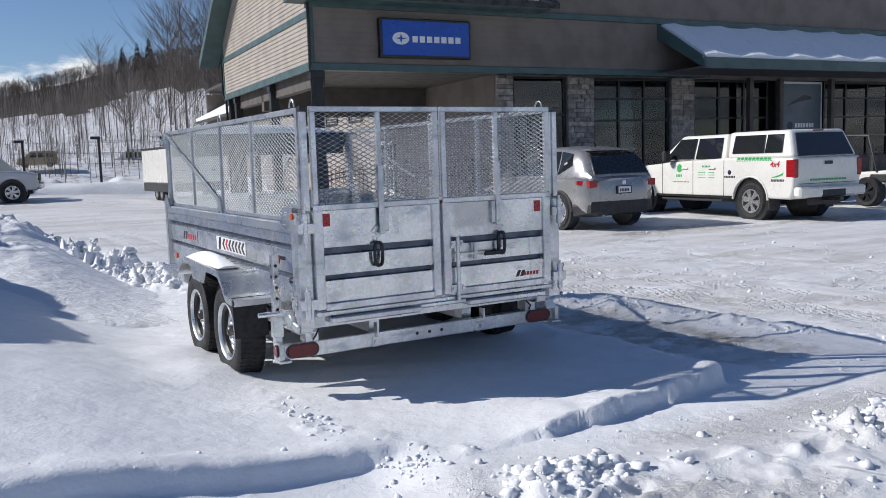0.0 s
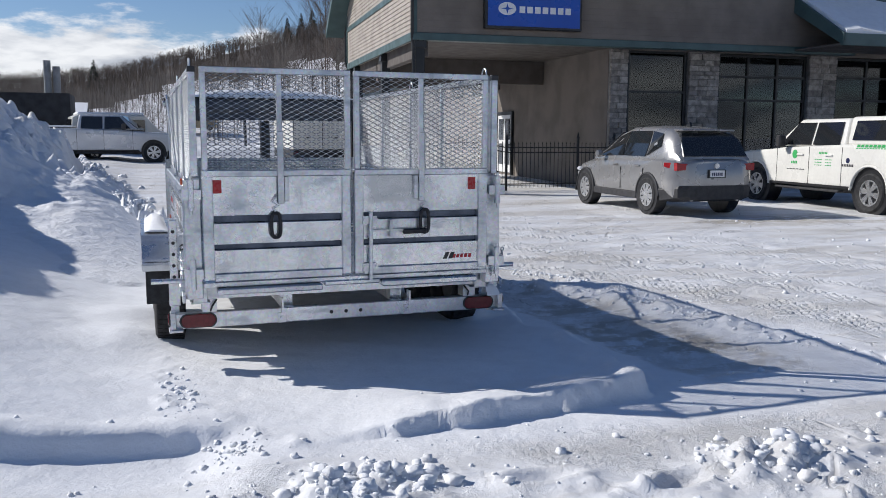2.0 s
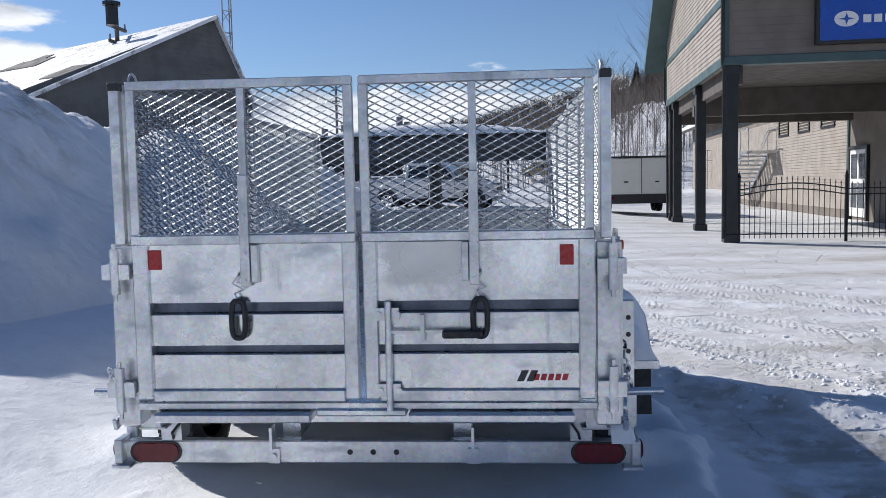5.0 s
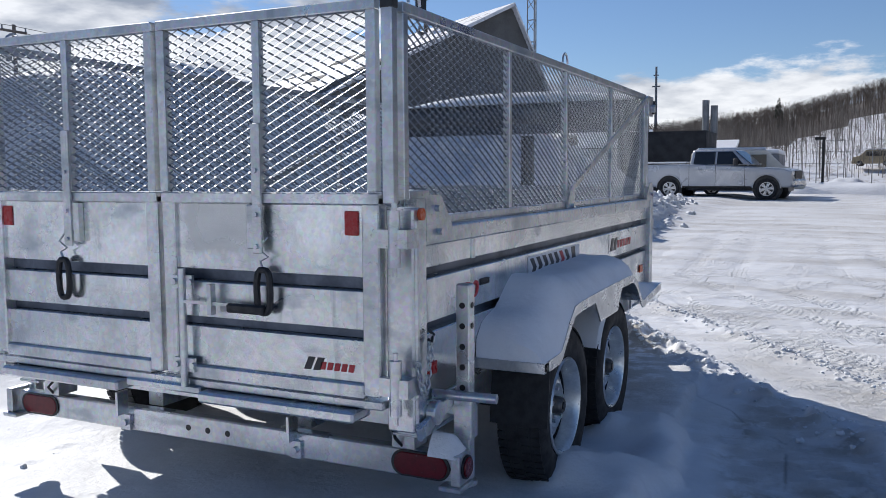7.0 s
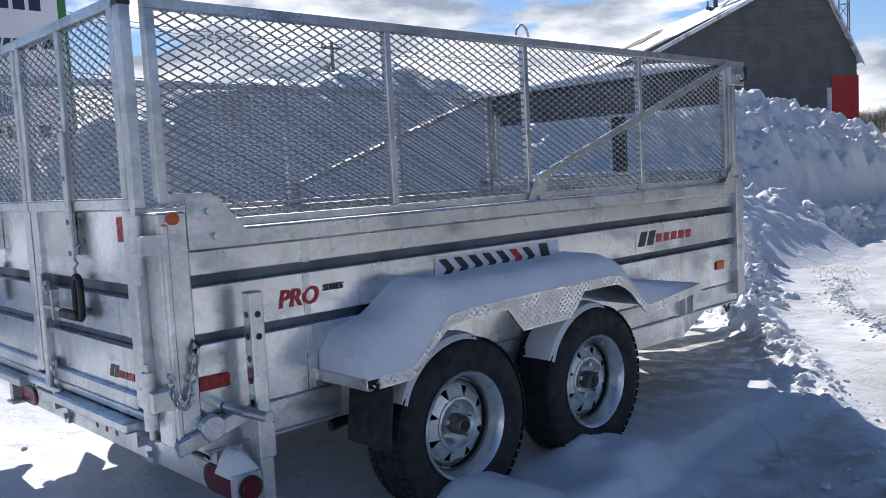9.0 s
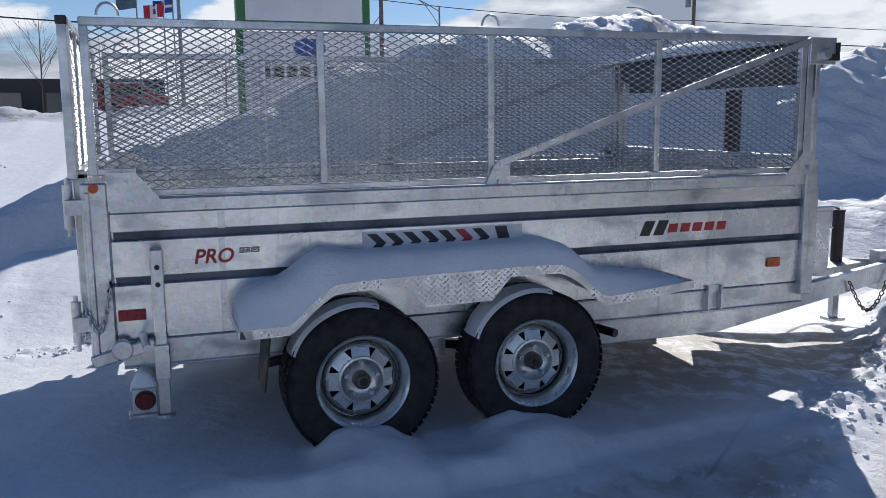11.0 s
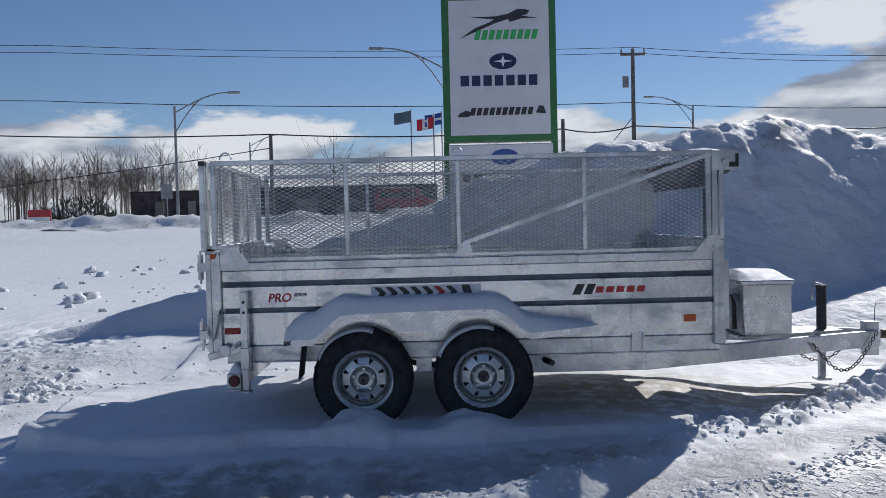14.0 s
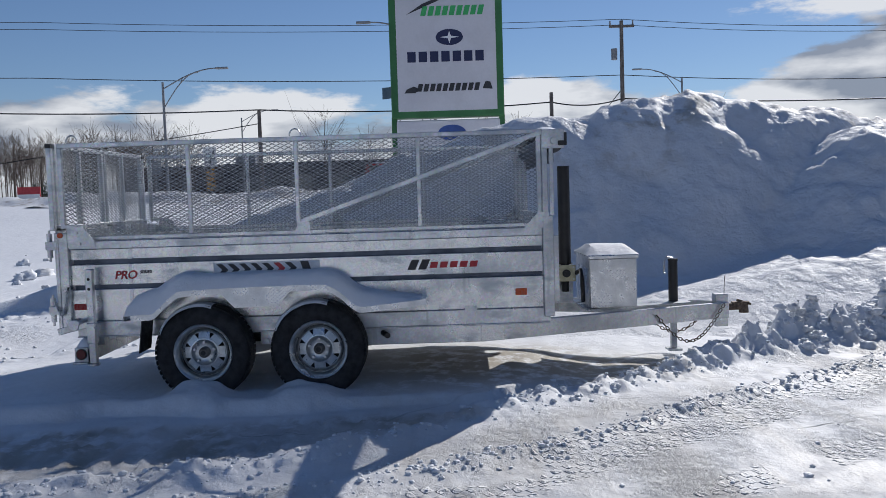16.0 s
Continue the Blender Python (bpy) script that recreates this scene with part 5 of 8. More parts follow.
# ---- snow lying on the trailer ----
def snow_cap(name, rows, label):
    """rows: stations of (y, inner x, outer x, base z, height); a rounded blanket."""
    v, f, k = [], [], 9
    first, last = rows[0], rows[-1]
    rows = [(first[0] - 0.004, *first[1:4], 0.0)] + list(rows) + [(last[0] + 0.004, *last[1:4], 0.0)]
    for y, xi, xo, zb, h in rows:
        for j in range(k):
            t = j / (k - 1)
            e = (1 - abs(2 * t - 1) ** 2.6) if xi < 0.9 else (1 - max(0.0, (t - 0.35) / 0.65) ** 3.6)
            v.append((xi + (xo - xi) * t, y, zb - 0.004 + h * e * (1 + 0.18 * float(fbm(np.array([y * 5.0]), np.array([t * 3.0]), 3, 30)[0]))))
    for i in range(len(rows) - 1):
        for j in range(k - 1):
            f.append((i * k + j, i * k + j + 1, (i + 1) * k + j + 1, (i + 1) * k + j))
    f.append(tuple(range(k))[::-1])
    f.append(tuple(range((len(rows) - 1) * k, len(rows) * k)))
    m = M()
    m.v, m.f = v, f
    return tagged(link(name, m, SNOW_SOFT, smooth=True), label, "snow")


FZ = [(y, z + 0.005) for y, z in FENDER]
rows = []
for y in np.linspace(0.58, 2.70, 46):
    zb = np.interp(y, [p[0] for p in FZ], [p[1] for p in FZ])
    ht = np.interp(y, [0.58, 0.60, 0.64, 0.70, 0.80, 0.95, 1.1, 1.9, 2.05, 2.15, 2.25, 2.5, 2.70], [0.075, 0.11, 0.14, 0.165, 0.18, 0.135, 0.10, 0.098, 0.11, 0.13, 0.125, 0.06, 0.012])
    rows.append((y, 0.985, 1.262, zb, ht))
snow_cap("snow_cover", rows, "smooth blue-white snow blanket on the trailer fender")
rows = []
for y in np.linspace(1.02, 2.02, 24):
    rows.append((y, -1.01 - 0.10, -1.27, 0.815, 0.075 * math.sin(math.pi * (y - 1.0) / 1.04) ** 0.7 + 0.004))
snow_cap("snow_cover", rows, "small leftover snow cap on the trailer fender")
snow_cap("snow_cover", [(y, -0.37, 0.33, 0.893, 0.075 * min(1, (y - 4.05) * 12 + 0.15, (4.49 - y) * 12 + 0.15)) for y in np.linspace(4.055, 4.48, 14)], "white snow cap on the toolbox lid")
snow_cap("snow_cover", [(Y_FRONT + t, -0.96, 0.96, 1.872, 0.085 * math.sin(math.pi * (t + 0.04) / 0.215) ** 0.6 + 0.006) for t in np.linspace(-0.035, 0.17, 12)], "snow lying along the tarp housing")
snow_cap("snow_cover", [(t, 0.99, 1.10, 0.385, 0.07 * math.sin(math.pi * (t - 0.14) / 0.115) + 0.004) for t in np.linspace(0.142, 0.253, 16)], "snow lump on the bumper end")
for hy in (1.105, 1.943):
    arc = M()
    k = 5
    for i in range(17):
        a = radians(26 + i * 4.8)
        for j in range(k):
            t = j / (k - 1)
            r = (0.352, 0.366, 0.371, 0.363, 0.344)[j] - 0.012 * (abs(i - 8) / 8) ** 3
            arc.v.append(((1.01, 1.06, 1.12, 1.172, 1.188)[j], hy - r * math.cos(a), 0.335 + r * math.sin(a)))
    for i in range(16):
        for j in range(k - 1):
            arc.f.append((i * k + j, i * k + j + 1, (i + 1) * k + j + 1, (i + 1) * k + j))
    tagged(link("snow_cover", arc, SNOW_SOFT, smooth=True), "thin snow crust lying on the tyre tread", "snow")


# ---- dealership building ----
def window_glass(name, tint, see=0.35):
    """Clear pane: mostly lets through a tinted view, and mirrors by Fresnel."""
    m = bpy.data.materials.new(name)
    m.use_nodes = True
    n, l = m.node_tree.nodes, m.node_tree.links
    n.clear()
    out, tr, gl, mx, fr = (n.new("ShaderNode" + k) for k in ("OutputMaterial", "BsdfTransparent", "BsdfGlossy", "MixShader", "Fresnel"))
    tr.inputs[0].default_value = (*tint, 1)
    gl.inputs["Roughness"].default_value = 0.015
    fr.inputs[0].default_value = 1.6
    nz = n.new("ShaderNodeTexNoise")
    nz.inputs["Scale"].default_value = 1.3
    bp = n.new("ShaderNodeBump")
    bp.inputs["Strength"].default_value, bp.inputs["Distance"].default_value = 0.05, 0.02
    l.new(nz.outputs[0], bp.inputs["Height"])
    l.new(bp.outputs[0], gl.inputs["Normal"])
    l.new(fr.outputs[0], mx.inputs[0])
    l.new(tr.outputs[0], mx.inputs[1])
    l.new(gl.outputs[0], mx.inputs[2])
    l.new(mx.outputs[0], out.inputs[0])
    return m


SIDING = mat("beige_siding", (0.36, 0.315, 0.27), 0.6, 0, 0.1, 1.5, 30, 0.1)
STUCCO = mat("taupe_stucco", (0.20, 0.172, 0.148), 0.85, 0, 0.12, 1.2, 45, 0.3)
TEAL = mat("teal_trim", (0.055, 0.10, 0.10), 0.45, 0, 0.1, 2, 30, 0.05)
DARK_TRIM = mat("dark_bronze_trim", (0.02, 0.022, 0.024), 0.4, 0.2, 0.15, 3, 40, 0.05)
SOFFIT = mat("brown_soffit", (0.10, 0.085, 0.075), 0.7, 0, 0.1, 3, 40, 0.1)
STONE = mat("ashlar_stone", (0.34, 0.31, 0.28), 0.85, 0, 0.25, 6, 40, 0.6, 0.02, obj_random=0.35)
MORTAR = mat("mortar", (0.25, 0.24, 0.23), 0.9, 0, 0.15, 10, 60, 0.4)
SHINGLE = mat("roof_shingle", (0.06, 0.058, 0.056), 0.85, 0, 0.3, 6, 30, 0.5)
PANE = window_glass("window_pane", (0.34, 0.38, 0.40))
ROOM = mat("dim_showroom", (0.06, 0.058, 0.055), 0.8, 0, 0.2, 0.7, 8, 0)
SIGN_BLUE = mat("sign_blue", (0.008, 0.075, 0.42), 0.3, 0, 0.05, 2, 30, 0.02)
IRON = mat("black_iron", (0.014, 0.014, 0.016), 0.45, 0.3, 0.2, 8, 90, 0.1)
WHITE_PAINT = mat("white_paint", (0.78, 0.78, 0.77), 0.45, 0, 0.06, 3, 40, 0.05)

house = empty("dealership_building", pose(5.5, 16.0, 0, 0, 0, -4.2), "taupe commercial building with teal trim, stone pillars and snowy roof", "building")


def lap(m, axis, fixed, u0, u1, z0, z1, side, pitch=0.115):
    """Clapboard: saw-tooth courses on a plane; side: +1 or -1 along the plane's normal."""
    z = z0
    while z < z1 - 0.01:
        h = min(pitch, z1 - z)
        a, b = fixed + side * 0.022, fixed + side * 0.004
        c = fixed - side * 0.01
        poly = [(c, z), (a, z), (b, z + h), (c, z + h)]
        m.prism(poly, "y", u0, u1) if axis == "x" else m.add(
            [(u, p[0], p[1]) for u in (u0, u1) for p in poly], [(0, 1, 2, 3), (7, 6, 5, 4), (0, 4, 5, 1), (1, 5, 6, 2), (2, 6, 7, 3), (3, 7, 4, 0)])
        z += h
    return m


# porte-cochere: gable-ended upper storey on posts
link("fascia_wall", M().box(0.02, 24, 0, 0.25, 4.12, 5.60), STUCCO, house)
fl = M()
for i in range(9):
    fl.box(0.02, 24, -0.006, 0.0, 4.13 + i * 0.165, 4.13 + i * 0.165 + 0.155)
link("fascia_siding", fl, STUCCO, house, bevel=0.003)
link("fascia_trim", M().box(-0.03, 13.6, -0.05, 0.26, 3.94, 4.13), TEAL, house, bevel=0.01)
link("upper_trim", M().box(-0.05, 24, -0.08, 0.26, 5.55, 5.72), TEAL, house, bevel=0.01)
link("upper_wall", M().box(5.5, 24, 0.05, 0.28, 5.72, 7.2), STUCCO, house)
link("eave", M().box(-0.6, 6.9, -0.75, 0.3, 5.66, 5.86), TEAL, house, bevel=0.01)
link("eave_return", M().add([(6.9, -0.75, 5.66), (6.9, -0.75, 5.86), (6.9, 0.3, 5.66), (6.9, 0.3, 5.86), (7.9, 0.3, 6.5), (7.9, -0.1, 6.5)], [(0, 1, 3, 2), (1, 5, 4, 3), (0, 2, 4, 5), (0, 5, 1), (2, 3, 4)]), TEAL, house)
link("roof", M().add([(-0.6, -0.8, 5.86), (7.2, -0.8, 5.86), (-0.6, 5.3, 9.6), (7.2, 5.3, 9.6), (-0.6, 11.9, 5.45), (7.2, 11.9, 5.45), (-0.6, -0.8, 5.7), (7.2, -0.8, 5.7), (-0.6, 5.3, 9.4), (7.2, 5.3, 9.4), (-0.6, 11.9, 5.3), (7.2, 11.9, 5.3)], [(0, 1, 3, 2), (2, 3, 5, 4), (6, 8, 9, 7), (8, 10, 11, 9), (0, 2, 8, 6), (2, 4, 10, 8), (1, 7, 9, 3), (3, 9, 11, 5), (0, 6, 7, 1), (4, 5, 11, 10)]), SHINGLE, house)
link("rake_trim", M().add([(x, y, z) for x in (-0.66, -0.6) for y, z in ((11.95, 5.22), (11.95, 5.52), (5.3, 9.35), (5.3, 9.66), (-0.85, 5.55), (-0.85, 5.9))], [(0, 1, 3, 2), (2, 3, 5, 4), (6, 8, 9, 7), (8, 10, 11, 9), (1, 7, 9, 3), (3, 9, 11, 5), (0, 2, 8, 6), (2, 4, 10, 8)]), TEAL, house)
link("rake_soffit", M().add([(x, y, z) for x in (-0.6, 0.02) for y, z in ((11.9, 5.25), (5.3, 9.36), (-0.8, 5.66))], [(0, 1, 4, 3), (1, 2, 5, 4)]), TEAL, house)
gs = M()
lap(gs, "x", 0.0, 0.02, 10.7, 4.15, 5.32, -1)
z = 5.48
while z < 9.2:
    a = max(0.02, 0.02 + (z - 5.9) * 1.63)
    b = min(10.7, 11.6 - (z - 5.5) * 1.6)
    lap(gs, "x", 0.0, a, max(b, a + 0.05), z, z + 0.115, -1)
    z += 0.115
link("gable_siding", gs, SIDING, house, "sunlit beige clapboard")
link("gable_wall", M().add([(x, y, z) for x in (0.0, 0.2) for y, z in ((0.0, 4.0), (10.7, 4.0), (10.7, 5.9), (5.3, 9.25), (0.0, 5.75))], [(0, 1, 2, 3, 4), (9, 8, 7, 6, 5), (0, 5, 6, 1), (1, 6, 7, 2), (2, 7, 8, 3), (3, 8, 9, 4), (4, 9, 5, 0)]), SIDING, house)
link("gable_trim", M().box(-0.04, 0.02, -0.03, 10.75, 3.94, 4.16).box(-0.035, 0.02, -0.03, 10.75, 5.31, 5.49).box(-0.04, 0.08, -0.04, 0.02, 4.13, 5.6).box(-0.04, 0.02, 10.62, 10.78, 3.94, 5.9), TEAL, house, bevel=0.008)
link("canopy_soffit", M().box(0.05, 6.0, 0.25, 10.7, 4.02, 4.10), SOFFIT, house)
link("canopy_beam", M().box(0.2, 6.0, 5.9, 6.2, 3.25, 4.02).box(0.2, 0.45, 0.3, 10.7, 3.55, 4.02).box(0.2, 6.0, 10.4, 10.7, 3.3, 4.02), SOFFIT, house, bevel=0.01)
for x, y in ((0.18, 0.2), (0.18, 4.55), (0.18, 9.4), (0.18, 10.4)):
    link("canopy_post", M().box(x - 0.13, x + 0.13, y - 0.13, y + 0.13, -0.2, 4.0).box(x - 0.17, x + 0.17, y - 0.17, y + 0.17, 3.75, 4.0).box(x - 0.17, x + 0.17, y - 0.17, y + 0.17, -0.2, 0.2), DARK_TRIM, house, bevel=0.012)
link("downspout", M().pipe([(-0.06, -0.06, 5.66), (-0.06, -0.06, 4.2), (-0.04, 0.02, 4.0), (0.0, 0.04, 3.85), (0.0, 0.04, 0.1)], 0.045, 8), DARK_TRIM, house, smooth=True)
link("downspout", M().pipe([(-0.06, 10.8, 5.3), (-0.06, 10.8, 4.2), (0.0, 10.6, 3.9), (0.0, 10.55, 0.1)], 0.045, 8), DARK_TRIM, house, smooth=True)
sn = M().add([(-0.55, -0.72, 5.87), (6.6, -0.72, 5.87), (-0.55, 2.2, 7.68), (6.3, 2.2, 7.68), (-0.55, -0.72, 5.98), (6.5, -0.72, 5.98), (-0.55, 2.2, 7.82), (6.2, 2.2, 7.82)], [(4, 5, 7, 6), (0, 1, 5, 4), (1, 3, 7, 5), (0, 4, 6, 2), (2, 6, 7, 3)])
link("roof_snow", sn, SNOW_SOFT, house, "white snow lying on the eave", bevel=0.05, seg=2)

# long west wall in the sun and the shaded part under the canopy
link("west_wall", M().box(6.0, 6.25, 1.0, 46, -0.3, 5.0), STUCCO, house)
ws = M()
lap(ws, "x", 6.0, 10.75, 46, 0.3, 3.95, -1)
link("west_siding", ws, SIDING, house, "sunlit beige clapboard")
link("west_trim", M().box(5.95, 6.0, 10.7, 46, 4.25, 4.45).box(5.94, 6.0, 10.7, 10.85, 0, 4.9), TEAL, house)
link("low_roof", M().add([(x, y, z) for y in (10.75, 46.5) for x, z in ((5.2, 4.75), (5.2, 4.95), (9.5, 7.2), (9.5, 7.0))], [(0, 1, 2, 3), (7, 6, 5, 4), (0, 4, 5, 1), (1, 5, 6, 2), (2, 6, 7, 3), (3, 7, 4, 0)]), SHINGLE, house)
link("roof_snow", M().add([(x, y, z) for y in (10.8, 46.5) for x, z in ((5.15, 4.93), (5.15, 5.15), (9.5, 7.42), (9.5, 7.2))], [(0, 1, 2, 3), (7, 6, 5, 4), (0, 4, 5, 1), (1, 5, 6, 2), (2, 6, 7, 3), (3, 7, 4, 0)]), SNOW_SOFT, house, bevel=0.05)
link("wall_back", M().box(6.0, 26, 46, 46.3, -0.3, 7), STUCCO, house)
link("wall_east", M().box(26, 26.3, 1.0, 46.3, -0.3, 7), STUCCO, house)
link("roof_flat", M().box(6.0, 26.3, 0.3, 46.3, 7.2, 7.4), SHINGLE, house)


def sash(x, y, z, w, h, axis, rows=1, cols=1, frame=0.07, deep=0.1, parent=house):
    """A window with frame, mullions and panes. axis 'y': in a wall facing -y, x runs along it; 'x': in a wall facing -x, y runs along it."""
    win = new("window")
    win.parent = parent
    win.matrix_basis = pose(x, y, z, 0, 0, 0 if axis == "y" else -90)
    m = M()
    m.box(0, frame, -deep / 2, deep / 2, 0, h).box(w - frame, w, -deep / 2, deep / 2, 0, h).box(frame, w - frame, -deep / 2, deep / 2, 0, frame).box(frame, w - frame, -deep / 2, deep / 2, h - frame, h)
    link("window_frame", m, DARK_TRIM, win, bevel=0.006)
    us = [i * w / cols for i in range(cols + 1)]
    vs = rows if isinstance(rows, list) else [i * h / rows for i in range(rows + 1)]
    for u in us[1:-1]:
        link("mullion", M().box(u - 0.035, u + 0.035, -deep / 2, deep / 2, frame, h - frame), DARK_TRIM, win)
    for v in vs[1:-1]:
        link("transom", M().box(frame, w - frame, -deep / 2 - 0.004, deep / 2, v - 0.035, v + 0.035), DARK_TRIM, win)
    for u0, u1 in zip(us, us[1:]):
        for v0, v1 in zip(vs, vs[1:]):
            p = link("pane", M().box(max(u0, frame) - 0.01, min(u1, w - frame) + 0.01, -0.006, 0.006, max(v0, frame) - 0.01, min(v1, h - frame) + 0.01), PANE, win)
            p.visible_shadow = False
    return win


# shopfront: stone pillars and glazing
for x0, x1 in ((6.0, 6.55), (8.55, 9.55), (12.7, 13.7)):
    pil = new("stone_pillar")
    pil.parent = house
    link("pillar_core", M().box(x0 + 0.02, x1 - 0.02, 0.86, 1.3, -0.2, 4.0), MORTAR, pil)
    z, r = -0.1, 0
    rng = random.Random(int(x0 * 10))
    while z < 3.95:
        h = min(rng.choice((0.12, 0.16, 0.2)), 3.98 - z)
        x = x0
        while x < x1 - 0.02:
            w = min(rng.choice((0.22, 0.3, 0.4, 0.5)), x1 - x)
            if x1 - x - w < 0.12:
                w = x1 - x
            dpt = rng.uniform(0.0, 0.03)
            link("stone", M().box(x + 0.006, x + w - 0.006, 0.83 - dpt, 0.9, z + 0.006, z + h - 0.006), STONE, pil, bevel=0.008)
            x += w
        z += h
sash(6.6, 1.0, 0.25, 1.92, 3.72, "y", [0, 2.55, 3.72], 1)
sash(9.58, 1.0, 0.0, 3.1, 3.95, "y", [0, 2.6, 3.3, 3.95], 3)
sash(13.75, 1.0, 0.25, 3.5, 3.7, "y", [0, 2.4, 3.1, 3.7], 3)
sash(17.6, 1.0, 0.25, 2.4, 3.7, "y", 1, 1)
sash(20.1, 1.0, 0.25, 3.6, 3.7, "y", [0, 2.4, 3.1, 3.7], 3)
link("sill_wall", M().box(6.55, 8.55, 0.95, 1.2, -0.2, 0.25).box(13.7, 23.8, 0.95, 1.2, -0.2, 0.25), STUCCO, house)
link("header_wall", M().box(6.0, 26, 0.93, 1.2, 3.97, 7.2), STUCCO, house)
for x in (16.0, 17.45, 20.05):
    link("shop_post", M().box(x - 0.09, x + 0.09, 0.5, 0.68, -0.1, 4.0), SOFFIT, house, bevel=0.01)
bn = new("window_banner")
bn.parent = house
link("banner_sheet", M().box(17.72, 19.88, 0.90, 0.91, 1.95, 3.85), mat("banner_blue_grey", (0.10, 0.14, 0.17), 0.4, 0, 0.1, 2, 20, 0), bn)
link("banner_edge", M().box(17.66, 19.94, 0.89, 0.905, 3.85, 3.93).box(17.66, 17.72, 0.89, 0.905, 1.9, 3.85).box(19.88, 19.94, 0.89, 0.905, 1.9, 3.85).box(17.66, 19.94, 0.89, 0.905, 1.72, 1.9), WHITE_PAINT, bn)
link("banner_figure", M().prism([(18.1, 3.05), (18.6, 3.3), (19.0, 3.45), (19.35, 3.4), (19.4, 3.3), (19.0, 3.25), (18.7, 3.2)], "y", 0.893, 0.899), DECAL_BLACK, bn)
block_word(bn, 7, 18.55, 0.895, 2.35, 1.0, 0.16, DECAL_WHITE, "rear", 0)
link("banner_badge", M().cyl((18.3, 0.897, 2.35), (18.3, 0.891, 2.35), 0.14, 18), DECAL_BLUE, bn)
# showroom behind the glass, its dimness put into near-black surfaces
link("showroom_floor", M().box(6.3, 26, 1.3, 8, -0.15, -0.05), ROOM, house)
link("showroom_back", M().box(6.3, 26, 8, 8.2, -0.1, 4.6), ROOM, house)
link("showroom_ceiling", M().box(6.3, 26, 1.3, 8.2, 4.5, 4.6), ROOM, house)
for x, w, h in ((7.0, 1.2, 1.1), (10.4, 0.9, 1.3), (11.9, 0.5, 1.0), (14.5, 1.5, 1.0), (21, 1.8, 1.2)):
    link("display_stand", M().box(x, x + w, 2.2, 2.9, -0.05, h).box(x + 0.1, x + w - 0.1, 2.3, 2.8, h, h + 0.25), mat("display_grey", (0.3, 0.3, 0.3), 0.5), house, bevel=0.04)
# snow-laden awning over the entrance
aw = new("awning")
aw.parent = house
AX0, AX1 = 11.45, 26
link("awning_roof", M().add([(x, y, z) for x in (AX0, AX1) for y, z in ((0.0, 5.5), (-2.0, 4.28), (-2.0, 4.12), (0.0, 5.3))], [(0, 1, 2, 3), (7, 6, 5, 4), (0, 4, 5, 1), (1, 5, 6, 2), (2, 6, 7, 3), (3, 7, 4, 0)]), TEAL, aw)
link("awning_trim", M().box(AX0 - 0.05, AX1, -2.1, -1.98, 3.98, 4.3).add([(AX0 - 0.06, y, z) for y, z in ((0, 5.56), (-2.1, 4.3), (-2.1, 3.98), (0, 5.1))] + [(AX0, y, z) for y, z in ((0, 5.56), (-2.1, 4.3), (-2.1, 3.98), (0, 5.1))], [(0, 1, 2, 3), (7, 6, 5, 4), (0, 4, 5, 1), (1, 5, 6, 2), (2, 6, 7, 3), (3, 7, 4, 0)]), TEAL, aw)
link("awning_soffit", M().box(AX0, AX1, -2.0, 0, 4.0, 4.05), SOFFIT, aw)
asn = M()
for i in range(31):
    xa, t = AX0 + 0.1 + i * 0.485, 0.10 + 0.05 * math.sin(i * 1.7)
    asn.v += [(xa, y, z) for y, z in ((0.0, 5.5), (-2.0, 4.28), (-2.02, 4.3 + t), (-0.9, 4.98 + t), (0.0, 5.5 + t))]
    if i:
        asn.f += [[5 * i - 5 + k, 5 * i + k, 5 * i + (k + 1) % 5, 5 * i - 5 + (k + 1) % 5] for k in range(5)]
asn.f += [[0, 1, 2, 3, 4], [154, 153, 152, 151, 150]]
link("awning_snow", asn, SNOW_SOFT, aw, "thick white snow on the awning")

# blue wall sign with plain shapes
ws_ = tagged(new("wall_sign"), "blue rectangular illuminated wall sign with white badge", "sign")
ws_.matrix_basis = pose(5.5, 16.0, 0, 0, 0, -4.2)
link("sign_cabinet", M().box(1.86, 4.60, -0.2, -0.01, 4.29, 5.34), BLACK, ws_, bevel=0.02)
link("sign_face", M().box(1.93, 4.53, -0.212, -0.2, 4.36, 5.27), SIGN_BLUE, ws_)
link("badge", M().prism([(2.46 + 0.245 * math.cos(a), 4.80 + 0.165 * math.sin(a)) for a in (math.tau * i / 32 for i in range(32))], "y", -0.222, -0.21), DECAL_WHITE, ws_)
star = [(2.46 + r * 1.35 * math.cos(a), 4.80 + r * math.sin(a)) for a, r in ((math.tau * i / 8, 0.13 if i % 2 == 0 else 0.035) for i in range(8))]
link("badge_star", M().prism(star, "y", -0.226, -0.22), SIGN_BLUE, ws_)
block_word(ws_, 7, 2.80, -0.215, 4.79, 1.52, 0.17, DECAL_WHITE, "rear", 0.0)

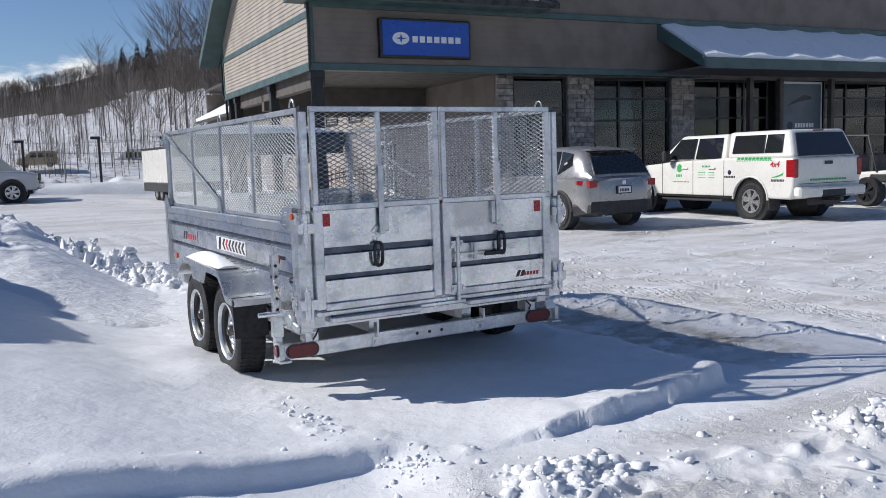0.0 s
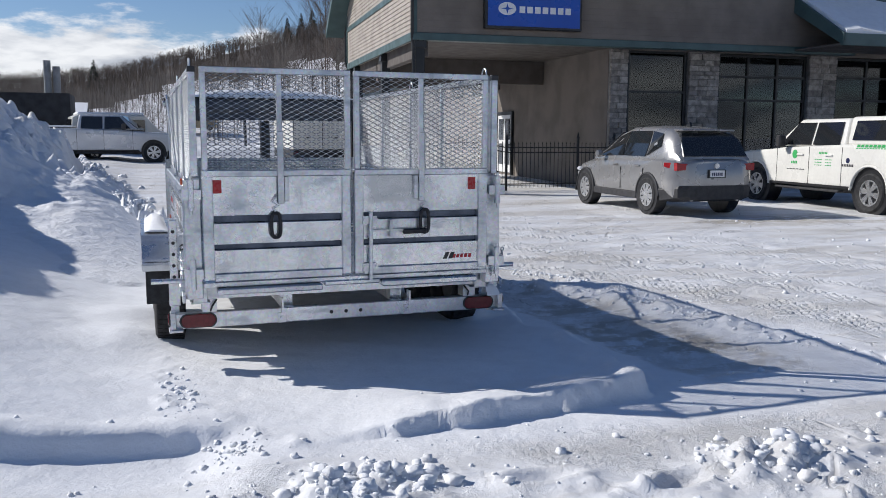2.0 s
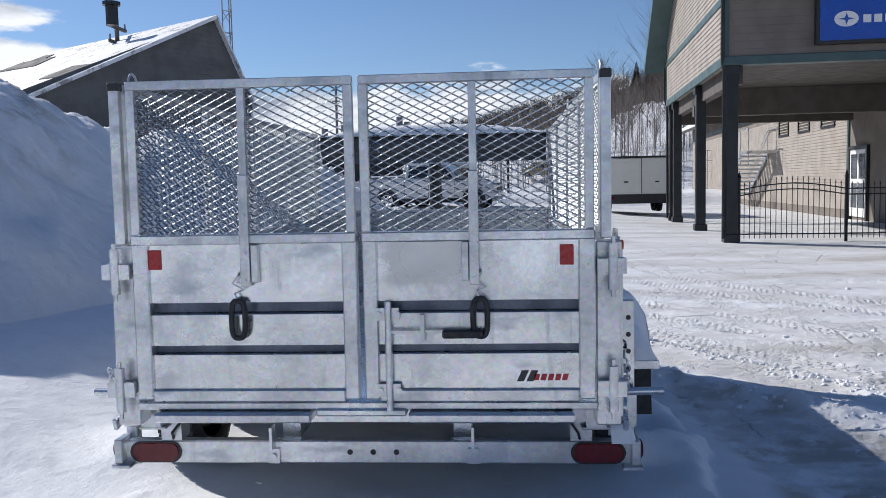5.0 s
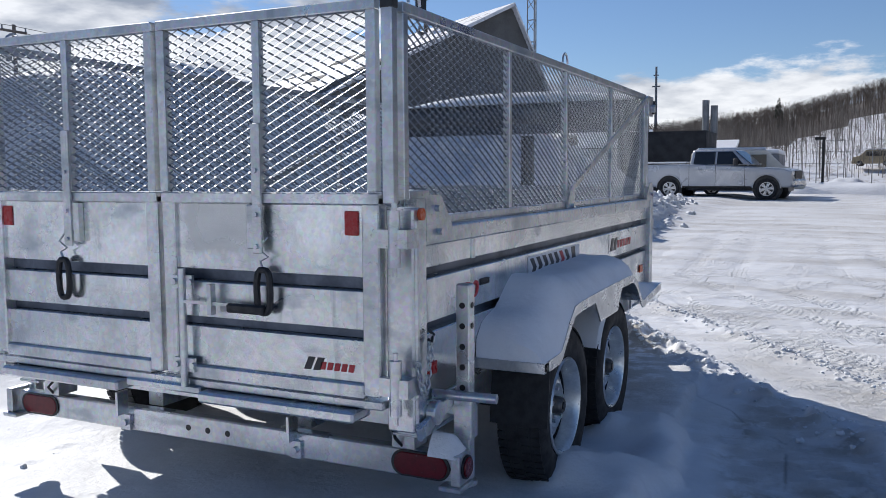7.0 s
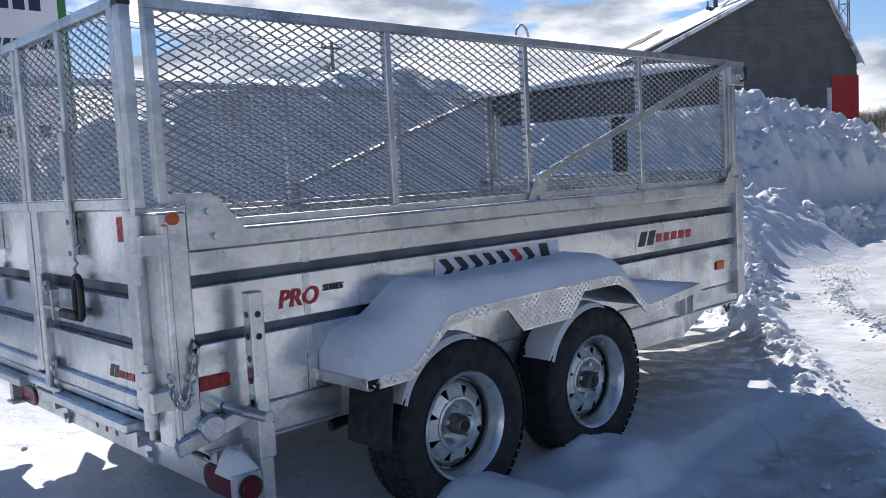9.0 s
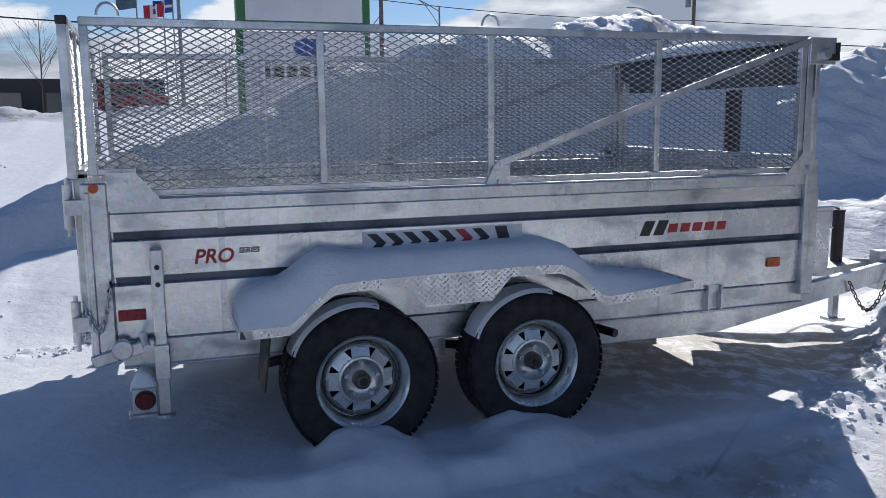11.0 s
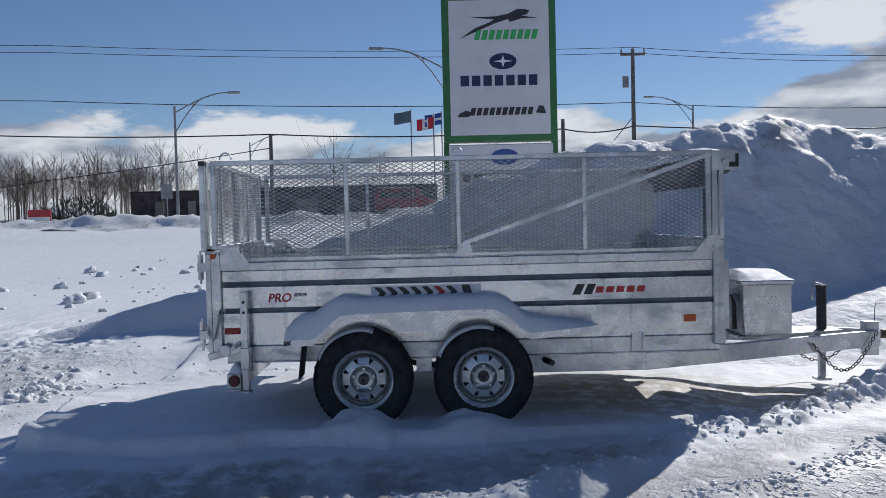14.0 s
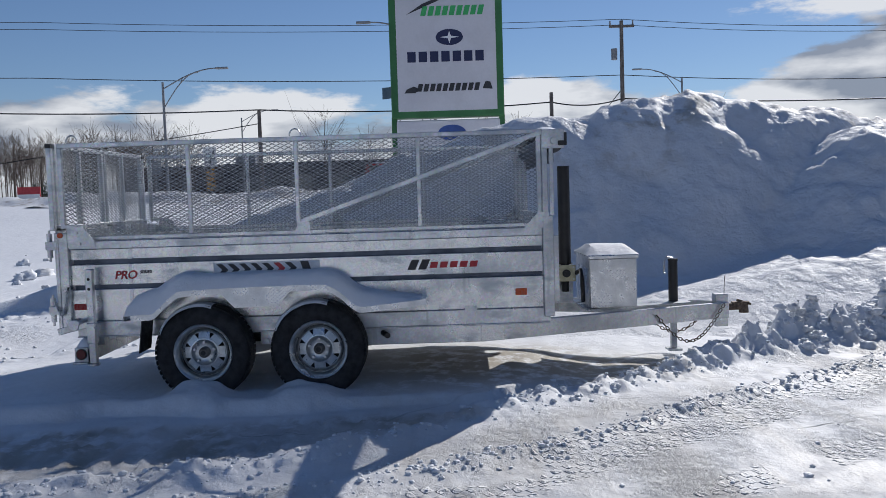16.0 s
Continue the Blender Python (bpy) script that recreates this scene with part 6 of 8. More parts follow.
# details of the west wall
for y in (13.9, 17.05, 20.2):
    sash(5.99, y, 3.2, 1.65, 0.85, "x", 1, 1, 0.09)
dr = new("side_door")
dr.parent = house
link("door_leaf", M().box(5.93, 5.99, 8.9, 10.45, 0.1, 2.3), WHITE_PAINT, dr, bevel=0.01)
for y0, y1 in ((9.02, 9.55), (9.75, 10.3)):
    for z0, z1 in ((0.4, 1.2), (1.35, 2.15)):
        link("door_light", M().box(5.915, 5.93, y0, y1, z0, z1), glass("door_glass", (0.05, 0.06, 0.07)), dr)
link("door_frame", M().box(5.9, 6.0, 8.78, 8.9, 0.0, 2.42).box(5.9, 6.0, 10.45, 10.57, 0.0, 2.42).box(5.9, 6.0, 8.9, 10.45, 2.3, 2.42), DARK_TRIM, dr)
stair = new("outside_stair")
stair.parent = house
for i in range(10):
    link("tread", M().box(4.7, 5.9, 26.0 - i * 0.42, 26.3 - i * 0.42, 0.6 + i * 0.2, 0.65 + i * 0.2), ZINC, stair)
    link("tread_snow", M().box(4.72, 5.88, 26.02 - i * 0.42, 26.28 - i * 0.42, 0.65 + i * 0.2, 0.70 + i * 0.2), SNOW_SOFT, stair)
link("landing", M().box(4.6, 5.95, 20.2, 22.0, 2.55, 2.65), ZINC, stair)
for x in (4.68, 5.9):
    link("handrail", M().pipe([(x, 26.3, 1.6), (x, 22.0, 3.65), (x, 20.2, 3.65)], 0.03, 6), ZINC, stair)
    link("stringer", M().bar((x, 26.3, 0.55), (x, 22.0, 2.55), 0.05, 0.22), ZINC, stair)
    for y, z in ((26.2, 0.6), (24.0, 1.6), (22.0, 2.6), (20.3, 2.6)):
        link("baluster", M().cyl((x, y, z - 0.6), (x, y, z + 1.05), 0.022, 6), ZINC, stair)

# iron fence between canopy post and shop wall
fence = empty("iron_fence", pose(5.5, 16.0, 0, 0, 0, -4.2), "black wrought-iron picket fence with spear tips", "fence")


def picket(x, y, z0, z1):
    link("picket", M().cyl((x, y, z0), (x, y, z1), 0.009, 5).cyl((x, y, z1), (x, y, z1 + 0.07), 0.016, 5, 0.001), IRON, fence)


for x in (0.38, 2.68, 4.80, 5.9):
    link("post", M().box(x - 0.03, x + 0.03, 0.27, 0.33, 0.0, 1.45).cyl((x, 0.3, 1.45), (x, 0.3, 1.62), 0.05, 8, 0.002), IRON, fence)
for x0, x1, arch in ((0.38, 2.68, 0.14), (2.68, 4.80, 0), (4.80, 5.9, 0)):
    n = int((x1 - x0) / 0.115)
    for z in (0.18, 1.05, 1.18):
        if arch and z > 1:
            link("rail", M().pipe([(x0 + (x1 - x0) * i / 10, 0.3, z + arch * math.sin(math.pi * i / 10)) for i in range(11)], 0.014, 5), IRON, fence)
        else:
            link("rail", M().box(x0, x1, 0.288, 0.312, z - 0.014, z + 0.014), IRON, fence)
    for i in range(1, n):
        x = x0 + (x1 - x0) * i / n
        picket(x, 0.3, 0.08, 1.28 + arch * math.sin(math.pi * i / n))
link("post", M().box(5.6, 5.9, 0.1, 0.4, 0, 0.42), MORTAR, fence, bevel=0.02)


# ---- vehicles ----
def arch_profile(length, zb, deck, wheels, r):
    """Side outline of a lower body, with round wheel openings. deck: top outline from tail to nose."""
    pts = [(0.06, zb + 0.12), (0.10, zb)]
    for wy in wheels:
        pts += [(wy - r * 1.0, zb)]
        pts += [(wy - r * math.cos(a), max(zb, r * 0.86 + r * math.sin(a) - 0.0)) for a in (math.pi * i / 12 for i in range(1, 12))]
        pts += [(wy + r * 1.0, zb)]
    pts += [(length - 0.15, zb), (length - 0.04, zb + 0.15)]
    return pts + deck[::-1]


def wheel_set(parent, ys, half, r, width, rimmat, spokes=5):
    for wy in ys:
        for s in (-1, 1):
            w = new("wheel")
            w.parent = parent
            c = (s * (half - width / 2), wy, r)
            link("tyre", M().lathe([(r * 0.62, -width / 2 + 0.02), (r * 0.9, -width / 2), (r * 0.985, -width / 2 + 0.03), (r, 0), (r * 0.985, width / 2 - 0.03), (r * 0.9, width / 2), (r * 0.62, width / 2 - 0.02)], c, "x", 36), RUBBER, w, smooth=True)
            link("rim_well", M().cyl((c[0] + s * (width / 2 - 0.06), wy, r), (c[0] + s * (width / 2 - 0.05), wy, r), r * 0.6, 28), BLACK, w)
            link("rim", M().lathe([(r * 0.66, s * (width / 2 - 0.012)), (r * 0.60, s * (width / 2 - 0.012)), (r * 0.57, s * (width / 2 - 0.05))], c, "x", 36), rimmat, w, smooth=True)
            m = M()
            for i in range(spokes):
                a = math.tau * i / spokes + 0.2
                for da in (-0.16, 0.16):
                    p = (c[0] + s * (width / 2 - 0.022), wy + 0.05 * math.cos(a), r + 0.05 * math.sin(a))
                    q = (c[0] + s * (width / 2 - 0.03), wy + r * 0.6 * math.cos(a + da), r + r * 0.6 * math.sin(a + da))
                    m.bar(p, q, 0.05 * r / 0.36, 0.03, (1, 0, 0))
            m.cyl((c[0] + s * (width / 2 - 0.05), wy, r), (c[0] + s * (width / 2 - 0.005), wy, r), 0.07, 14)
            link("spokes", m, rimmat, w)


def cabin(parent, material, low, high, wl, wh, zl, zh, bevel=0.06):
    """Tapered glasshouse: low and high are (tail, nose) along y."""
    v = [(s * wl, y, zl) for y in low for s in (-1, 1)] + [(s * wh, y, zh) for y in high for s in (-1, 1)]
    link("cabin", M().add(v, [(0, 1, 3, 2), (4, 6, 7, 5), (0, 4, 5, 1), (2, 3, 7, 6), (0, 2, 6, 4), (1, 5, 7, 3)]), material, parent, bevel=bevel, smooth=True, seg=3)

    def side(s, y, t):
        """A point on the cabin's side: y along, t from sill to roof."""
        return Vector((s * (wl + (wh - wl) * t), y, zl + (zh - zl) * t))

    def end(k, u, t):
        y = low[k] + (high[k] - low[k]) * t
        w = wl + (wh - wl) * t
        return Vector((u * w, y, zl + (zh - zl) * t))
    return side, end


def pane_on(parent, name, pts, off, material):
    """A thin plate over four or more points, moved out by off."""
    off = Vector(off)
    n = len(pts)
    v = [p + off for p in pts] + [p - off * 0.3 for p in pts]
    link(name, M().add(v, [tuple(range(n)), tuple(range(2 * n - 1, n - 1, -1))] + [(i, n + i, n + (i + 1) % n, (i + 1) % n) for i in range(n)]), material, parent)


CAR_GLASS = glass("car_glass", (0.018, 0.02, 0.023), 0.04)
SILVER = mat("silver_paint", (0.36, 0.355, 0.35), 0.28, 0.6, 0.06, 1.5, 20, 0)
TRUCK_WHITE = mat("white_truck_paint", (0.74, 0.73, 0.68), 0.25, 0, 0.05, 1.5, 20, 0)
RAM_PAINT = mat("pale_silver_paint", (0.55, 0.56, 0.58), 0.3, 0.3, 0.06, 1.5, 20, 0)
RED_PAINT = mat("dark_red_paint", (0.22, 0.03, 0.025), 0.3, 0, 0.08, 2, 20, 0)
ALLOY = mat("alloy_wheel", (0.6, 0.6, 0.6), 0.3, 0.8, 0.1, 8, 40, 0)
PLASTIC = mat("dark_plastic", (0.03, 0.03, 0.033), 0.6, 0, 0.15, 10, 60, 0.1)
CAR_RED = mat("car_lamp_red", (0.34, 0.012, 0.016), 0.15, 0, 0.15, 20, 100, 0.05)
HEADLIGHT = mat("headlight", (0.6, 0.62, 0.65), 0.12, 0.3, 0.1, 8, 30, 0)


def loft(stations, close_ends=True):
    """A symmetric skin through stations (y, [(half width, z), ...] from the sill up to the middle of the top)."""
    m, k = M(), len(stations[0][1])
    n = 2 * k
    for y, half in stations:
        m.v += [(x, y, z) for x, z in half] + [(-x, y, z) for x, z in half[::-1]]
    for i in range(len(stations) - 1):
        for j in range(n):
            a, b = i * n + j, i * n + (j + 1) % n
            m.f.append([a, b, b + n, a + n])
    m.f += [list(range(n))[::-1], [(len(stations) - 1) * n + j for j in range(n)]]
    return m


def suv():
    e = empty("parked_suv", pose(8.93, 8.02, 0.03, 0, 0, -3.0), "silver compact crossover with dark lower cladding, parked on snow", "car")

    def sec(b, w, ws, zs, wt, zt):
        return [(0.6 * w, b), (0.93 * w, b + 0.05), (0.985 * w, b + 0.2), (w, 0.66), (ws + 0.01, zs - 0.12), (ws, zs), (wt, zt), (wt * 0.5, zt + 0.02)]
    st = [(0.0, sec(0.42, 0.60, 0.60, 0.93, 0.5, 0.99)), (0.05, sec(0.34, 0.76, 0.74, 0.97, 0.62, 1.04)), (0.16, sec(0.28, 0.87, 0.85, 0.99, 0.74, 1.07)), (0.5, sec(0.25, 0.915, 0.90, 1.00, 0.82, 1.08)),
          (1.2, sec(0.22, 0.92, 0.90, 1.00, 0.84, 1.07)), (2.2, sec(0.22, 0.92, 0.895, 0.98, 0.84, 1.05)), (3.0, sec(0.22, 0.92, 0.885, 0.95, 0.80, 1.03)), (3.5, sec(0.23, 0.91, 0.87, 0.92, 0.72, 0.99)), (4.0, sec(0.25, 0.87, 0.82, 0.84, 0.62, 0.92)), (4.32, sec(0.27, 0.78, 0.72, 0.74, 0.5, 0.80)), (4.5, sec(0.32, 0.56, 0.52, 0.62, 0.36, 0.66))]
    link("body", loft(st), SILVER, e, smooth=True)

    def top(w0, wm, wr, zr):
        return [(w0, 0.98), (w0, 1.02), (wm, (1.03 + zr) / 2), (wr, zr - 0.04), (wr - 0.07, zr), (wr * 0.5, zr + 0.02)]
    gl = [(0.06, top(0.76, 0.75, 0.70, 1.06)), (0.24, top(0.82, 0.76, 0.66, 1.34)), (0.42, top(0.84, 0.77, 0.65, 1.52)), (0.62, top(0.86, 0.78, 0.66, 1.61)), (1.3, top(0.87, 0.79, 0.67, 1.665)), (2.0, top(0.87, 0.79, 0.66, 1.65)), (2.5, top(0.87, 0.78, 0.64, 1.54)), (2.95, top(0.86, 0.79, 0.68, 1.28)), (3.35, top(0.84, 0.80, 0.74, 1.04))]
    link("cabin", loft(gl), SILVER, e, smooth=True)
    for s in (-1, 1):
        def at(y, t):
            zr = float(np.interp(y, [g[0] for g in gl], [g[1][3][1] for g in gl]))
            wr = float(np.interp(y, [g[0] for g in gl], [g[1][3][0] for g in gl]))
            wm = float(np.interp(y, [g[0] for g in gl], [g[1][2][0] for g in gl]))
            z = 1.05 + (zr - 1.05) * t
            w = 0.865 + (wm - 0.865) * min(t * 2, 1) if t < 0.5 else wm + (wr - wm) * (t - 0.5) * 2
            return Vector((s * (w + 0.004), y, z))
        for outline in ([(2.03, 0.06), (2.03, 0.5), (2.03, 0.94), (2.46, 0.92), (2.76, 0.55), (3.06, 0.08)], [(1.14, 0.06), (1.10, 0.5), (1.16, 0.94), (1.99, 0.94), (1.99, 0.5), (1.99, 0.06)], [(0.64, 0.46), (0.74, 0.90), (1.11, 0.94), (1.04, 0.5), (1.08, 0.10)]):
            pane_on(e, "side_window", [at(y, t) for y, t in outline], (s * 0.012, 0, 0.004), CAR_GLASS)
        link("mirror", M().box(s * 0.92, s * 1.08, 2.78, 2.9, 1.03, 1.18), SILVER, e, bevel=0.04)
        for y in (1.25, 2.15):
            link("door_handle", M().box(s * 0.905, s * 0.935, y, y + 0.2, 0.88, 0.915), SILVER, e, bevel=0.01)
        for y in (1.12, 2.02):
            link("door_seam", M().box(s * 0.912, s * 0.922, y, y + 0.012, 0.40, 0.85), BLACK, e)
        lamp = M()
        lamp.prism([(s * 0.40, 0.90), (s * 0.66, 0.85), (s * 0.835, 0.84), (s * 0.84, 0.98), (s * 0.42, 0.96)], "y", 0.015, 0.12)
        lamp.add([(s * x, y, z) for x, y, z in ((0.80, 0.08, 0.85), (0.925, 0.34, 0.91), (0.922, 0.34, 0.985), (0.80, 0.08, 0.985), (0.7, 0.1, 0.85), (0.7, 0.34, 0.91), (0.7, 0.34, 0.985), (0.7, 0.1, 0.985))], [(0, 1, 2, 3), (4, 7, 6, 5), (0, 4, 5, 1), (3, 2, 6, 7), (1, 5, 6, 2), (0, 3, 7, 4)])
        link("tail_lamp", lamp, CAR_RED, e, "red wraparound tail lamp")
        link("headlight", M().box(s * 0.55, s * 0.82, 4.12, 4.3, 0.68, 0.78), HEADLIGHT, e, bevel=0.03)
        link("exhaust", M().cyl((s * 0.5, 0.02, 0.30), (s * 0.5, 0.15, 0.30), 0.035, 12), ALLOY, e)
        link("rear_reflector", M().box(s * 0.5, s * 0.72, 0.03, 0.06, 0.50, 0.54), RED_LENS, e)
        for wy in (0.93, 3.63):
            # black disc stands for the shaded hollow of the wheel arch
            link("arch_shade", M().cyl((s * 0.7, wy, 0.36), (s * 0.925, wy, 0.36), 0.405, 28), BLACK, e)
            link("arch_lip", M().pipe([(s * 0.915, wy - 0.415 * math.cos(a), 0.345 + 0.415 * math.sin(a)) for a in (math.pi * i / 14 for i in range(15))], 0.028, 6), PLASTIC, e)
        link("sill_cladding", M().box(s * 0.86, s * 0.93, 1.33, 3.22, 0.24, 0.38), PLASTIC, e, bevel=0.02)
    link("rear_cladding", loft([(-0.01, [(0.5, 0.30), (0.6, 0.36), (0.62, 0.5), (0.58, 0.56)]), (0.05, [(0.6, 0.27), (0.78, 0.34), (0.79, 0.5), (0.76, 0.56)]), (0.5, [(0.6, 0.22), (0.9, 0.26), (0.93, 0.46), (0.92, 0.5)])]), PLASTIC, e)
    pane_on(e, "rear_window", [Vector(p) for p in ((-0.68, 0.07, 1.10), (0.68, 0.07, 1.10), (0.62, 0.27, 1.40), (0.55, 0.40, 1.52), (-0.55, 0.40, 1.52), (-0.62, 0.27, 1.40))], (0, -0.03, 0.014), CAR_GLASS)
    pane_on(e, "windscreen", [Vector(p) for p in ((-0.72, 3.30, 1.08), (0.72, 3.30, 1.08), (0.56, 2.56, 1.54), (-0.56, 2.56, 1.54))], (0, 0.03, 0.025), CAR_GLASS)
    link("roof_spoiler", M().box(-0.58, 0.58, 0.30, 0.66, 1.575, 1.61), SILVER, e, bevel=0.015)
    link("antenna_fin", M().prism([(0.9, 1.66), (1.12, 1.66), (0.94, 1.75)], "x", -0.02, 0.02), DARK_TRIM, e)
    link("plate_frame", M().box(-0.19, 0.19, -0.03, 0.05, 0.70, 0.86), BLACK, e, bevel=0.005)
    link("number_plate", M().box(-0.155, 0.155, -0.036, -0.03, 0.72, 0.845), DECAL_WHITE, e)
    block_word(e, 6, -0.12, -0.038, 0.775, 0.24, 0.06, DECAL_BLUE, "rear", 0)
    link("badge", M().cyl((0, -0.02, 0.93), (0, 0.03, 0.93), 0.05, 16), ALLOY, e)
    wheel_set(e, (0.93, 3.63), 0.945, 0.345, 0.22, ALLOY, 8)


def pickup(name, m, paint, label, topper, half=1.0, decals=False):
    e = empty(name, m, label, "pickup truck")
    L, zb = 5.9, 0.46
    wys = (1.22, 4.92)
    deck = [(0.02, 0.70), (0.0, 1.0), (0.02, 1.34), (1.95, 1.36), (3.9, 1.28), (4.3, 1.24), (5.5, 1.16), (5.78, 1.05), (5.85, 0.75)]
    link("body", M().prism(arch_profile(L, zb, deck, wys, 0.50), "x", -half, half), paint, e, bevel=0.07, smooth=True, seg=3)
    side, end = cabin(e, paint, (1.98, 4.35), (2.08, 3.62), half - 0.05, half - 0.22, 1.30, 1.90, 0.09)
    for s in (-1, 1):
        o = (s * 0.022, 0, 0.006)
        for y in ((3.06, 3.06, 4.05, 3.62), (2.16, 2.2, 2.98, 2.98)):
            pane_on(e, "side_window", [side(s, y[0], 0.06), side(s, y[1], 0.86), side(s, y[3], 0.86), side(s, y[2], 0.06)], o, CAR_GLASS)
        link("mirror", M().box(s * (half + 0.05), s * (half + 0.24), 3.75, 3.9, 1.28, 1.55).box(s * (half - 0.05), s * (half + 0.1), 3.8, 3.86, 1.32, 1.38), PLASTIC, e, bevel=0.03)
        for y in (2.28, 3.2):
            link("door_handle", M().box(s * (half - 0.002), s * (half + 0.03), y, y + 0.22, 1.10, 1.145), paint, e, bevel=0.01)
        for y in (2.0, 3.02, 4.12):
            link("door_seam", M().box(s * (half - 0.001), s * (half + 0.003), y, y + 0.014, 0.5, 1.3), BLACK, e)
        link("running_board", M().box(s * (half - 0.12), s * (half + 0.06), 2.0, 4.1, 0.36, 0.41), PLASTIC, e, bevel=0.02)
        link("tail_lamp", M().box(s * (half - 0.13), s * (half + 0.008), -0.012, 0.22, 0.92, 1.30), CAR_RED, e, "tall red tail lamp", bevel=0.02)
        link("headlight", M().box(s * 0.62, s * (half - 0.03), 5.55, 5.84, 0.88, 1.08), HEADLIGHT, e, bevel=0.03)
        link("sill_trim", M().box(s * (half - 0.01), s * (half + 0.006), 1.75, 4.35, 0.45, 0.50), BLACK, e)
        for wy in wys:
            link("arch_lip", M().pipe([(s * (half - 0.005), wy - 0.51 * math.cos(a), 0.43 + 0.51 * math.sin(a)) for a in (math.pi * i / 12 for i in range(13))], 0.025, 6), paint, e)
        for wy in wys:
            # black cylinder fills the arch, its colour standing for the shade inside
            link("arch_shade", M().cyl((s * 0.6, wy, 0.43), (s * (half - 0.06), wy, 0.43), 0.51, 26), BLACK, e)
        link("mud_guard", M().box(s * (half - 0.3), s * (half - 0.02), 0.68, 0.70, 0.2, 0.6), PLASTIC, e)
    pane_on(e, "windscreen", [end(1, -0.92, 0.05), end(1, 0.92, 0.05), end(1, 0.9, 0.9), end(1, -0.9, 0.9)], (0, 0.02, 0.012), CAR_GLASS)
    link("rear_bumper", M().box(-half + 0.02, half - 0.02, -0.16, 0.06, 0.50, 0.72), ALLOY if not decals else paint, e, bevel=0.04)
    link("bumper_step", M().box(-0.35, 0.35, -0.17, 0.0, 0.50, 0.66), PLASTIC, e, bevel=0.02)
    link("hitch_bar", M().box(-0.05, 0.05, -0.35, 0.1, 0.42, 0.5), BLACK, e)
    link("front_bumper", M().box(-half + 0.02, half - 0.02, 5.78, 5.96, 0.5, 0.76), ALLOY, e, bevel=0.05)
    link("grille", M().box(-0.62, 0.62, 5.8, 5.87, 0.78, 1.08), PLASTIC, e, bevel=0.02)
    link("chassis", M().box(-0.5, 0.5, 0.1, 5.6, 0.32, 0.5).box(-0.85, 0.85, 1.15, 1.3, 0.3, 0.42), BLACK, e)
    link("tailgate_seam", M().box(-half + 0.15, half - 0.15, -0.004, 0.0, 0.78, 0.79), BLACK, e)
    link("tailgate_handle", M().box(-0.12, 0.12, -0.014, 0.0, 1.18, 1.25), BLACK, e, bevel=0.008)
    if topper:
        s2, e2 = cabin(e, paint, (0.06, 1.96), (0.30, 2.04), half - 0.04, half - 0.20, 1.34, 1.93, 0.09)
        for s in (-1, 1):
            for y0, y1 in ((0.38, 0.85), (0.88, 1.80)):
                pane_on(e, "topper_window", [s2(s, y0, 0.18), s2(s, y0 + 0.04, 0.84), s2(s, y1, 0.84), s2(s, y1, 0.18)], (s * 0.022, 0, 0.006), CAR_GLASS)
        pane_on(e, "topper_hatch", [e2(0, -0.86, 0.05), e2(0, 0.86, 0.05), e2(0, 0.84, 0.86), e2(0, -0.84, 0.86)], (0, -0.025, 0.01), CAR_GLASS)
        link("brake_light", M().box(-0.15, 0.15, 0.27, 0.3, 1.89, 1.92), RED_LENS, e)
    else:
        link("bed_cover", M().box(-half + 0.12, half - 0.12, 0.1, 1.9, 1.345, 1.375), BLACK, e)
        link("bed_snow", M().box(-half + 0.15, half - 0.15, 0.15, 1.85, 1.37, 1.46), SNOW_SOFT, e, bevel=0.04)
        link("rear_cab_window", M().box(-0.6, 0.6, 2.0, 2.03, 1.42, 1.78), CAR_GLASS, e)
    if decals:
        x = -half - 0.002
        lettering(e, "4x4", x - 0.002, 0.52, 1.20, 0.17, DECAL_RED, (90, 0, -90))
        block_word(e, 9, x, 1.60, 1.335, 1.0, 0.055, DECAL_GREEN, "left", 0.4)
        block_word(e, 14, x, 1.62, 1.285, 1.05, 0.02, DECAL_GREEN, "left", 0)
        block_word(e, 9, x, 0.62, 0.86, 0.36, 0.05, DECAL_BLACK, "left", 0.2)
        link("leaping_mark", M().prism([(0.62, 0.92), (0.40, 0.98), (0.27, 1.03), (0.3, 0.97), (0.45, 0.93)], "x", x - 0.002, x), DECAL_GREEN, e)
        link("badge", M().cyl((x, 1.83, 1.03), (x - 0.003, 1.83, 1.03), 0.055, 14), DECAL_BLUE, e)
        block_word(e, 7, x, 1.99, 0.93, 0.34, 0.05, DECAL_BLACK, "left", 0)
        block_word(e, 6, x, 2.72, 1.17, 0.28, 0.045, DECAL_GREEN, "left", 0)
        for i in range(3):
            block_word(e, 4, x, 2.84, 1.03 - i * 0.06, 0.24, 0.018, DECAL_GREEN, "left", 0)
            block_word(e, 4, x, 2.50, 1.03 - i * 0.06, 0.2, 0.018, DECAL_GREEN, "left", 0)
        link("emblem", M().prism([(3.5 + 0.09 * math.cos(a), 1.13 + 0.1 * math.sin(a)) for a in (math.tau * i / 12 for i in range(12))], "x", x - 0.002, x), DECAL_GREEN, e)
        block_word(e, 4, x, 3.62, 0.95, 0.22, 0.06, DECAL_GREEN, "left", 0)
        block_word(e, 12, x, 3.75, 0.80, 0.6, 0.02, DECAL_BLACK, "left", 0)
        block_word(e, 14, -0.55, -0.006, 0.86, 1.1, 0.04, DECAL_GREEN, "rear", 0)
    wheel_set(e, wys, half - 0.02, 0.40, 0.27, ALLOY, 6)
    return e


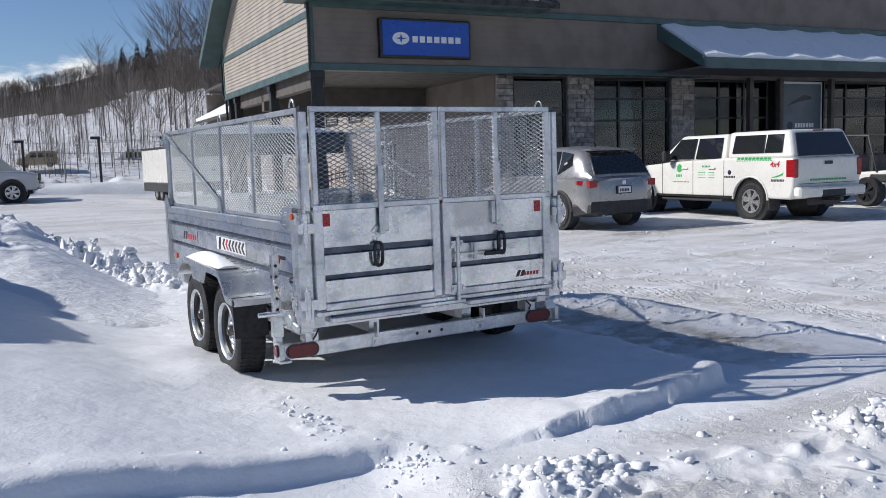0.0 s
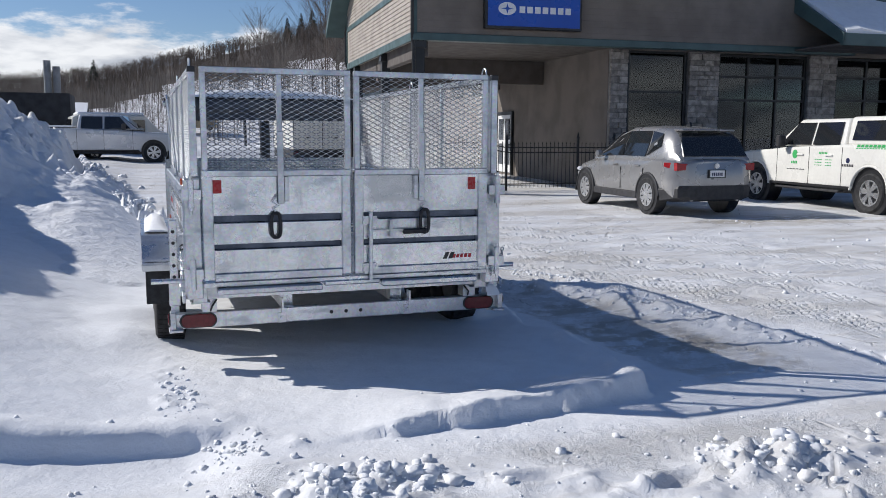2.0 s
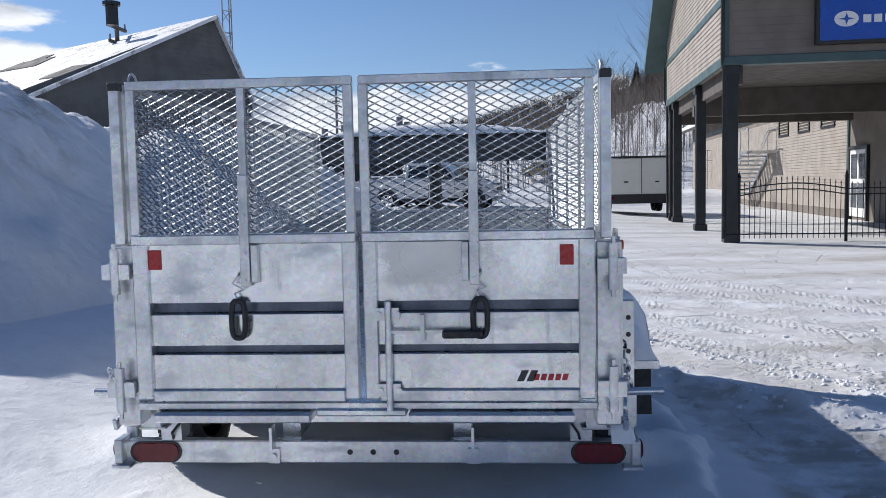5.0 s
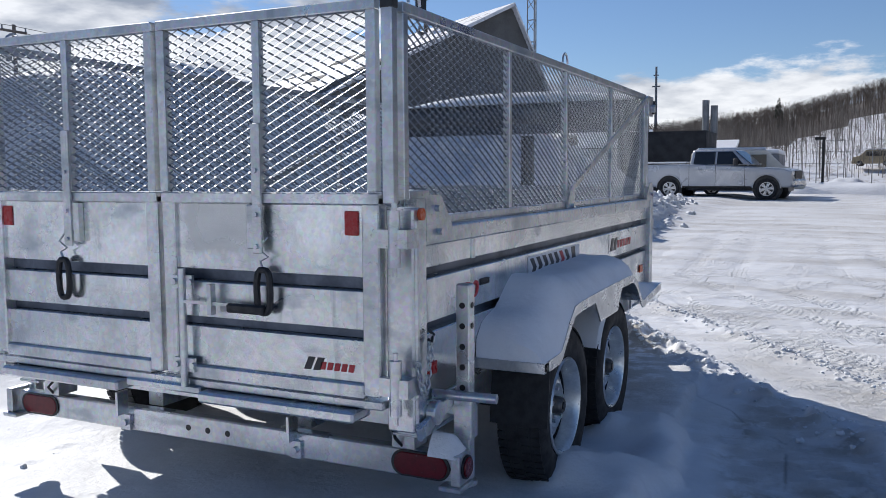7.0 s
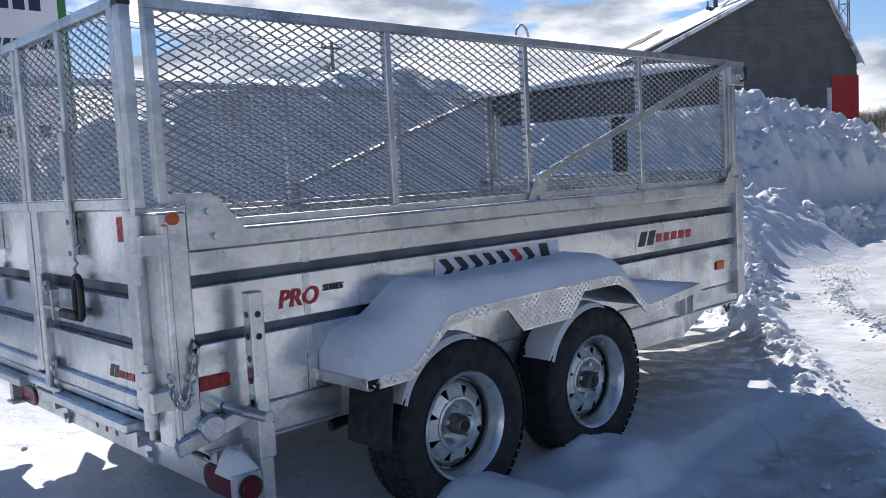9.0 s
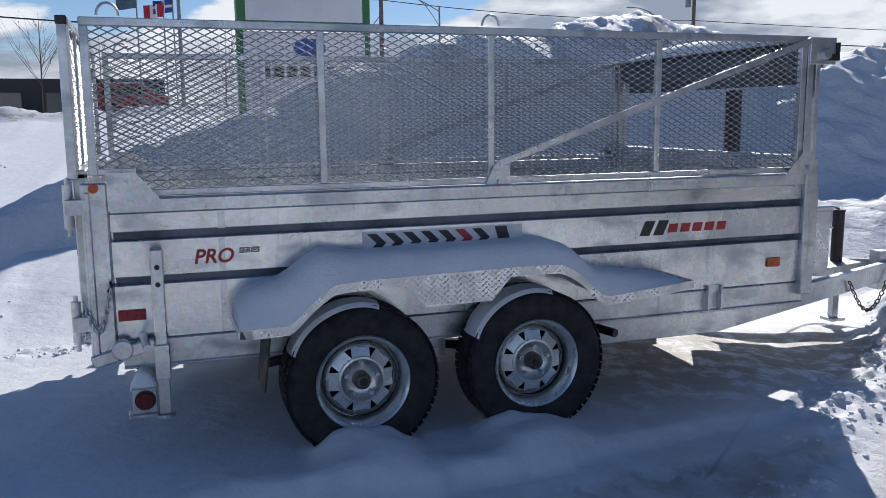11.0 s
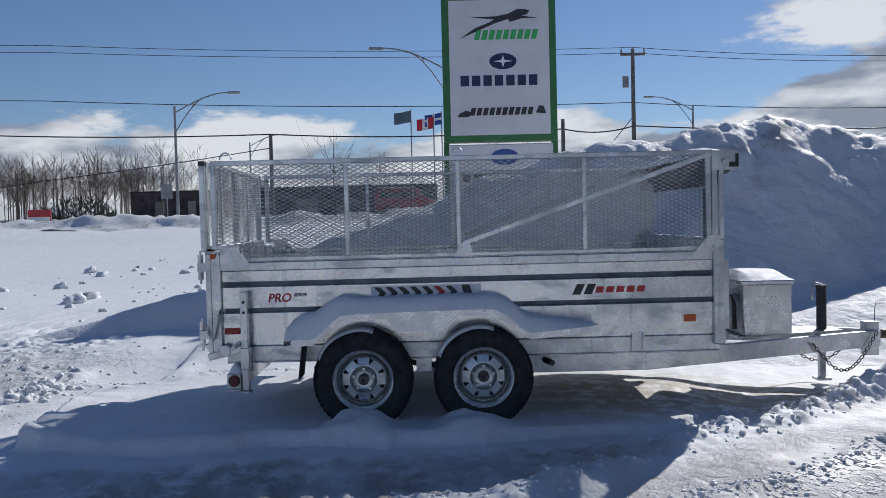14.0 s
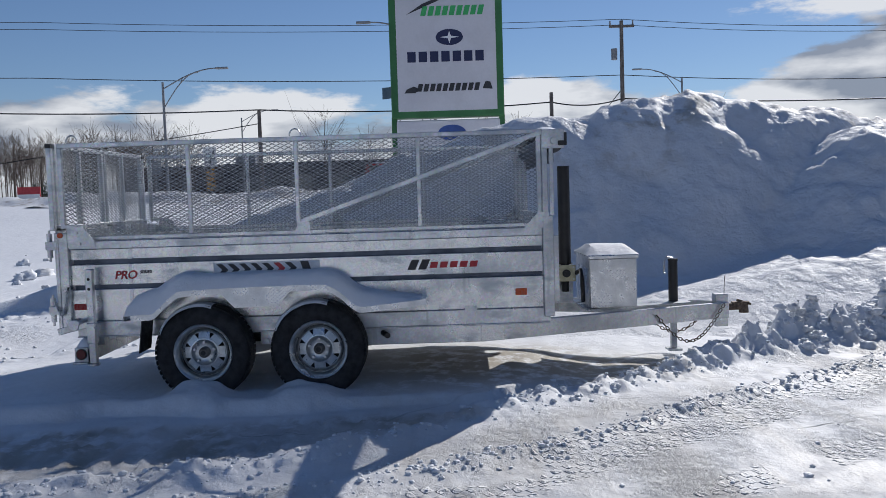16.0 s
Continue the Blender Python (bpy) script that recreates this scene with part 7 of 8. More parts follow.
suv()
pickup("pickup_truck", pose(13.25, 6.45, 0.0, 0, 0, -5), TRUCK_WHITE, "white crew-cab pickup with a fibreglass topper and green decals", True, decals=True)
pickup("pickup_truck", pose(-5.75, 35.5, 0.28, 0, 0, -98) @ Matrix.Scale(1.07, 4), RAM_PAINT, "pale silver crew-cab pickup with covered bed, parked across the lot", False)
box = empty("cargo_trailer", pose(5.95, 30.0, 0.15, 0, 0, 2), "white enclosed cargo trailer with a dark lower band", "trailer")
link("body", M().box(-1.25, 1.25, 0.0, 4.2, 0.75, 2.15), TRUCK_WHITE, box, bevel=0.03)
link("lower_band", M().box(-1.24, 1.24, 0.01, 4.19, 0.38, 0.748), PLASTIC, box, bevel=0.02)
link("roof_edge", M().box(-1.28, 1.28, -0.03, 4.23, 2.15, 2.22), BLACK, box, bevel=0.01)
for x in (-1.22, -0.01, 1.2):
    link("door_trim", M().box(x, x + 0.025, -0.012, 0.0, 0.78, 2.13), DARK_TRIM, box)
for x in (-0.6, 0.6):
    link("door_latch", M().box(x - 0.08, x + 0.08, -0.03, -0.002, 1.2, 1.25), BLACK, box)
for s in (-1, 1):
    link("tail_lamp", M().box(s * 1.05, s * 1.2, -0.02, 0.01, 0.55, 0.65), RED_LENS, box, "red tail lamp")
wheel_set(box, (1.7, 2.5), 1.12, 0.35, 0.2, ALLOY, 5)

utv = empty("side_by_side_vehicle", pose(17.4, 7.3, 0.03, 0, 0, -6), "white and black off-road side-by-side with knobbly tyres", "utility vehicle")
link("body", M().prism([(0.1, 0.55), (0.0, 0.9), (0.9, 0.85), (1.9, 0.8), (2.7, 0.9), (2.9, 0.7), (2.7, 0.5), (1.9, 0.4), (0.9, 0.4)], "x", -0.6, 0.6), TRUCK_WHITE, utv, bevel=0.06, seg=2)
link("panel", M().box(-0.63, 0.63, 0.0, 0.5, 0.6, 0.8), PLASTIC, utv, bevel=0.03)
for s in (-1, 1):
    link("roll_cage", M().pipe([(s * 0.6, 0.3, 0.85), (s * 0.55, 0.6, 1.75), (s * 0.55, 1.7, 1.8), (s * 0.62, 2.4, 0.95)], 0.028, 8), BLACK, utv, smooth=True)
    link("seat", M().box(s * 0.1, s * 0.5, 0.9, 1.1, 0.6, 1.3).box(s * 0.1, s * 0.5, 0.95, 1.5, 0.55, 0.7), PLASTIC, utv, bevel=0.05)
    link("lamp", M().box(s * 0.45, s * 0.6, -0.02, 0.02, 0.8, 0.88), AMBER, utv)
wheel_set(utv, (0.45, 2.5), 0.8, 0.37, 0.3, BLACK, 6)


# ---- roadside: pylon sign, lamps, poles, wires, flags ----
pyl = empty("pylon_sign", pose(-11.2, 0, 0.2), "tall white pylon sign in a green frame with dealer emblems", "sign")
GREEN = mat("green_frame", (0.035, 0.16, 0.05), 0.45, 0, 0.1, 3, 30, 0.05)
SIGN_WHITE = mat("sign_white", (0.62, 0.62, 0.66), 0.4, 0, 0.04, 2, 20, 0)
SG = dict(y0=1.88, y1=4.30, z0=2.88, z1=5.98)
link("cabinet", M().box(-0.18, 0.18, SG["y0"], SG["y1"], SG["z0"], SG["z1"]), GREEN, pyl, bevel=0.02)
link("sign_face", M().box(0.18, 0.19, SG["y0"] + 0.15, SG["y1"] - 0.15, SG["z0"] + 0.14, SG["z1"] - 0.12), SIGN_WHITE, pyl)
link("lower_cabinet", M().box(-0.15, 0.15, 1.98, 4.2, 1.5, 2.83), SIGN_WHITE, pyl, bevel=0.02)
for y in (1.93, 4.25):
    link("post", M().box(-0.1, 0.1, y - 0.06, y + 0.06, -0.6, 2.9), GREEN, pyl)
link("floodlight", M().box(-0.1, 0.12, 3.95, 4.2, 6.03, 6.32).box(-0.03, 0.03, 4.03, 4.1, 5.96, 6.04), WHITE_PAINT, pyl, bevel=0.02)


def on_sign(pts, material, name, x=0.19, d=0.006):
    link(name, M().prism([(SG["y0"] + 2.42 * u, SG["z0"] + 3.1 * v) for u, v in pts], "x", x, x + d), material, pyl)


on_sign([(0.15, 0.70), (0.30, 0.775), (0.42, 0.81), (0.46, 0.83), (0.24, 0.845), (0.48, 0.85), (0.58, 0.865), (0.66, 0.895), (0.73, 0.895), (0.77, 0.885), (0.75, 0.86), (0.70, 0.85), (0.84, 0.835), (0.70, 0.832), (0.60, 0.81), (0.58, 0.83), (0.46, 0.80), (0.32, 0.755)], DECAL_BLACK, "leaping_mark")
block_word(pyl, 9, 0.196, SG["y0"] + 2.42 * 0.28, SG["z0"] + 3.1 * 0.725, 2.42 * 0.56, 3.1 * 0.065, DECAL_GREEN, "side", 0.25)
on_sign([(0.53 + 0.12 * math.cos(a), 0.545 + 0.055 * math.sin(a)) for a in (math.tau * i / 28 for i in range(28))], DECAL_BLUE, "badge")
on_sign([(0.53 + (0.085 if i % 2 == 0 else 0.02) * math.cos(math.tau * i / 8), 0.545 + (0.042 if i % 2 == 0 else 0.012) * math.sin(math.tau * i / 8)) for i in range(8)], DECAL_WHITE, "badge_star", 0.196)
block_word(pyl, 7, 0.196, SG["y0"] + 2.42 * 0.155, SG["z0"] + 3.1 * 0.415, 2.42 * 0.70, 3.1 * 0.072, DECAL_BLUE, "side", 0)
block_word(pyl, 10, 0.196, SG["y0"] + 2.42 * 0.23, SG["z0"] + 3.1 * 0.205, 2.42 * 0.56, 3.1 * 0.052, DECAL_BLACK, "side", 0.25)
on_sign([(0.12, 0.17), (0.22, 0.17), (0.25, 0.20), (0.2, 0.215), (0.14, 0.195)], DECAL_BLACK, "vehicle_mark")
on_sign([(0.81, 0.19), (0.90, 0.185), (0.88, 0.235), (0.84, 0.24)], DECAL_BLACK, "vehicle_mark")
link("badge", M().prism([(SG["y0"] + 2.42 * 0.53 + 0.30 * math.cos(a), 2.55 + 0.17 * math.sin(a)) for a in (math.tau * i / 28 for i in range(28))], "x", 0.15, 0.158), mat("badge_blue", (0.03, 0.08, 0.3), 0.4), pyl)
block_word(pyl, 7, 0.153, 2.25, 2.13, 1.7, 0.2, DECAL_BLACK, "side", 0)

STEEL_POLE = mat("weathered_pole", (0.27, 0.28, 0.29), 0.5, 0.4, 0.15, 2, 30, 0.05)
WOOD_POLE = mat("grey_wood_pole", (0.17, 0.15, 0.135), 0.85, 0, 0.25, 2, 40, 0.3)


def street_lamp(x, y, z0, z1, arm, k=1.0):
    e = empty("street_lamp", pose(x, y, z0), "grey steel street lamp with a curved truss arm", "street lamp", "street lamps along the road")
    h = z1 - z0
    link("pole", M().cyl((0, 0, -1.5), (0, 0, h), 0.13 * k, 10, 0.085 * k), STEEL_POLE, e, smooth=True)
    top = [(0, arm * t * 3.9 * k, h - 0.5 * k + 1.4 * k * math.sin(t * math.pi / 2)) for t in (i / 8 for i in range(9))]
    low = [(0, arm * t * 2.6 * k, h - 1.9 * k + 2.55 * k * math.sin(t * math.pi / 2)) for t in (i / 8 for i in range(9))]
    link("arm", M().pipe(top, 0.05 * k, 6).pipe(low, 0.04 * k, 6).pipe([top[3], low[4]], 0.03 * k, 5).pipe([top[5], low[7]], 0.03 * k, 5), STEEL_POLE, e)
    y1, zt = top[-1][1], top[-1][2]
    link("lamp_head", M().box(-0.16 * k, 0.16 * k, min(y1, y1 + arm * 0.9 * k), max(y1, y1 + arm * 0.9 * k), zt - 0.08 * k, zt + 0.06 * k), STEEL_POLE, e, bevel=0.03)


street_lamp(-55, -17.06, 2.0, 10.2, 1)
street_lamp(-55, 2.69, 2.0, 13.0, -1, 1.15)
street_lamp(-55, 20.75, 2.0, 9.4, -1, 0.75)
street_lamp(-55, 39.6, 2.0, 9.2, -1, 0.7)
street_lamp(-70, -14.9, 2.0, 8.9, 1, 0.7)


def utility_pole(x, y, z0, z1, arms):
    e = empty("utility_pole", pose(x, y, z0), "weathered wooden utility pole with crossarm", "utility pole", "utility poles along the road")
    h = z1 - z0
    link("pole", M().cyl((0, 0, -1.5), (0, 0, h), 0.19, 10, 0.13), WOOD_POLE, e, smooth=True)
    for dz, w in arms:
        link("crossarm", M().box(-0.08, 0.08, -w, w, h - dz - 0.09, h - dz + 0.09), WOOD_POLE, e, bevel=0.01)
        for s in (-1, 0, 1):
            link("insulator", M().cyl((0, s * w * 0.92, h - dz + 0.09), (0, s * w * 0.92, h - dz + 0.4), 0.07, 8, 0.05), STEEL_POLE, e)
    if h > 10:
        link("transformer", M().cyl((0, -0.55, h - 2.8), (0, -0.55, h - 2.0), 0.22, 12), STEEL_POLE, e)
        link("guy_wire", M().cyl((0, -0.1, h - 5), (0, -3.6, h - 9.2), 0.03, 5), IRON, e)


utility_pole(-55, 16.4, 2.0, 13.6, ((0.4, 0.9),))
utility_pole(-55, 42.4, 2.0, 12.8, ((0.5, 1.1),))
utility_pole(-55, -10.15, 2.0, 8.0, ())
utility_pole(-55, 11.2, 2.0, 8.6, ())
utility_pole(-22, 46, 0.4, 11.5, ((0.5, 1.2), (1.4, 1.0)))


def wire(pts, r, sag=0.35):
    out = []
    for a, b in zip(pts, pts[1:]):
        a, b = Vector(a), Vector(b)
        out += [a.lerp(b, i / 10) - Vector((0, 0, sag * 4 * (i / 10) * (1 - i / 10))) for i in range(10)]
    out.append(Vector(pts[-1]))
    tagged(link("overhead_wire", M().pipe(out, r, 5), IRON), "thin black overhead utility wire", "cable", "overhead wires along the road")


for z, r in ((8.3, 0.05),):
    wire([(-55, -110, z + 3.0), (-55, -40, z + 0.7), (-55, -10.15, 8.0), (-55, 11.2, 7.9), (-55, 16.4, 8.0), (-55, 42.4, 7.6), (-55, 110, 7.4)], r)
wire([(-55, -100, 14), (-55, -26.6, 10.8), (-55, 16.4, 9.7), (-55, 42.4, 9.0), (-55, 110, 9)], 0.03)
wire([(-55, -100, 17.2), (-55, -26.5, 14.8), (-55, 16.4, 13.7), (-55, 42.4, 12.7), (-55, 110, 12)], 0.022)
wire([(-55, -100, 16.8), (-55, -26.5, 14.3), (-55, 16.4, 13.3), (-55, 42.4, 12.3), (-55, 110, 11.6)], 0.022)
wire([(-55, -60, 1.0), (-55, -26.7, 5.0), (-55, -10.2, 7.0)], 0.035, 0.1)

FLAG = [mat("flag_grey_blue", (0.10, 0.16, 0.2), 0.7), mat("flag_red", (0.6, 0.03, 0.04), 0.7), mat("flag_blue", (0.03, 0.08, 0.35), 0.7)]
for i, (y, z) in enumerate(((0.08, 9.7), (1.75, 9.2), (2.35, 9.5))):
    e = empty("flagpole", pose(-56, y, 2.0), ("slim flagpole with a grey-blue flag", "slim flagpole with a red and white flag", "slim flagpole with a blue and white flag")[i], "flagpole", "flagpoles by the road")
    h = z - 2.0
    link("pole", M().cyl((0, 0, -1), (0, 0, h), 0.045, 8), STEEL_POLE, e)

    def cloth(u0, u1, v0, v1, d=0.0):
        m, n = M(), 8
        for k in range(n + 1):
            u = u0 + (u1 - u0) * k / n
            for v in (v0, v1):
                m.v.append((0.12 * math.sin(u * 6) + d, -u, h - 0.1 + v - 0.15 * u))
        m.f = [(2 * k, 2 * k + 1, 2 * k + 3, 2 * k + 2) for k in range(n)]
        return m
    link("flag", cloth(0, 1.25, -0.85, 0), FLAG[i], e)
    if i == 1:
        link("flag_band", cloth(0.4, 0.85, -0.86, 0.01, 0.012), DECAL_WHITE, e)
    if i == 2:
        link("flag_band", cloth(0.5, 0.68, -0.86, 0.01, 0.012), DECAL_WHITE, e)
        link("flag_band", cloth(0, 1.25, -0.52, -0.34, 0.014), DECAL_WHITE, e)

# road signs on the verge
rs = empty("road_sign", pose(-52, -16.9, 2.0), "grey back of a square road sign on a post", "road sign")
link("sign_plate", M().box(0, 0.03, -0.4, 0.4, 1.4, 2.4), STEEL_POLE, rs, bevel=0.01)
link("post", M().box(-0.04, 0, -0.04, 0.04, -1, 2.4), STEEL_POLE, rs)
ch = empty("road_sign", pose(-48, -12.0, 1.6), "yellow and black striped hazard marker under a white arrow sign", "road sign")
link("post", M().box(-0.05, 0, -0.04, 0.04, -1, 3.4), STEEL_POLE, ch)
YEL = mat("sign_yellow", (0.6, 0.30, 0.03), 0.5)
link("marker_plate", M().box(0, 0.03, -0.28, 0.28, 0.55, 1.95), YEL, ch)
for i in range(4):
    z = 0.6 + i * 0.36
    link("stripe", M().prism([(-0.27, z + 0.16), (0.27, z - 0.02), (0.27, z + 0.14), (-0.27, z + 0.32)], "x", 0.03, 0.036), DECAL_BLACK, ch)
link("arrow_plate", M().box(0, 0.03, -0.42, 0.42, 2.1, 3.35), WHITE_PAINT, ch)
link("arrow", M().pipe([(0.04, 0.0, 2.25), (0.04, 0.05, 2.6), (0.04, 0.2, 2.8), (0.04, 0.25, 3.1)], 0.05, 6), DECAL_BLACK, ch)
ad = empty("notice_board", pose(-50, -24.6, 1.55), "red and white notice board beside the road", "sign")
link("board", M().box(0, 0.06, -1.0, 0.55, 0.2, 1.25), mat("notice_red", (0.5, 0.04, 0.05), 0.5), ad)
link("board_panel", M().box(0.06, 0.065, -1.0, 0.5, 0.3, 0.75), WHITE_PAINT, ad)
link("post", M().box(-0.05, 0.0, 0.45, 0.55, -1, 1.3), WOOD_POLE, ad)

# far flat-roofed building and small ones
fb = empty("low_building", pose(-76, -28, 2.2), "dark brick flat-roofed commercial building across the road", "building")
BRICK = mat("dark_brick", (0.075, 0.055, 0.05), 0.85, 0, 0.2, 1.5, 20, 0.2)
link("wall", M().box(-12, 0, 0, 9.5, -1, 2.6), BRICK, fb)
link("wall", M().box(-12, -1, 9.5, 30, -1, 2.9), mat("charcoal_cladding", (0.035, 0.036, 0.04), 0.6), fb)
link("parapet", M().box(-12, 0.06, -0.05, 9.6, 2.6, 2.75), DARK_TRIM, fb)
for y, w in ((2.4, 1.0), (5.6, 0.8), (12.0, 2.2), (16, 2.2), (20, 2.2)):
    link("window", M().box(-0.98 if y > 9.5 else 0.0, -0.93 if y > 9.5 else 0.05, y, y + w, 0.0, 1.7), glass("far_glass", (0.06, 0.07, 0.08)), fb)
link("roof_unit", M().box(-6, -4, 10, 12, 2.9, 3.9), STEEL_POLE, fb)

barn = empty("shingled_barn", pose(-14.2, 46.5, 0), "tall grey shingled barn with red corner and patchy roof snow", "building")
GREY_SH = mat("grey_cedar_shingle", (0.155, 0.155, 0.15), 0.9, 0, 0.12, 1.2, 12, 0.2)
# gable wall runs from the near corner A to the far corner R; the ridge runs to the left
A, R = Vector((-8.2, -13.6)), Vector((0.3, -1.0))
FP_ = 0.83
P = A.lerp(R, FP_)
dv = (R - A).normalized()
nv = Vector((dv.y, -dv.x))
lv = -nv


def b3(p, z):
    return (p.x, p.y, z)


deep = 26.0
ze, zp = 6.5, 10.8
gm = M().add([b3(A, -1), b3(R, -1), b3(R, ze), b3(P, zp), b3(A, ze - 1.2)], [(0, 1, 2, 3, 4)])
zz = 0.5
link("gable_wall", gm, GREY_SH, barn)
crs = M()
while zz < zp - 0.3:
    ta = 0.0 if zz + 0.3 < ze - 1.2 else (zz + 0.3 - ze + 1.2) / (zp - ze + 1.2) * FP_
    tb = 1.0 if zz < ze else 1 - (zz - ze) / (zp - ze) * (1 - FP_)
    p, q = A.lerp(R, ta) + nv * 0.02, A.lerp(R, tb) + nv * 0.02
    p2, q2 = p + nv * 0.05, q + nv * 0.05
    crs.add([b3(p2, zz), b3(q2, zz), b3(q, zz + 0.3), b3(p, zz + 0.3)], [(0, 1, 2, 3)])
    zz += 0.3
link("shingle_siding", crs, GREY_SH, barn)
link("eave_wall", M().add([b3(A, -1), b3(A + lv * deep, -1), b3(A + lv * deep, ze - 1.2), b3(A, ze - 1.2), b3(R, -1), b3(R + lv * deep, -1), b3(R + lv * deep, ze), b3(R, ze)], [(0, 1, 2, 3), (4, 5, 6, 7), (1, 5, 6, 2)]), GREY_SH, barn)
o = nv * 0.5
ao, ro = A - dv * 0.9, R + dv * 0.12
rf = M().add([b3(ao + o, ze - 2.0), b3(P + o, zp + 0.15), b3(P + lv * deep, zp + 0.15), b3(ao + lv * deep, ze - 2.0), b3(ro + o, ze - 0.6), b3(ro + lv * deep, ze - 0.6), b3(ao + o, ze - 2.2), b3(P + o, zp - 0.05), b3(ro + o, ze - 0.8)], [(0, 1, 2, 3), (1, 4, 5, 2), (0, 6, 7, 1), (1, 7, 8, 4)])
link("roof", rf, snow("barn_roof_snow", (0.80, 0.81, 0.83), (0.22, 0.21, 0.20), 0.9, 0.4, 0.3), barn, "roof under patchy settled snow")
WORN = mat("weathered_roof", (0.13, 0.125, 0.12), 0.9, 0, 0.3, 1.2, 8, 0.3)
rng = random.Random(5)
for k in range(7):
    u, v, w, hh = rng.uniform(0.02, 0.75), rng.uniform(0.25, 0.85), rng.uniform(0.08, 0.28), rng.uniform(0.05, 0.16)
    q = [(u, v), (u + w, v + 0.03), (u + w * 0.9, v + hh), (u + 0.1 * w, v + hh * 0.8)]
    pts = []
    for a, b in q:
        base = (ao + o).lerp(P + o, min(b, 0.98)) + lv * (deep * a)
        pts.append((base.x, base.y, ze - 2.0 + (zp + 2.15 - ze) * min(b, 0.98)))
    link("bare_patch", M().add([(x, y, z + 0.05) for x, y, z in pts] + pts, [(0, 1, 2, 3), (0, 4, 5, 1), (1, 5, 6, 2), (2, 6, 7, 3), (3, 7, 4, 0)]), WORN, barn, "bare shingles where the snow slid off")
rc = R - dv * 1.5
link("red_door", M().add([b3(rc + nv * 0.12, -1), b3(R + nv * 0.12 + dv * 0.05, -1), b3(R + nv * 0.12 + dv * 0.05, 5.3), b3(rc + nv * 0.12, 5.3), b3(R + dv * 0.06 + lv * 3, -1), b3(R + dv * 0.06 + lv * 3, 5.3)], [(0, 1, 2, 3), (1, 4, 5, 2)]), mat("barn_red", (0.42, 0.02, 0.02), 0.6, 0, 0.1, 2, 20, 0.1), barn)
link("corner_board", M().box(rc.x - 0.1, rc.x + 0.1, rc.y - 0.2, rc.y - 0.05, -1, 4.7), WHITE_PAINT, barn)
vp = (ao + o).lerp(P + o, 0.8) + lv * 6
link("roof_vent", M().cyl((vp.x, vp.y, 10.8), (vp.x, vp.y, 11.9), 0.35, 10).cyl((vp.x, vp.y, 11.9), (vp.x, vp.y, 12.1), 0.5, 10), DARK_TRIM, barn)

mast = empty("lattice_mast", pose(-18.8, 57, 0), "slim steel lattice radio mast", "mast")
lm = M()
for s, t in ((-1, -1), (1, -1), (0, 1)):
    lm.cyl((s * 0.35, t * 0.3, -1), (s * 0.3, t * 0.26, 26), 0.05, 5)
for i in range(34):
    z = i * 0.78
    c = [(-0.34, -0.29), (0.34, -0.29), (0, 0.29)]
    for k in range(3):
        a, b = c[k], c[(k + 1) % 3]
        lm.cyl((a[0], a[1], z), (b[0], b[1], z + (0.78 if i % 2 else 0)), 0.025, 4)
link("lattice", lm, STEEL_POLE, mast)
m2 = empty("antenna_tower", pose(-37, 190, 0), "distant slim antenna tower", "mast")
link("tower", M().cyl((0, 0, 0), (0, 0, 25), 0.45, 6, 0.25).box(-0.9, 0.9, -0.1, 0.1, 20.5, 20.8).box(-0.6, 0.6, -0.1, 0.1, 23, 23.2), STEEL_POLE, m2)


# sheds and stored vehicles beyond the lot
def shed(x, y, z, w, d, h, wallmat, snowy, label, turn=0, pitch=0.0):
    e = empty("storage_shed", pose(x, y, z, 0, 0, turn), label, "shed")
    link("wall", M().box(-w / 2, w / 2, -d / 2, d / 2, -0.6, h), wallmat, e, bevel=0.02)
    if pitch:
        link("roof", M().prism([(-d / 2 - 0.2, h), (0, h + pitch), (d / 2 + 0.2, h)], "x", -w / 2 - 0.2, w / 2 + 0.2), SHINGLE, e)
        link("roof_snow", M().prism([(-d / 2 - 0.15, h + 0.08), (0, h + pitch + 0.1), (0, h + pitch + 0.3), (-d / 2 - 0.15, h + 0.3)], "x", -w / 2 - 0.2, w / 2 + 0.2), SNOW_SOFT, e)
    elif snowy:
        link("roof_snow", M().box(-w / 2, w / 2, -d / 2, d / 2, h, h + 0.25), SNOW_SOFT, e, bevel=0.1, seg=2)
    return e


DARKWALL = mat("black_board_wall", (0.03, 0.031, 0.034), 0.7, 0, 0.2, 2, 20, 0.1)
GREYWALL = mat("grey_metal_wall", (0.22, 0.23, 0.25), 0.6, 0, 0.15, 1.5, 20, 0.1)
shed(-7.1, 47, 0.4, 4.8, 4, 3.25, DARKWALL, False, "tall black board shed behind the pickup")
shed(-4.2, 50, 0.5, 6, 5, 1.9, GREYWALL, True, "grey container shed with snow on its roof")
shed(-7.4, 58, 0.6, 5.5, 5, 1.9, GREYWALL, True, "grey shed with a snowy gable roof", 0, 0.8)
shed(-16, 70, 0.8, 6, 5, 2.6, WHITE_PAINT, True, "small white shed with a snowy roof", 20, 1.4)
for x, z in ((-11.5, 6.2), (-7.2, 6.6), (-6.6, 6.2), (-13, 5.8)):
    e = empty("stove_pipe", pose(x, 61.5, 0), "grey metal chimney pipe", "chimney", "chimneys behind the lot")
    link("pipe", M().cyl((0, 0, 0), (0, 0, z), 0.25, 10), STEEL_POLE, e)


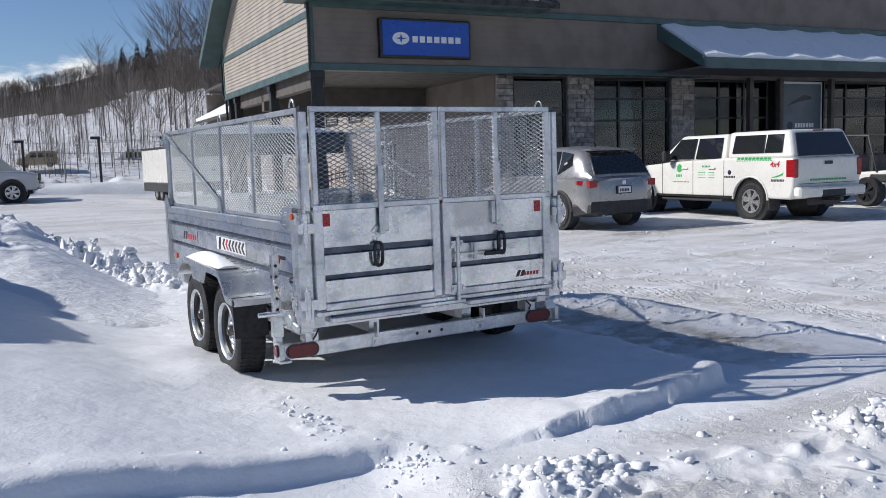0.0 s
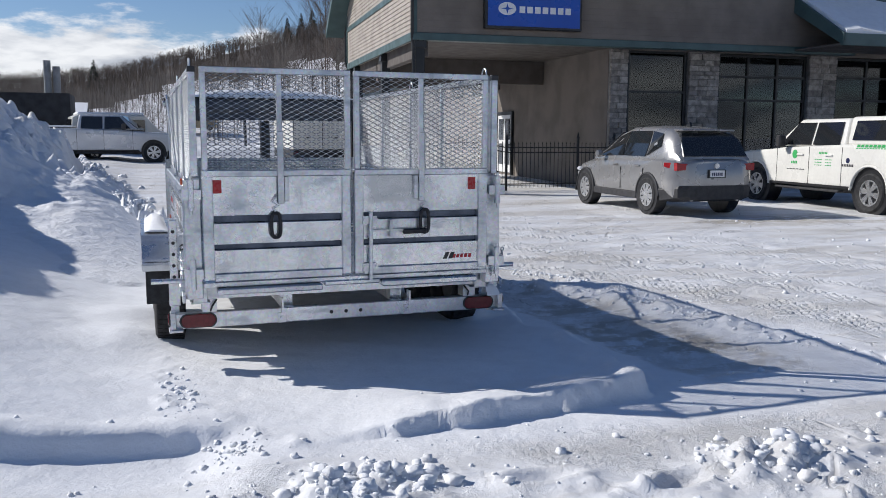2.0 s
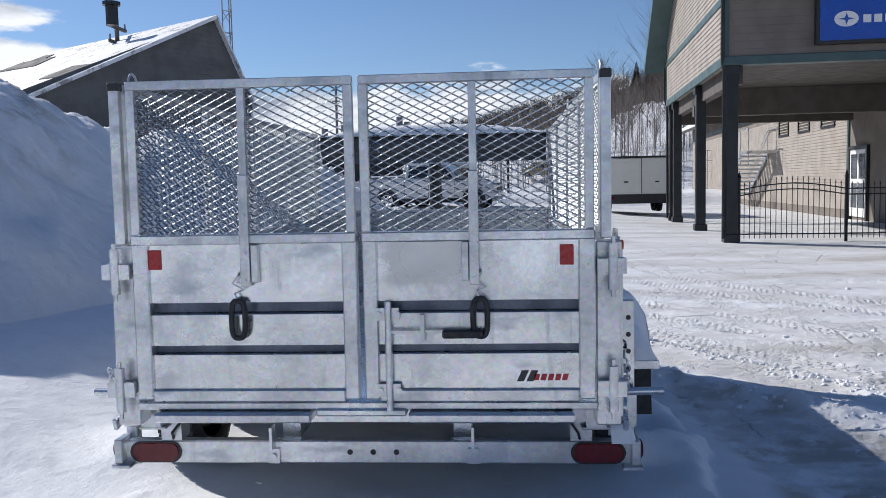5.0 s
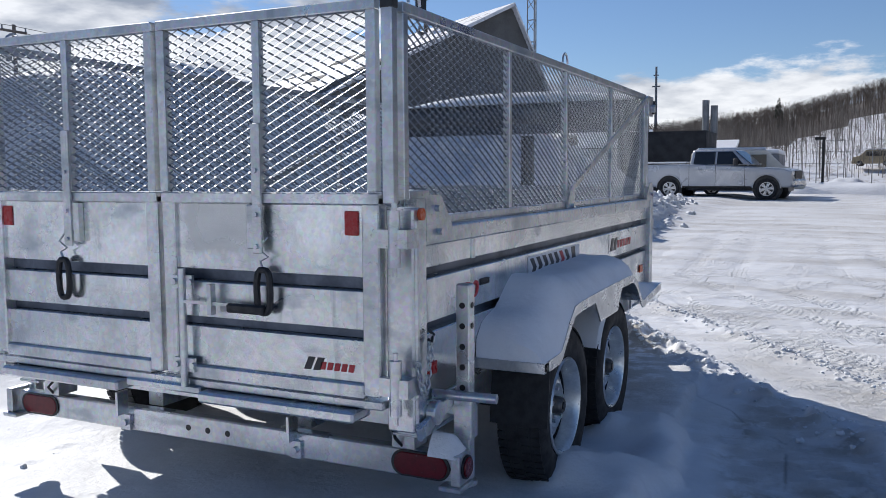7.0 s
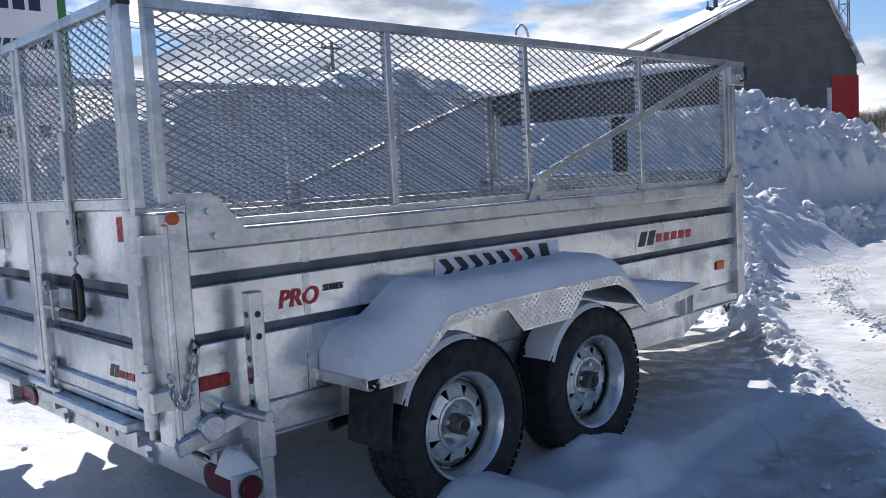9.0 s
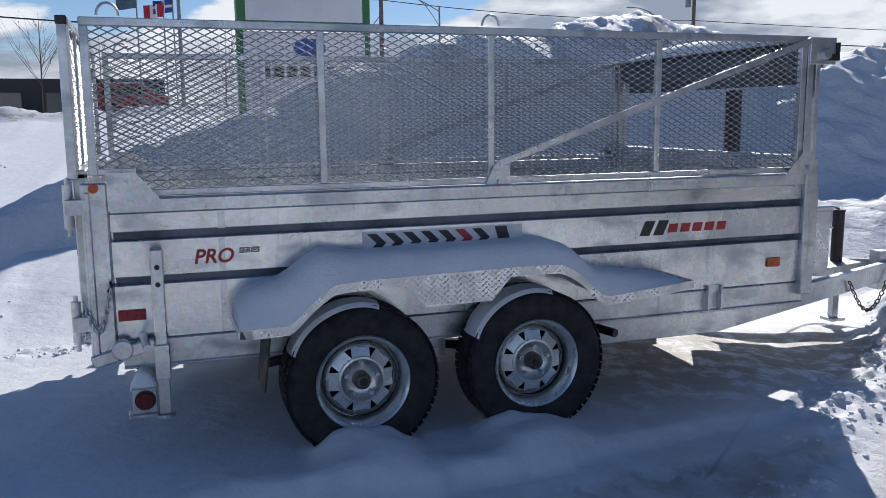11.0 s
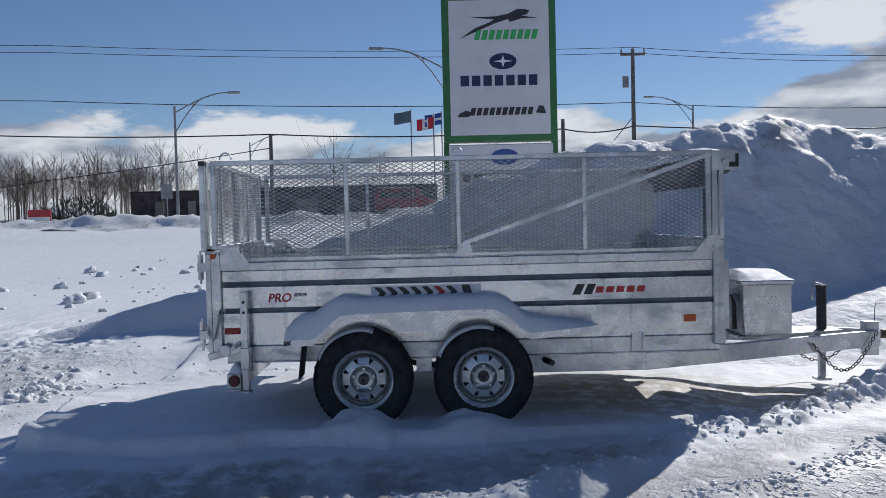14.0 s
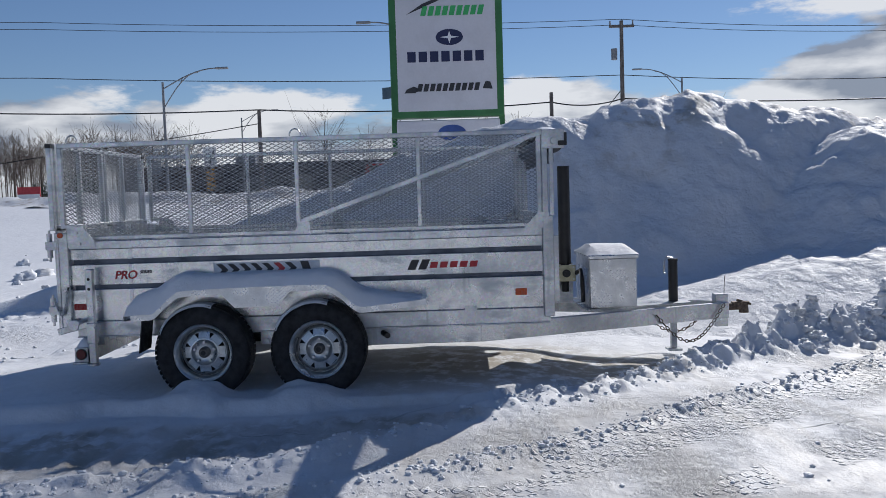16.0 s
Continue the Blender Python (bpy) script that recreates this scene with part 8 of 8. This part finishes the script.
def van(x, y, z, turn, paint, label, name="parked_van", kind="van", k=1.0):
    e = empty(name, pose(x, y, z, 0, 0, turn) @ Matrix.Scale(k, 4), label, kind)
    link("body", M().prism(arch_profile(4.9, 0.3, [(0.0, 0.6), (0.0, 1.2), (0.08, 1.9), (0.3, 2.0), (3.2, 2.0), (3.9, 1.3), (4.7, 1.1), (4.85, 0.6)], (0.95, 3.95), 0.38), "x", -0.95, 0.95), paint, e, bevel=0.07, seg=2)
    for s in (-1, 1):
        for y0, y1 in ((0.35, 1.3), (1.4, 2.4), (2.5, 3.2)):
            link("side_window", M().box(s * 0.945, s * 0.958, y0, y1, 1.25, 1.8), CAR_GLASS, e)
    link("rear_window", M().box(-0.75, 0.75, -0.01, 0.06, 1.25, 1.8), CAR_GLASS, e)
    link("roof_snow", M().box(-0.85, 0.85, 0.3, 3.2, 1.99, 2.12), SNOW_SOFT, e, bevel=0.05)
    wheel_set(e, (0.95, 3.95), 0.95, 0.33, 0.2, ALLOY, 5)


van(-4.3, 37.5, 0.35, -80, TRUCK_WHITE, "white minivan with snow on its roof behind the pickup")
van(5.9, 80, 1.9, 80, mat("tan_van_paint", (0.45, 0.36, 0.22), 0.4), "tan and white van parked far across the lot", k=0.7)
van(15.5, 82, 1.3, 75, TRUCK_WHITE, "white van parked far across the lot")
van(-60, -3, 2.0, 5, mat("far_red_paint", (0.4, 0.03, 0.03), 0.4), "red van on the road verge")


# ---- snow bank, lamp posts and fence at the end of the lot ----
def end_bank(x, y):
    w = fbm(x * 0.35, y * 0.35, 3, 60)
    low = 1.15 * np.exp(-(((y - 46.5) / 2.2) ** 4)) * (0.85 + 0.5 * w)
    top = (0.8 + 1.2 * fbm(x * 0.45, 3.0 + 0 * y, 3, 61)) * np.exp(-(((y - 51) / 2.6) ** 2)) * (1 + 0.8 * fbm(x * 0.8, y * 0.8, 3, 62))
    end = sstep(-2.5, 0.5, x) * sstep(20, 14, x)
    return np.maximum(low, top) * end - 0.15


bank, _, _ = sheet("snowbank", np.arange(-3, 20.5, 0.25), np.arange(42.5, 57, 0.25), end_bank, SNOW_PILE)
tagged(bank, "long lumpy snow bank plowed up at the end of the lot", "snow bank")
for x, y, z in ((0.95, 49.9, 3.3), (5.05, 49.5, 3.45)):
    e = empty("lamp_post", pose(x, y, 0), "short dark square lamp post behind the snow bank", "lamp post", "lamp posts at the end of the lot")
    link("post", M().box(-0.07, 0.07, -0.07, 0.07, 0, z), BLACK, e, bevel=0.01)
    link("head", M().box(-0.45, 0.1, -0.12, 0.12, z - 0.12, z + 0.05), BLACK, e, bevel=0.02)
wf = empty("wire_fence", pose(0, 53.5, 0), "thin grey wire fence with slender posts behind the snow bank", "fence")
for i in range(14):
    link("post", M().cyl((i * 1.5 - 1, 0, 0), (i * 1.5 - 1, 0, 3.3), 0.03, 6), STEEL_POLE, wf)
for z in (1.9, 2.6, 3.25):
    link("rail", M().cyl((-1, 0, z), (18.5, 0, z), 0.012, 5), STEEL_POLE, wf)



def road_ridge(x, y):
    """Dirty ridge thrown up by the road plow, broken by gaps."""
    w = fbm(x * 0.5, y * 0.5, 4, 70, 0.6)
    h = (0.75 + 0.9 * fbm(x * 0.05, y * 0.12, 3, 71)) * np.exp(-((x + 38.5 + 0.8 * w) / 1.3) ** 2)
    return ground_height(x, y) - 0.06 + h * (0.8 + 1.5 * np.abs(w)) * sstep(-64, -50, y) * sstep(12, 6, y)


ridge, _, _ = sheet("snowbank", np.arange(-42, -35, 0.25), np.arange(-66, 13, 0.25), road_ridge, snow("road_snow", (0.78, 0.79, 0.80), (0.40, 0.34, 0.27), 0.75, 0.9, 0.4))
tagged(ridge, "low dirty snow ridge thrown up along the road", "snow bank")

# ---- wooded hill ----
HX = [-160, -80, -40, -19, -5, 3, 9, 20, 28, 38, 60, 110, 200]
HZ = [0.5, 2.5, 5.5, 8.0, 9.8, 12.0, 13.3, 16.0, 18.0, 20.5, 24, 26, 26]


def hill_height(x, y):
    xx = x * 148 / np.maximum(y, 60)
    h = np.interp(xx, HX, HZ)
    rise = sstep(66, 150, y + 8 * fbm(x * 0.03, y * 0.03, 2, 21))
    bench = sstep(70, 92, y) * 0.30
    return h * np.clip(0.7 * rise + bench, 0, 1) * np.clip(y / 150, 0.5, 1.6) + 1.4 * fbm(x * 0.06, y * 0.06, 4, 20) * rise + 0.2


hill, _, _ = sheet("hillside", np.arange(-160, 201, 3.0), np.arange(62, 300, 3.0), hill_height, snow("hill_snow", (0.80, 0.81, 0.84), (0.36, 0.32, 0.29), 0.8, 0.3, 0.4))
hill.data.materials.append(mat("forest_floor", (0.075, 0.062, 0.055), 0.95, 0, 0.35, 0.15, 1.5, 0.3, 0.3, second=(0.12, 0.105, 0.095), lo=0.56, hi=0.72))


def wood_edge(x):
    """Where the open slope ends and the woods begin."""
    return 114 + 6 * math.sin(x * 0.11) + 4 * math.sin(x * 0.31 + 1) - max(0, x - 20) * 0.25


hv = [v.co for v in hill.data.vertices]
for p in hill.data.polygons:
    c = hv[p.vertices[0]]
    edge = wood_edge(c.x)
    p.material_index = 1 if c.y > edge else 0
tagged(hill, "snowy hillside with bare woods", "hill", kind="structure")


def hz(x, y):
    return float(hill_height(np.array([float(x)]), np.array([float(y)]))[0])


BARK = mat("bare_branch", (0.115, 0.09, 0.076), 0.9, 0, 0.35, 0.1, 3, 0)
BARK_PALE = mat("pale_bark", (0.135, 0.12, 0.108), 0.9, 0, 0.3, 0.3, 3, 0)


def twig(m, p, q, r0, r1):
    p, q = np.array(p), np.array(q)
    d = q - p
    s = np.cross(d, (0.3, 0.8, 0.2))
    s = s / (np.linalg.norm(s) + 1e-9)
    t = np.cross(d, s)
    t = t / (np.linalg.norm(t) + 1e-9)
    dirs = [s, -0.5 * s + 0.87 * t, -0.5 * s - 0.87 * t]
    o = len(m.v)
    m.v += [tuple(p + r0 * k) for k in dirs] + [tuple(q + r1 * k) for k in dirs]
    m.f += [[o, o + 1, o + 4, o + 3], [o + 1, o + 2, o + 5, o + 4], [o + 2, o, o + 3, o + 5]]


def bare_tree(m, rng, x, y, z, h, n=12, thick=1.0, fine=3):
    lean = rng.uniform(-0.04, 0.04)
    top = (x + lean * h, y + lean * h, z + h)
    r = h * 0.010 * thick
    twig(m, (x, y, z - 0.4), (x + lean * h * 0.5, y + lean * h * 0.5, z + h * 0.5), r, r * 0.7)
    twig(m, (x + lean * h * 0.5, y + lean * h * 0.5, z + h * 0.5), top, r * 0.7, r * 0.15)
    for i in range(n):
        t = rng.uniform(0.28, 0.85)
        a = rng.uniform(0, math.tau)
        ln = h * (1.02 - t) * rng.uniform(0.5, 0.95)
        bx, by, bz = x + lean * h * t, y + lean * h * t, z + h * t
        ex, ey, ez = bx + ln * math.cos(a) * 0.55, by + ln * math.sin(a) * 0.55, bz + ln * rng.uniform(0.7, 0.98)
        mx, my, mz = bx + (ex - bx) * 0.6 + ln * rng.uniform(-0.05, 0.05), by + (ey - by) * 0.6 + ln * rng.uniform(-0.05, 0.05), bz + (ez - bz) * rng.uniform(0.42, 0.56)
        twig(m, (bx, by, bz), (mx, my, mz), r * 0.42 * (1.2 - t), r * 0.24 * (1.2 - t))
        twig(m, (mx, my, mz), (ex, ey, ez), r * 0.24 * (1.2 - t), r * 0.08)
        for _ in range(fine):
            u = rng.uniform(0.3, 0.9)
            cx, cy, cz = bx + (ex - bx) * u, by + (ey - by) * u, bz + (ez - bz) * u
            aa = a + rng.uniform(-1.2, 1.2)
            l2 = ln * rng.uniform(0.25, 0.5)
            twig(m, (cx, cy, cz), (cx + l2 * math.cos(aa) * 0.7, cy + l2 * math.sin(aa) * 0.7, cz + l2 * 0.8), r * 0.16, r * 0.06)


rng = random.Random(11)
wood = M()
for i in range(4300):
    y = rng.uniform(104, 174)
    x = rng.uniform(-75, 62) * y / 148
    if y > wood_edge(x) - 3 + rng.gauss(0, 2.5):
        bare_tree(wood, rng, x, y, hz(x, y), rng.uniform(1.8, 3.6), 10, 1.5, 4)
tagged(link("woodland", wood, BARK), "dense bare brown woods along the hill", "woods", kind="stuff")
scrub = M()
for i in range(1250):
    y = rng.uniform(74, 118)
    x = rng.uniform(-20, 50) * y / 100
    bare_tree(scrub, rng, x, y, hz(x, y), rng.uniform(2.0, 4.6), 9, 0.9, 2)
tagged(link("brushwood", scrub, BARK_PALE), "thin leafless brush on the lower slope", "brush", kind="stuff")
for i in range(40):
    x = rng.uniform(12, 46) if i > 4 else rng.uniform(14, 34)
    y = rng.uniform(78, 96)
    h = rng.uniform(11, 18) if x > 17 else rng.uniform(8, 11)
    m = M()
    bare_tree(m, rng, 0, 0, 0, h, 34, 0.62, 7)
    t = link("bare_tree", m, BARK_PALE if i % 3 else BARK)
    t.matrix_basis = pose(x, y, hz(x, y))
    tagged(t, "tall leafless deciduous tree with a slender trunk", "tree", "bare trees below the hill")


def conifer(x, y, z, h):
    e = empty("conifer", pose(x, y, z), "dark green spruce with drooping branches", "tree", "conifers on the hill crest")
    link("trunk", M().cyl((0, 0, -0.5), (0, 0, h), 0.02 * h, 6, 0.01), BARK, e)
    m, g = M(), random.Random(int(x * 7))
    for i in range(260):
        t = g.uniform(0.12, 1.0)
        a = g.uniform(0, math.tau)
        L = h * 0.30 * (1.05 - t) * g.uniform(0.6, 1.15) + 0.1
        c, s = math.cos(a), math.sin(a)
        w = 0.16 * L + 0.08
        zb = h * t
        m.add([(0, 0, zb), (c * L * 0.6 - s * w, s * L * 0.6 + c * w, zb - 0.1 * L), (c * L, s * L, zb - 0.35 * L), (c * L * 0.6 + s * w, s * L * 0.6 - c * w, zb - 0.1 * L)], [(0, 1, 2, 3)])
    link("crown", m, NEEDLE, e)


NEEDLE = mat("spruce_needles", (0.025, 0.04, 0.028), 0.9, 0, 0.3, 0.5, 6, 0)
for x, y, h in ((24.5, 150, 4.6), (27, 150, 5), (29, 150, 5.6), (-7, 128, 4.6)):
    conifer(x, y, hz(x, y), h)
for x, y, h in ((-13.5, 41, 4.6), (-14.4, 41.5, 4.0)):
    conifer(x - 6, y - 6, 0.4, h)

# trees and low hills across the road
far = M()
for i in range(190):
    y = rng.uniform(-75, -30)
    bare_tree(far, rng, rng.uniform(-110, -88), y, 1.8, rng.uniform(6, 9.5), 16, 0.9, 5)
tagged(link("roadside_trees", far, BARK), "row of bare trees across the road", "trees", kind="stuff")
for i in range(7):
    m = M()
    bare_tree(m, rng, 0, 0, 0, rng.uniform(5, 8), 16, 1.0, 4)
    t = link("bare_tree", m, BARK)
    t.matrix_basis = pose((-58, -62, -60, -66, -70, -64, -60)[i], (-2.5, 6, 9, -7, -19.5, -21, 24)[i], 1.9)
    tagged(t, "small leafless roadside tree", "tree", "small trees along the road")
fh, _, _ = sheet("far_hills", np.arange(-520, -300, 8.0), np.arange(-420, 421, 8.0), lambda x, y: 1 + 9 * sstep(-300, -380, x) * (0.6 + 1.2 * fbm(x * 0.006, y * 0.006, 3, 40)) * sstep(420, 100, np.abs(y)), mat("far_woods", (0.10, 0.115, 0.14), 0.9, 0, 0.2, 0.02, 0.2, 0))
tagged(fh, "low blue-grey wooded hills on the horizon", "hills", kind="structure")
hedge = M()
for i in range(500):
    a, b = rng.uniform(-26, -21.5), rng.uniform(0, 1)
    c = (rng.uniform(-56, -53), a, 1.8 + b * 1.9 * (1 - abs((a + 24) / 3) ** 2))
    twig(hedge, c, (c[0] + rng.uniform(-0.3, 0.3), c[1] + rng.uniform(-0.3, 0.3), c[2] + rng.uniform(0.1, 0.4)), 0.05, 0.02)
tagged(link("hedge", hedge, NEEDLE), "dark leafless hedge beside the road", "hedge", kind="stuff")

# ---- loose snow lumps ----
rng = random.Random(3)
ICO = []
for k in range(6):
    bm = bmesh.new()
    bmesh.ops.create_icosphere(bm, subdivisions=3 if k < 3 else 2, radius=1)
    sd = rng.uniform(0, 50)
    for v in bm.verts:
        n1 = noise.noise(v.co * 1.3 + Vector((sd, 0, 0)))
        n2 = noise.noise(v.co * 3.1 + Vector((0, sd, 0)))
        n3 = noise.noise(v.co * 6.5 + Vector((sd, sd, 0)))
        v.co *= 1 + 0.55 * n1 + 0.4 * n2 + 0.28 * n3
        v.co.z *= 0.75
    ICO.append(([tuple(v.co) for v in bm.verts], [[w.index for w in f.verts] for f in bm.faces]))
    bm.free()


def lump(m, x, y, z, r, k):
    vs, fs = ICO[k]
    a = rng.uniform(0, math.tau)
    c, s = math.cos(a), math.sin(a)
    q = rng.uniform(0.7, 1.25)
    m.add([(x + r * q * (c * p[0] - s * p[1]), y + r * (s * p[0] + c * p[1]), z + r * p[2]) for p in vs], fs)


def scatter(n, pick, label):
    m = M()
    pts = [pick() for _ in range(n)]
    xs, ys = np.array([p[0] for p in pts]), np.array([p[1] for p in pts])
    zs = ground_height(xs, ys)
    for (x, y, r), z in zip(pts, zs):
        lump(m, x, y, z + r * 0.12, r, rng.randrange(3) if r > 0.05 else 3 + rng.randrange(3))
    tagged(link("snow_lumps", m, SNOW_CLOD, smooth=True, sharp=180), label, "snow", kind="stuff")


def on_windrow(seg0, seg1, spread, r0, r1, line=WINDROW):
    def f():
        k = rng.randrange(seg0, seg1)
        a, b = line[k], line[k + 1]
        t = rng.random()
        return (a[0] + (b[0] - a[0]) * t + rng.gauss(0, spread), a[1] + (b[1] - a[1]) * t + rng.gauss(0, spread * 0.6), r0 + (r1 - r0) * rng.random() ** 3)
    return f


scatter(400, on_windrow(1, 4, 0.12, 0.004, 0.022), "crumbled snow along the low plow windrow")
scatter(600, on_windrow(4, 8, 0.12, 0.004, 0.024), "crumbled snow along the plow windrow")
scatter(1000, on_windrow(0, 6, 0.085, 0.003, 0.020, CRUMB_LINE), "line of snow crumbs pushed aside by the plow")
scatter(1000, on_windrow(8, 12, 0.19, 0.008, 0.065), "rough snow blocks heaped on the windrow")
scatter(420, on_windrow(11, 14, 0.3, 0.03, 0.16), "rough snow blocks along the far windrow")
scatter(240, lambda: (rng.gauss(-0.45, 0.2), rng.gauss(-1.88, 0.13), 0.006 + 0.04 * rng.random() ** 4), "heap of broken snow clods kicked up behind the trailer")
scatter(150, lambda: (rng.gauss(1.5, 0.22), rng.gauss(-2.25, 0.14), 0.006 + 0.035 * rng.random() ** 4), "heap of broken snow clods on the trodden snow")
scatter(90, lambda: (rng.gauss(-0.88, 0.12), rng.gauss(-1.2, 0.09), 0.004 + 0.018 * rng.random() ** 4), "snow crumbs at the end of the cut bank")
scatter(90, lambda: (rng.gauss(-1.1, 0.06), rng.gauss(-0.35, 0.25), 0.004 + 0.016 * rng.random() ** 4), "snow crumbs beside the trailer wheel")
scatter(420, lambda: (rng.uniform(-3.0, 4.2), rng.gauss(-2.4, 0.7), 0.006 + 0.030 * rng.random() ** 4), "scattered snow crumbs trodden from the bank")
scatter(380, lambda: (rng.uniform(2.2, 9), rng.uniform(-2.5, 9), 0.005 + 0.022 * rng.random() ** 3), "small ice crumbs on the packed lot")
scatter(70, lambda: (rng.uniform(-22, -5), rng.uniform(-9, -2.6), 0.03 + 0.16 * rng.random() ** 4), "snow clods on the open field")
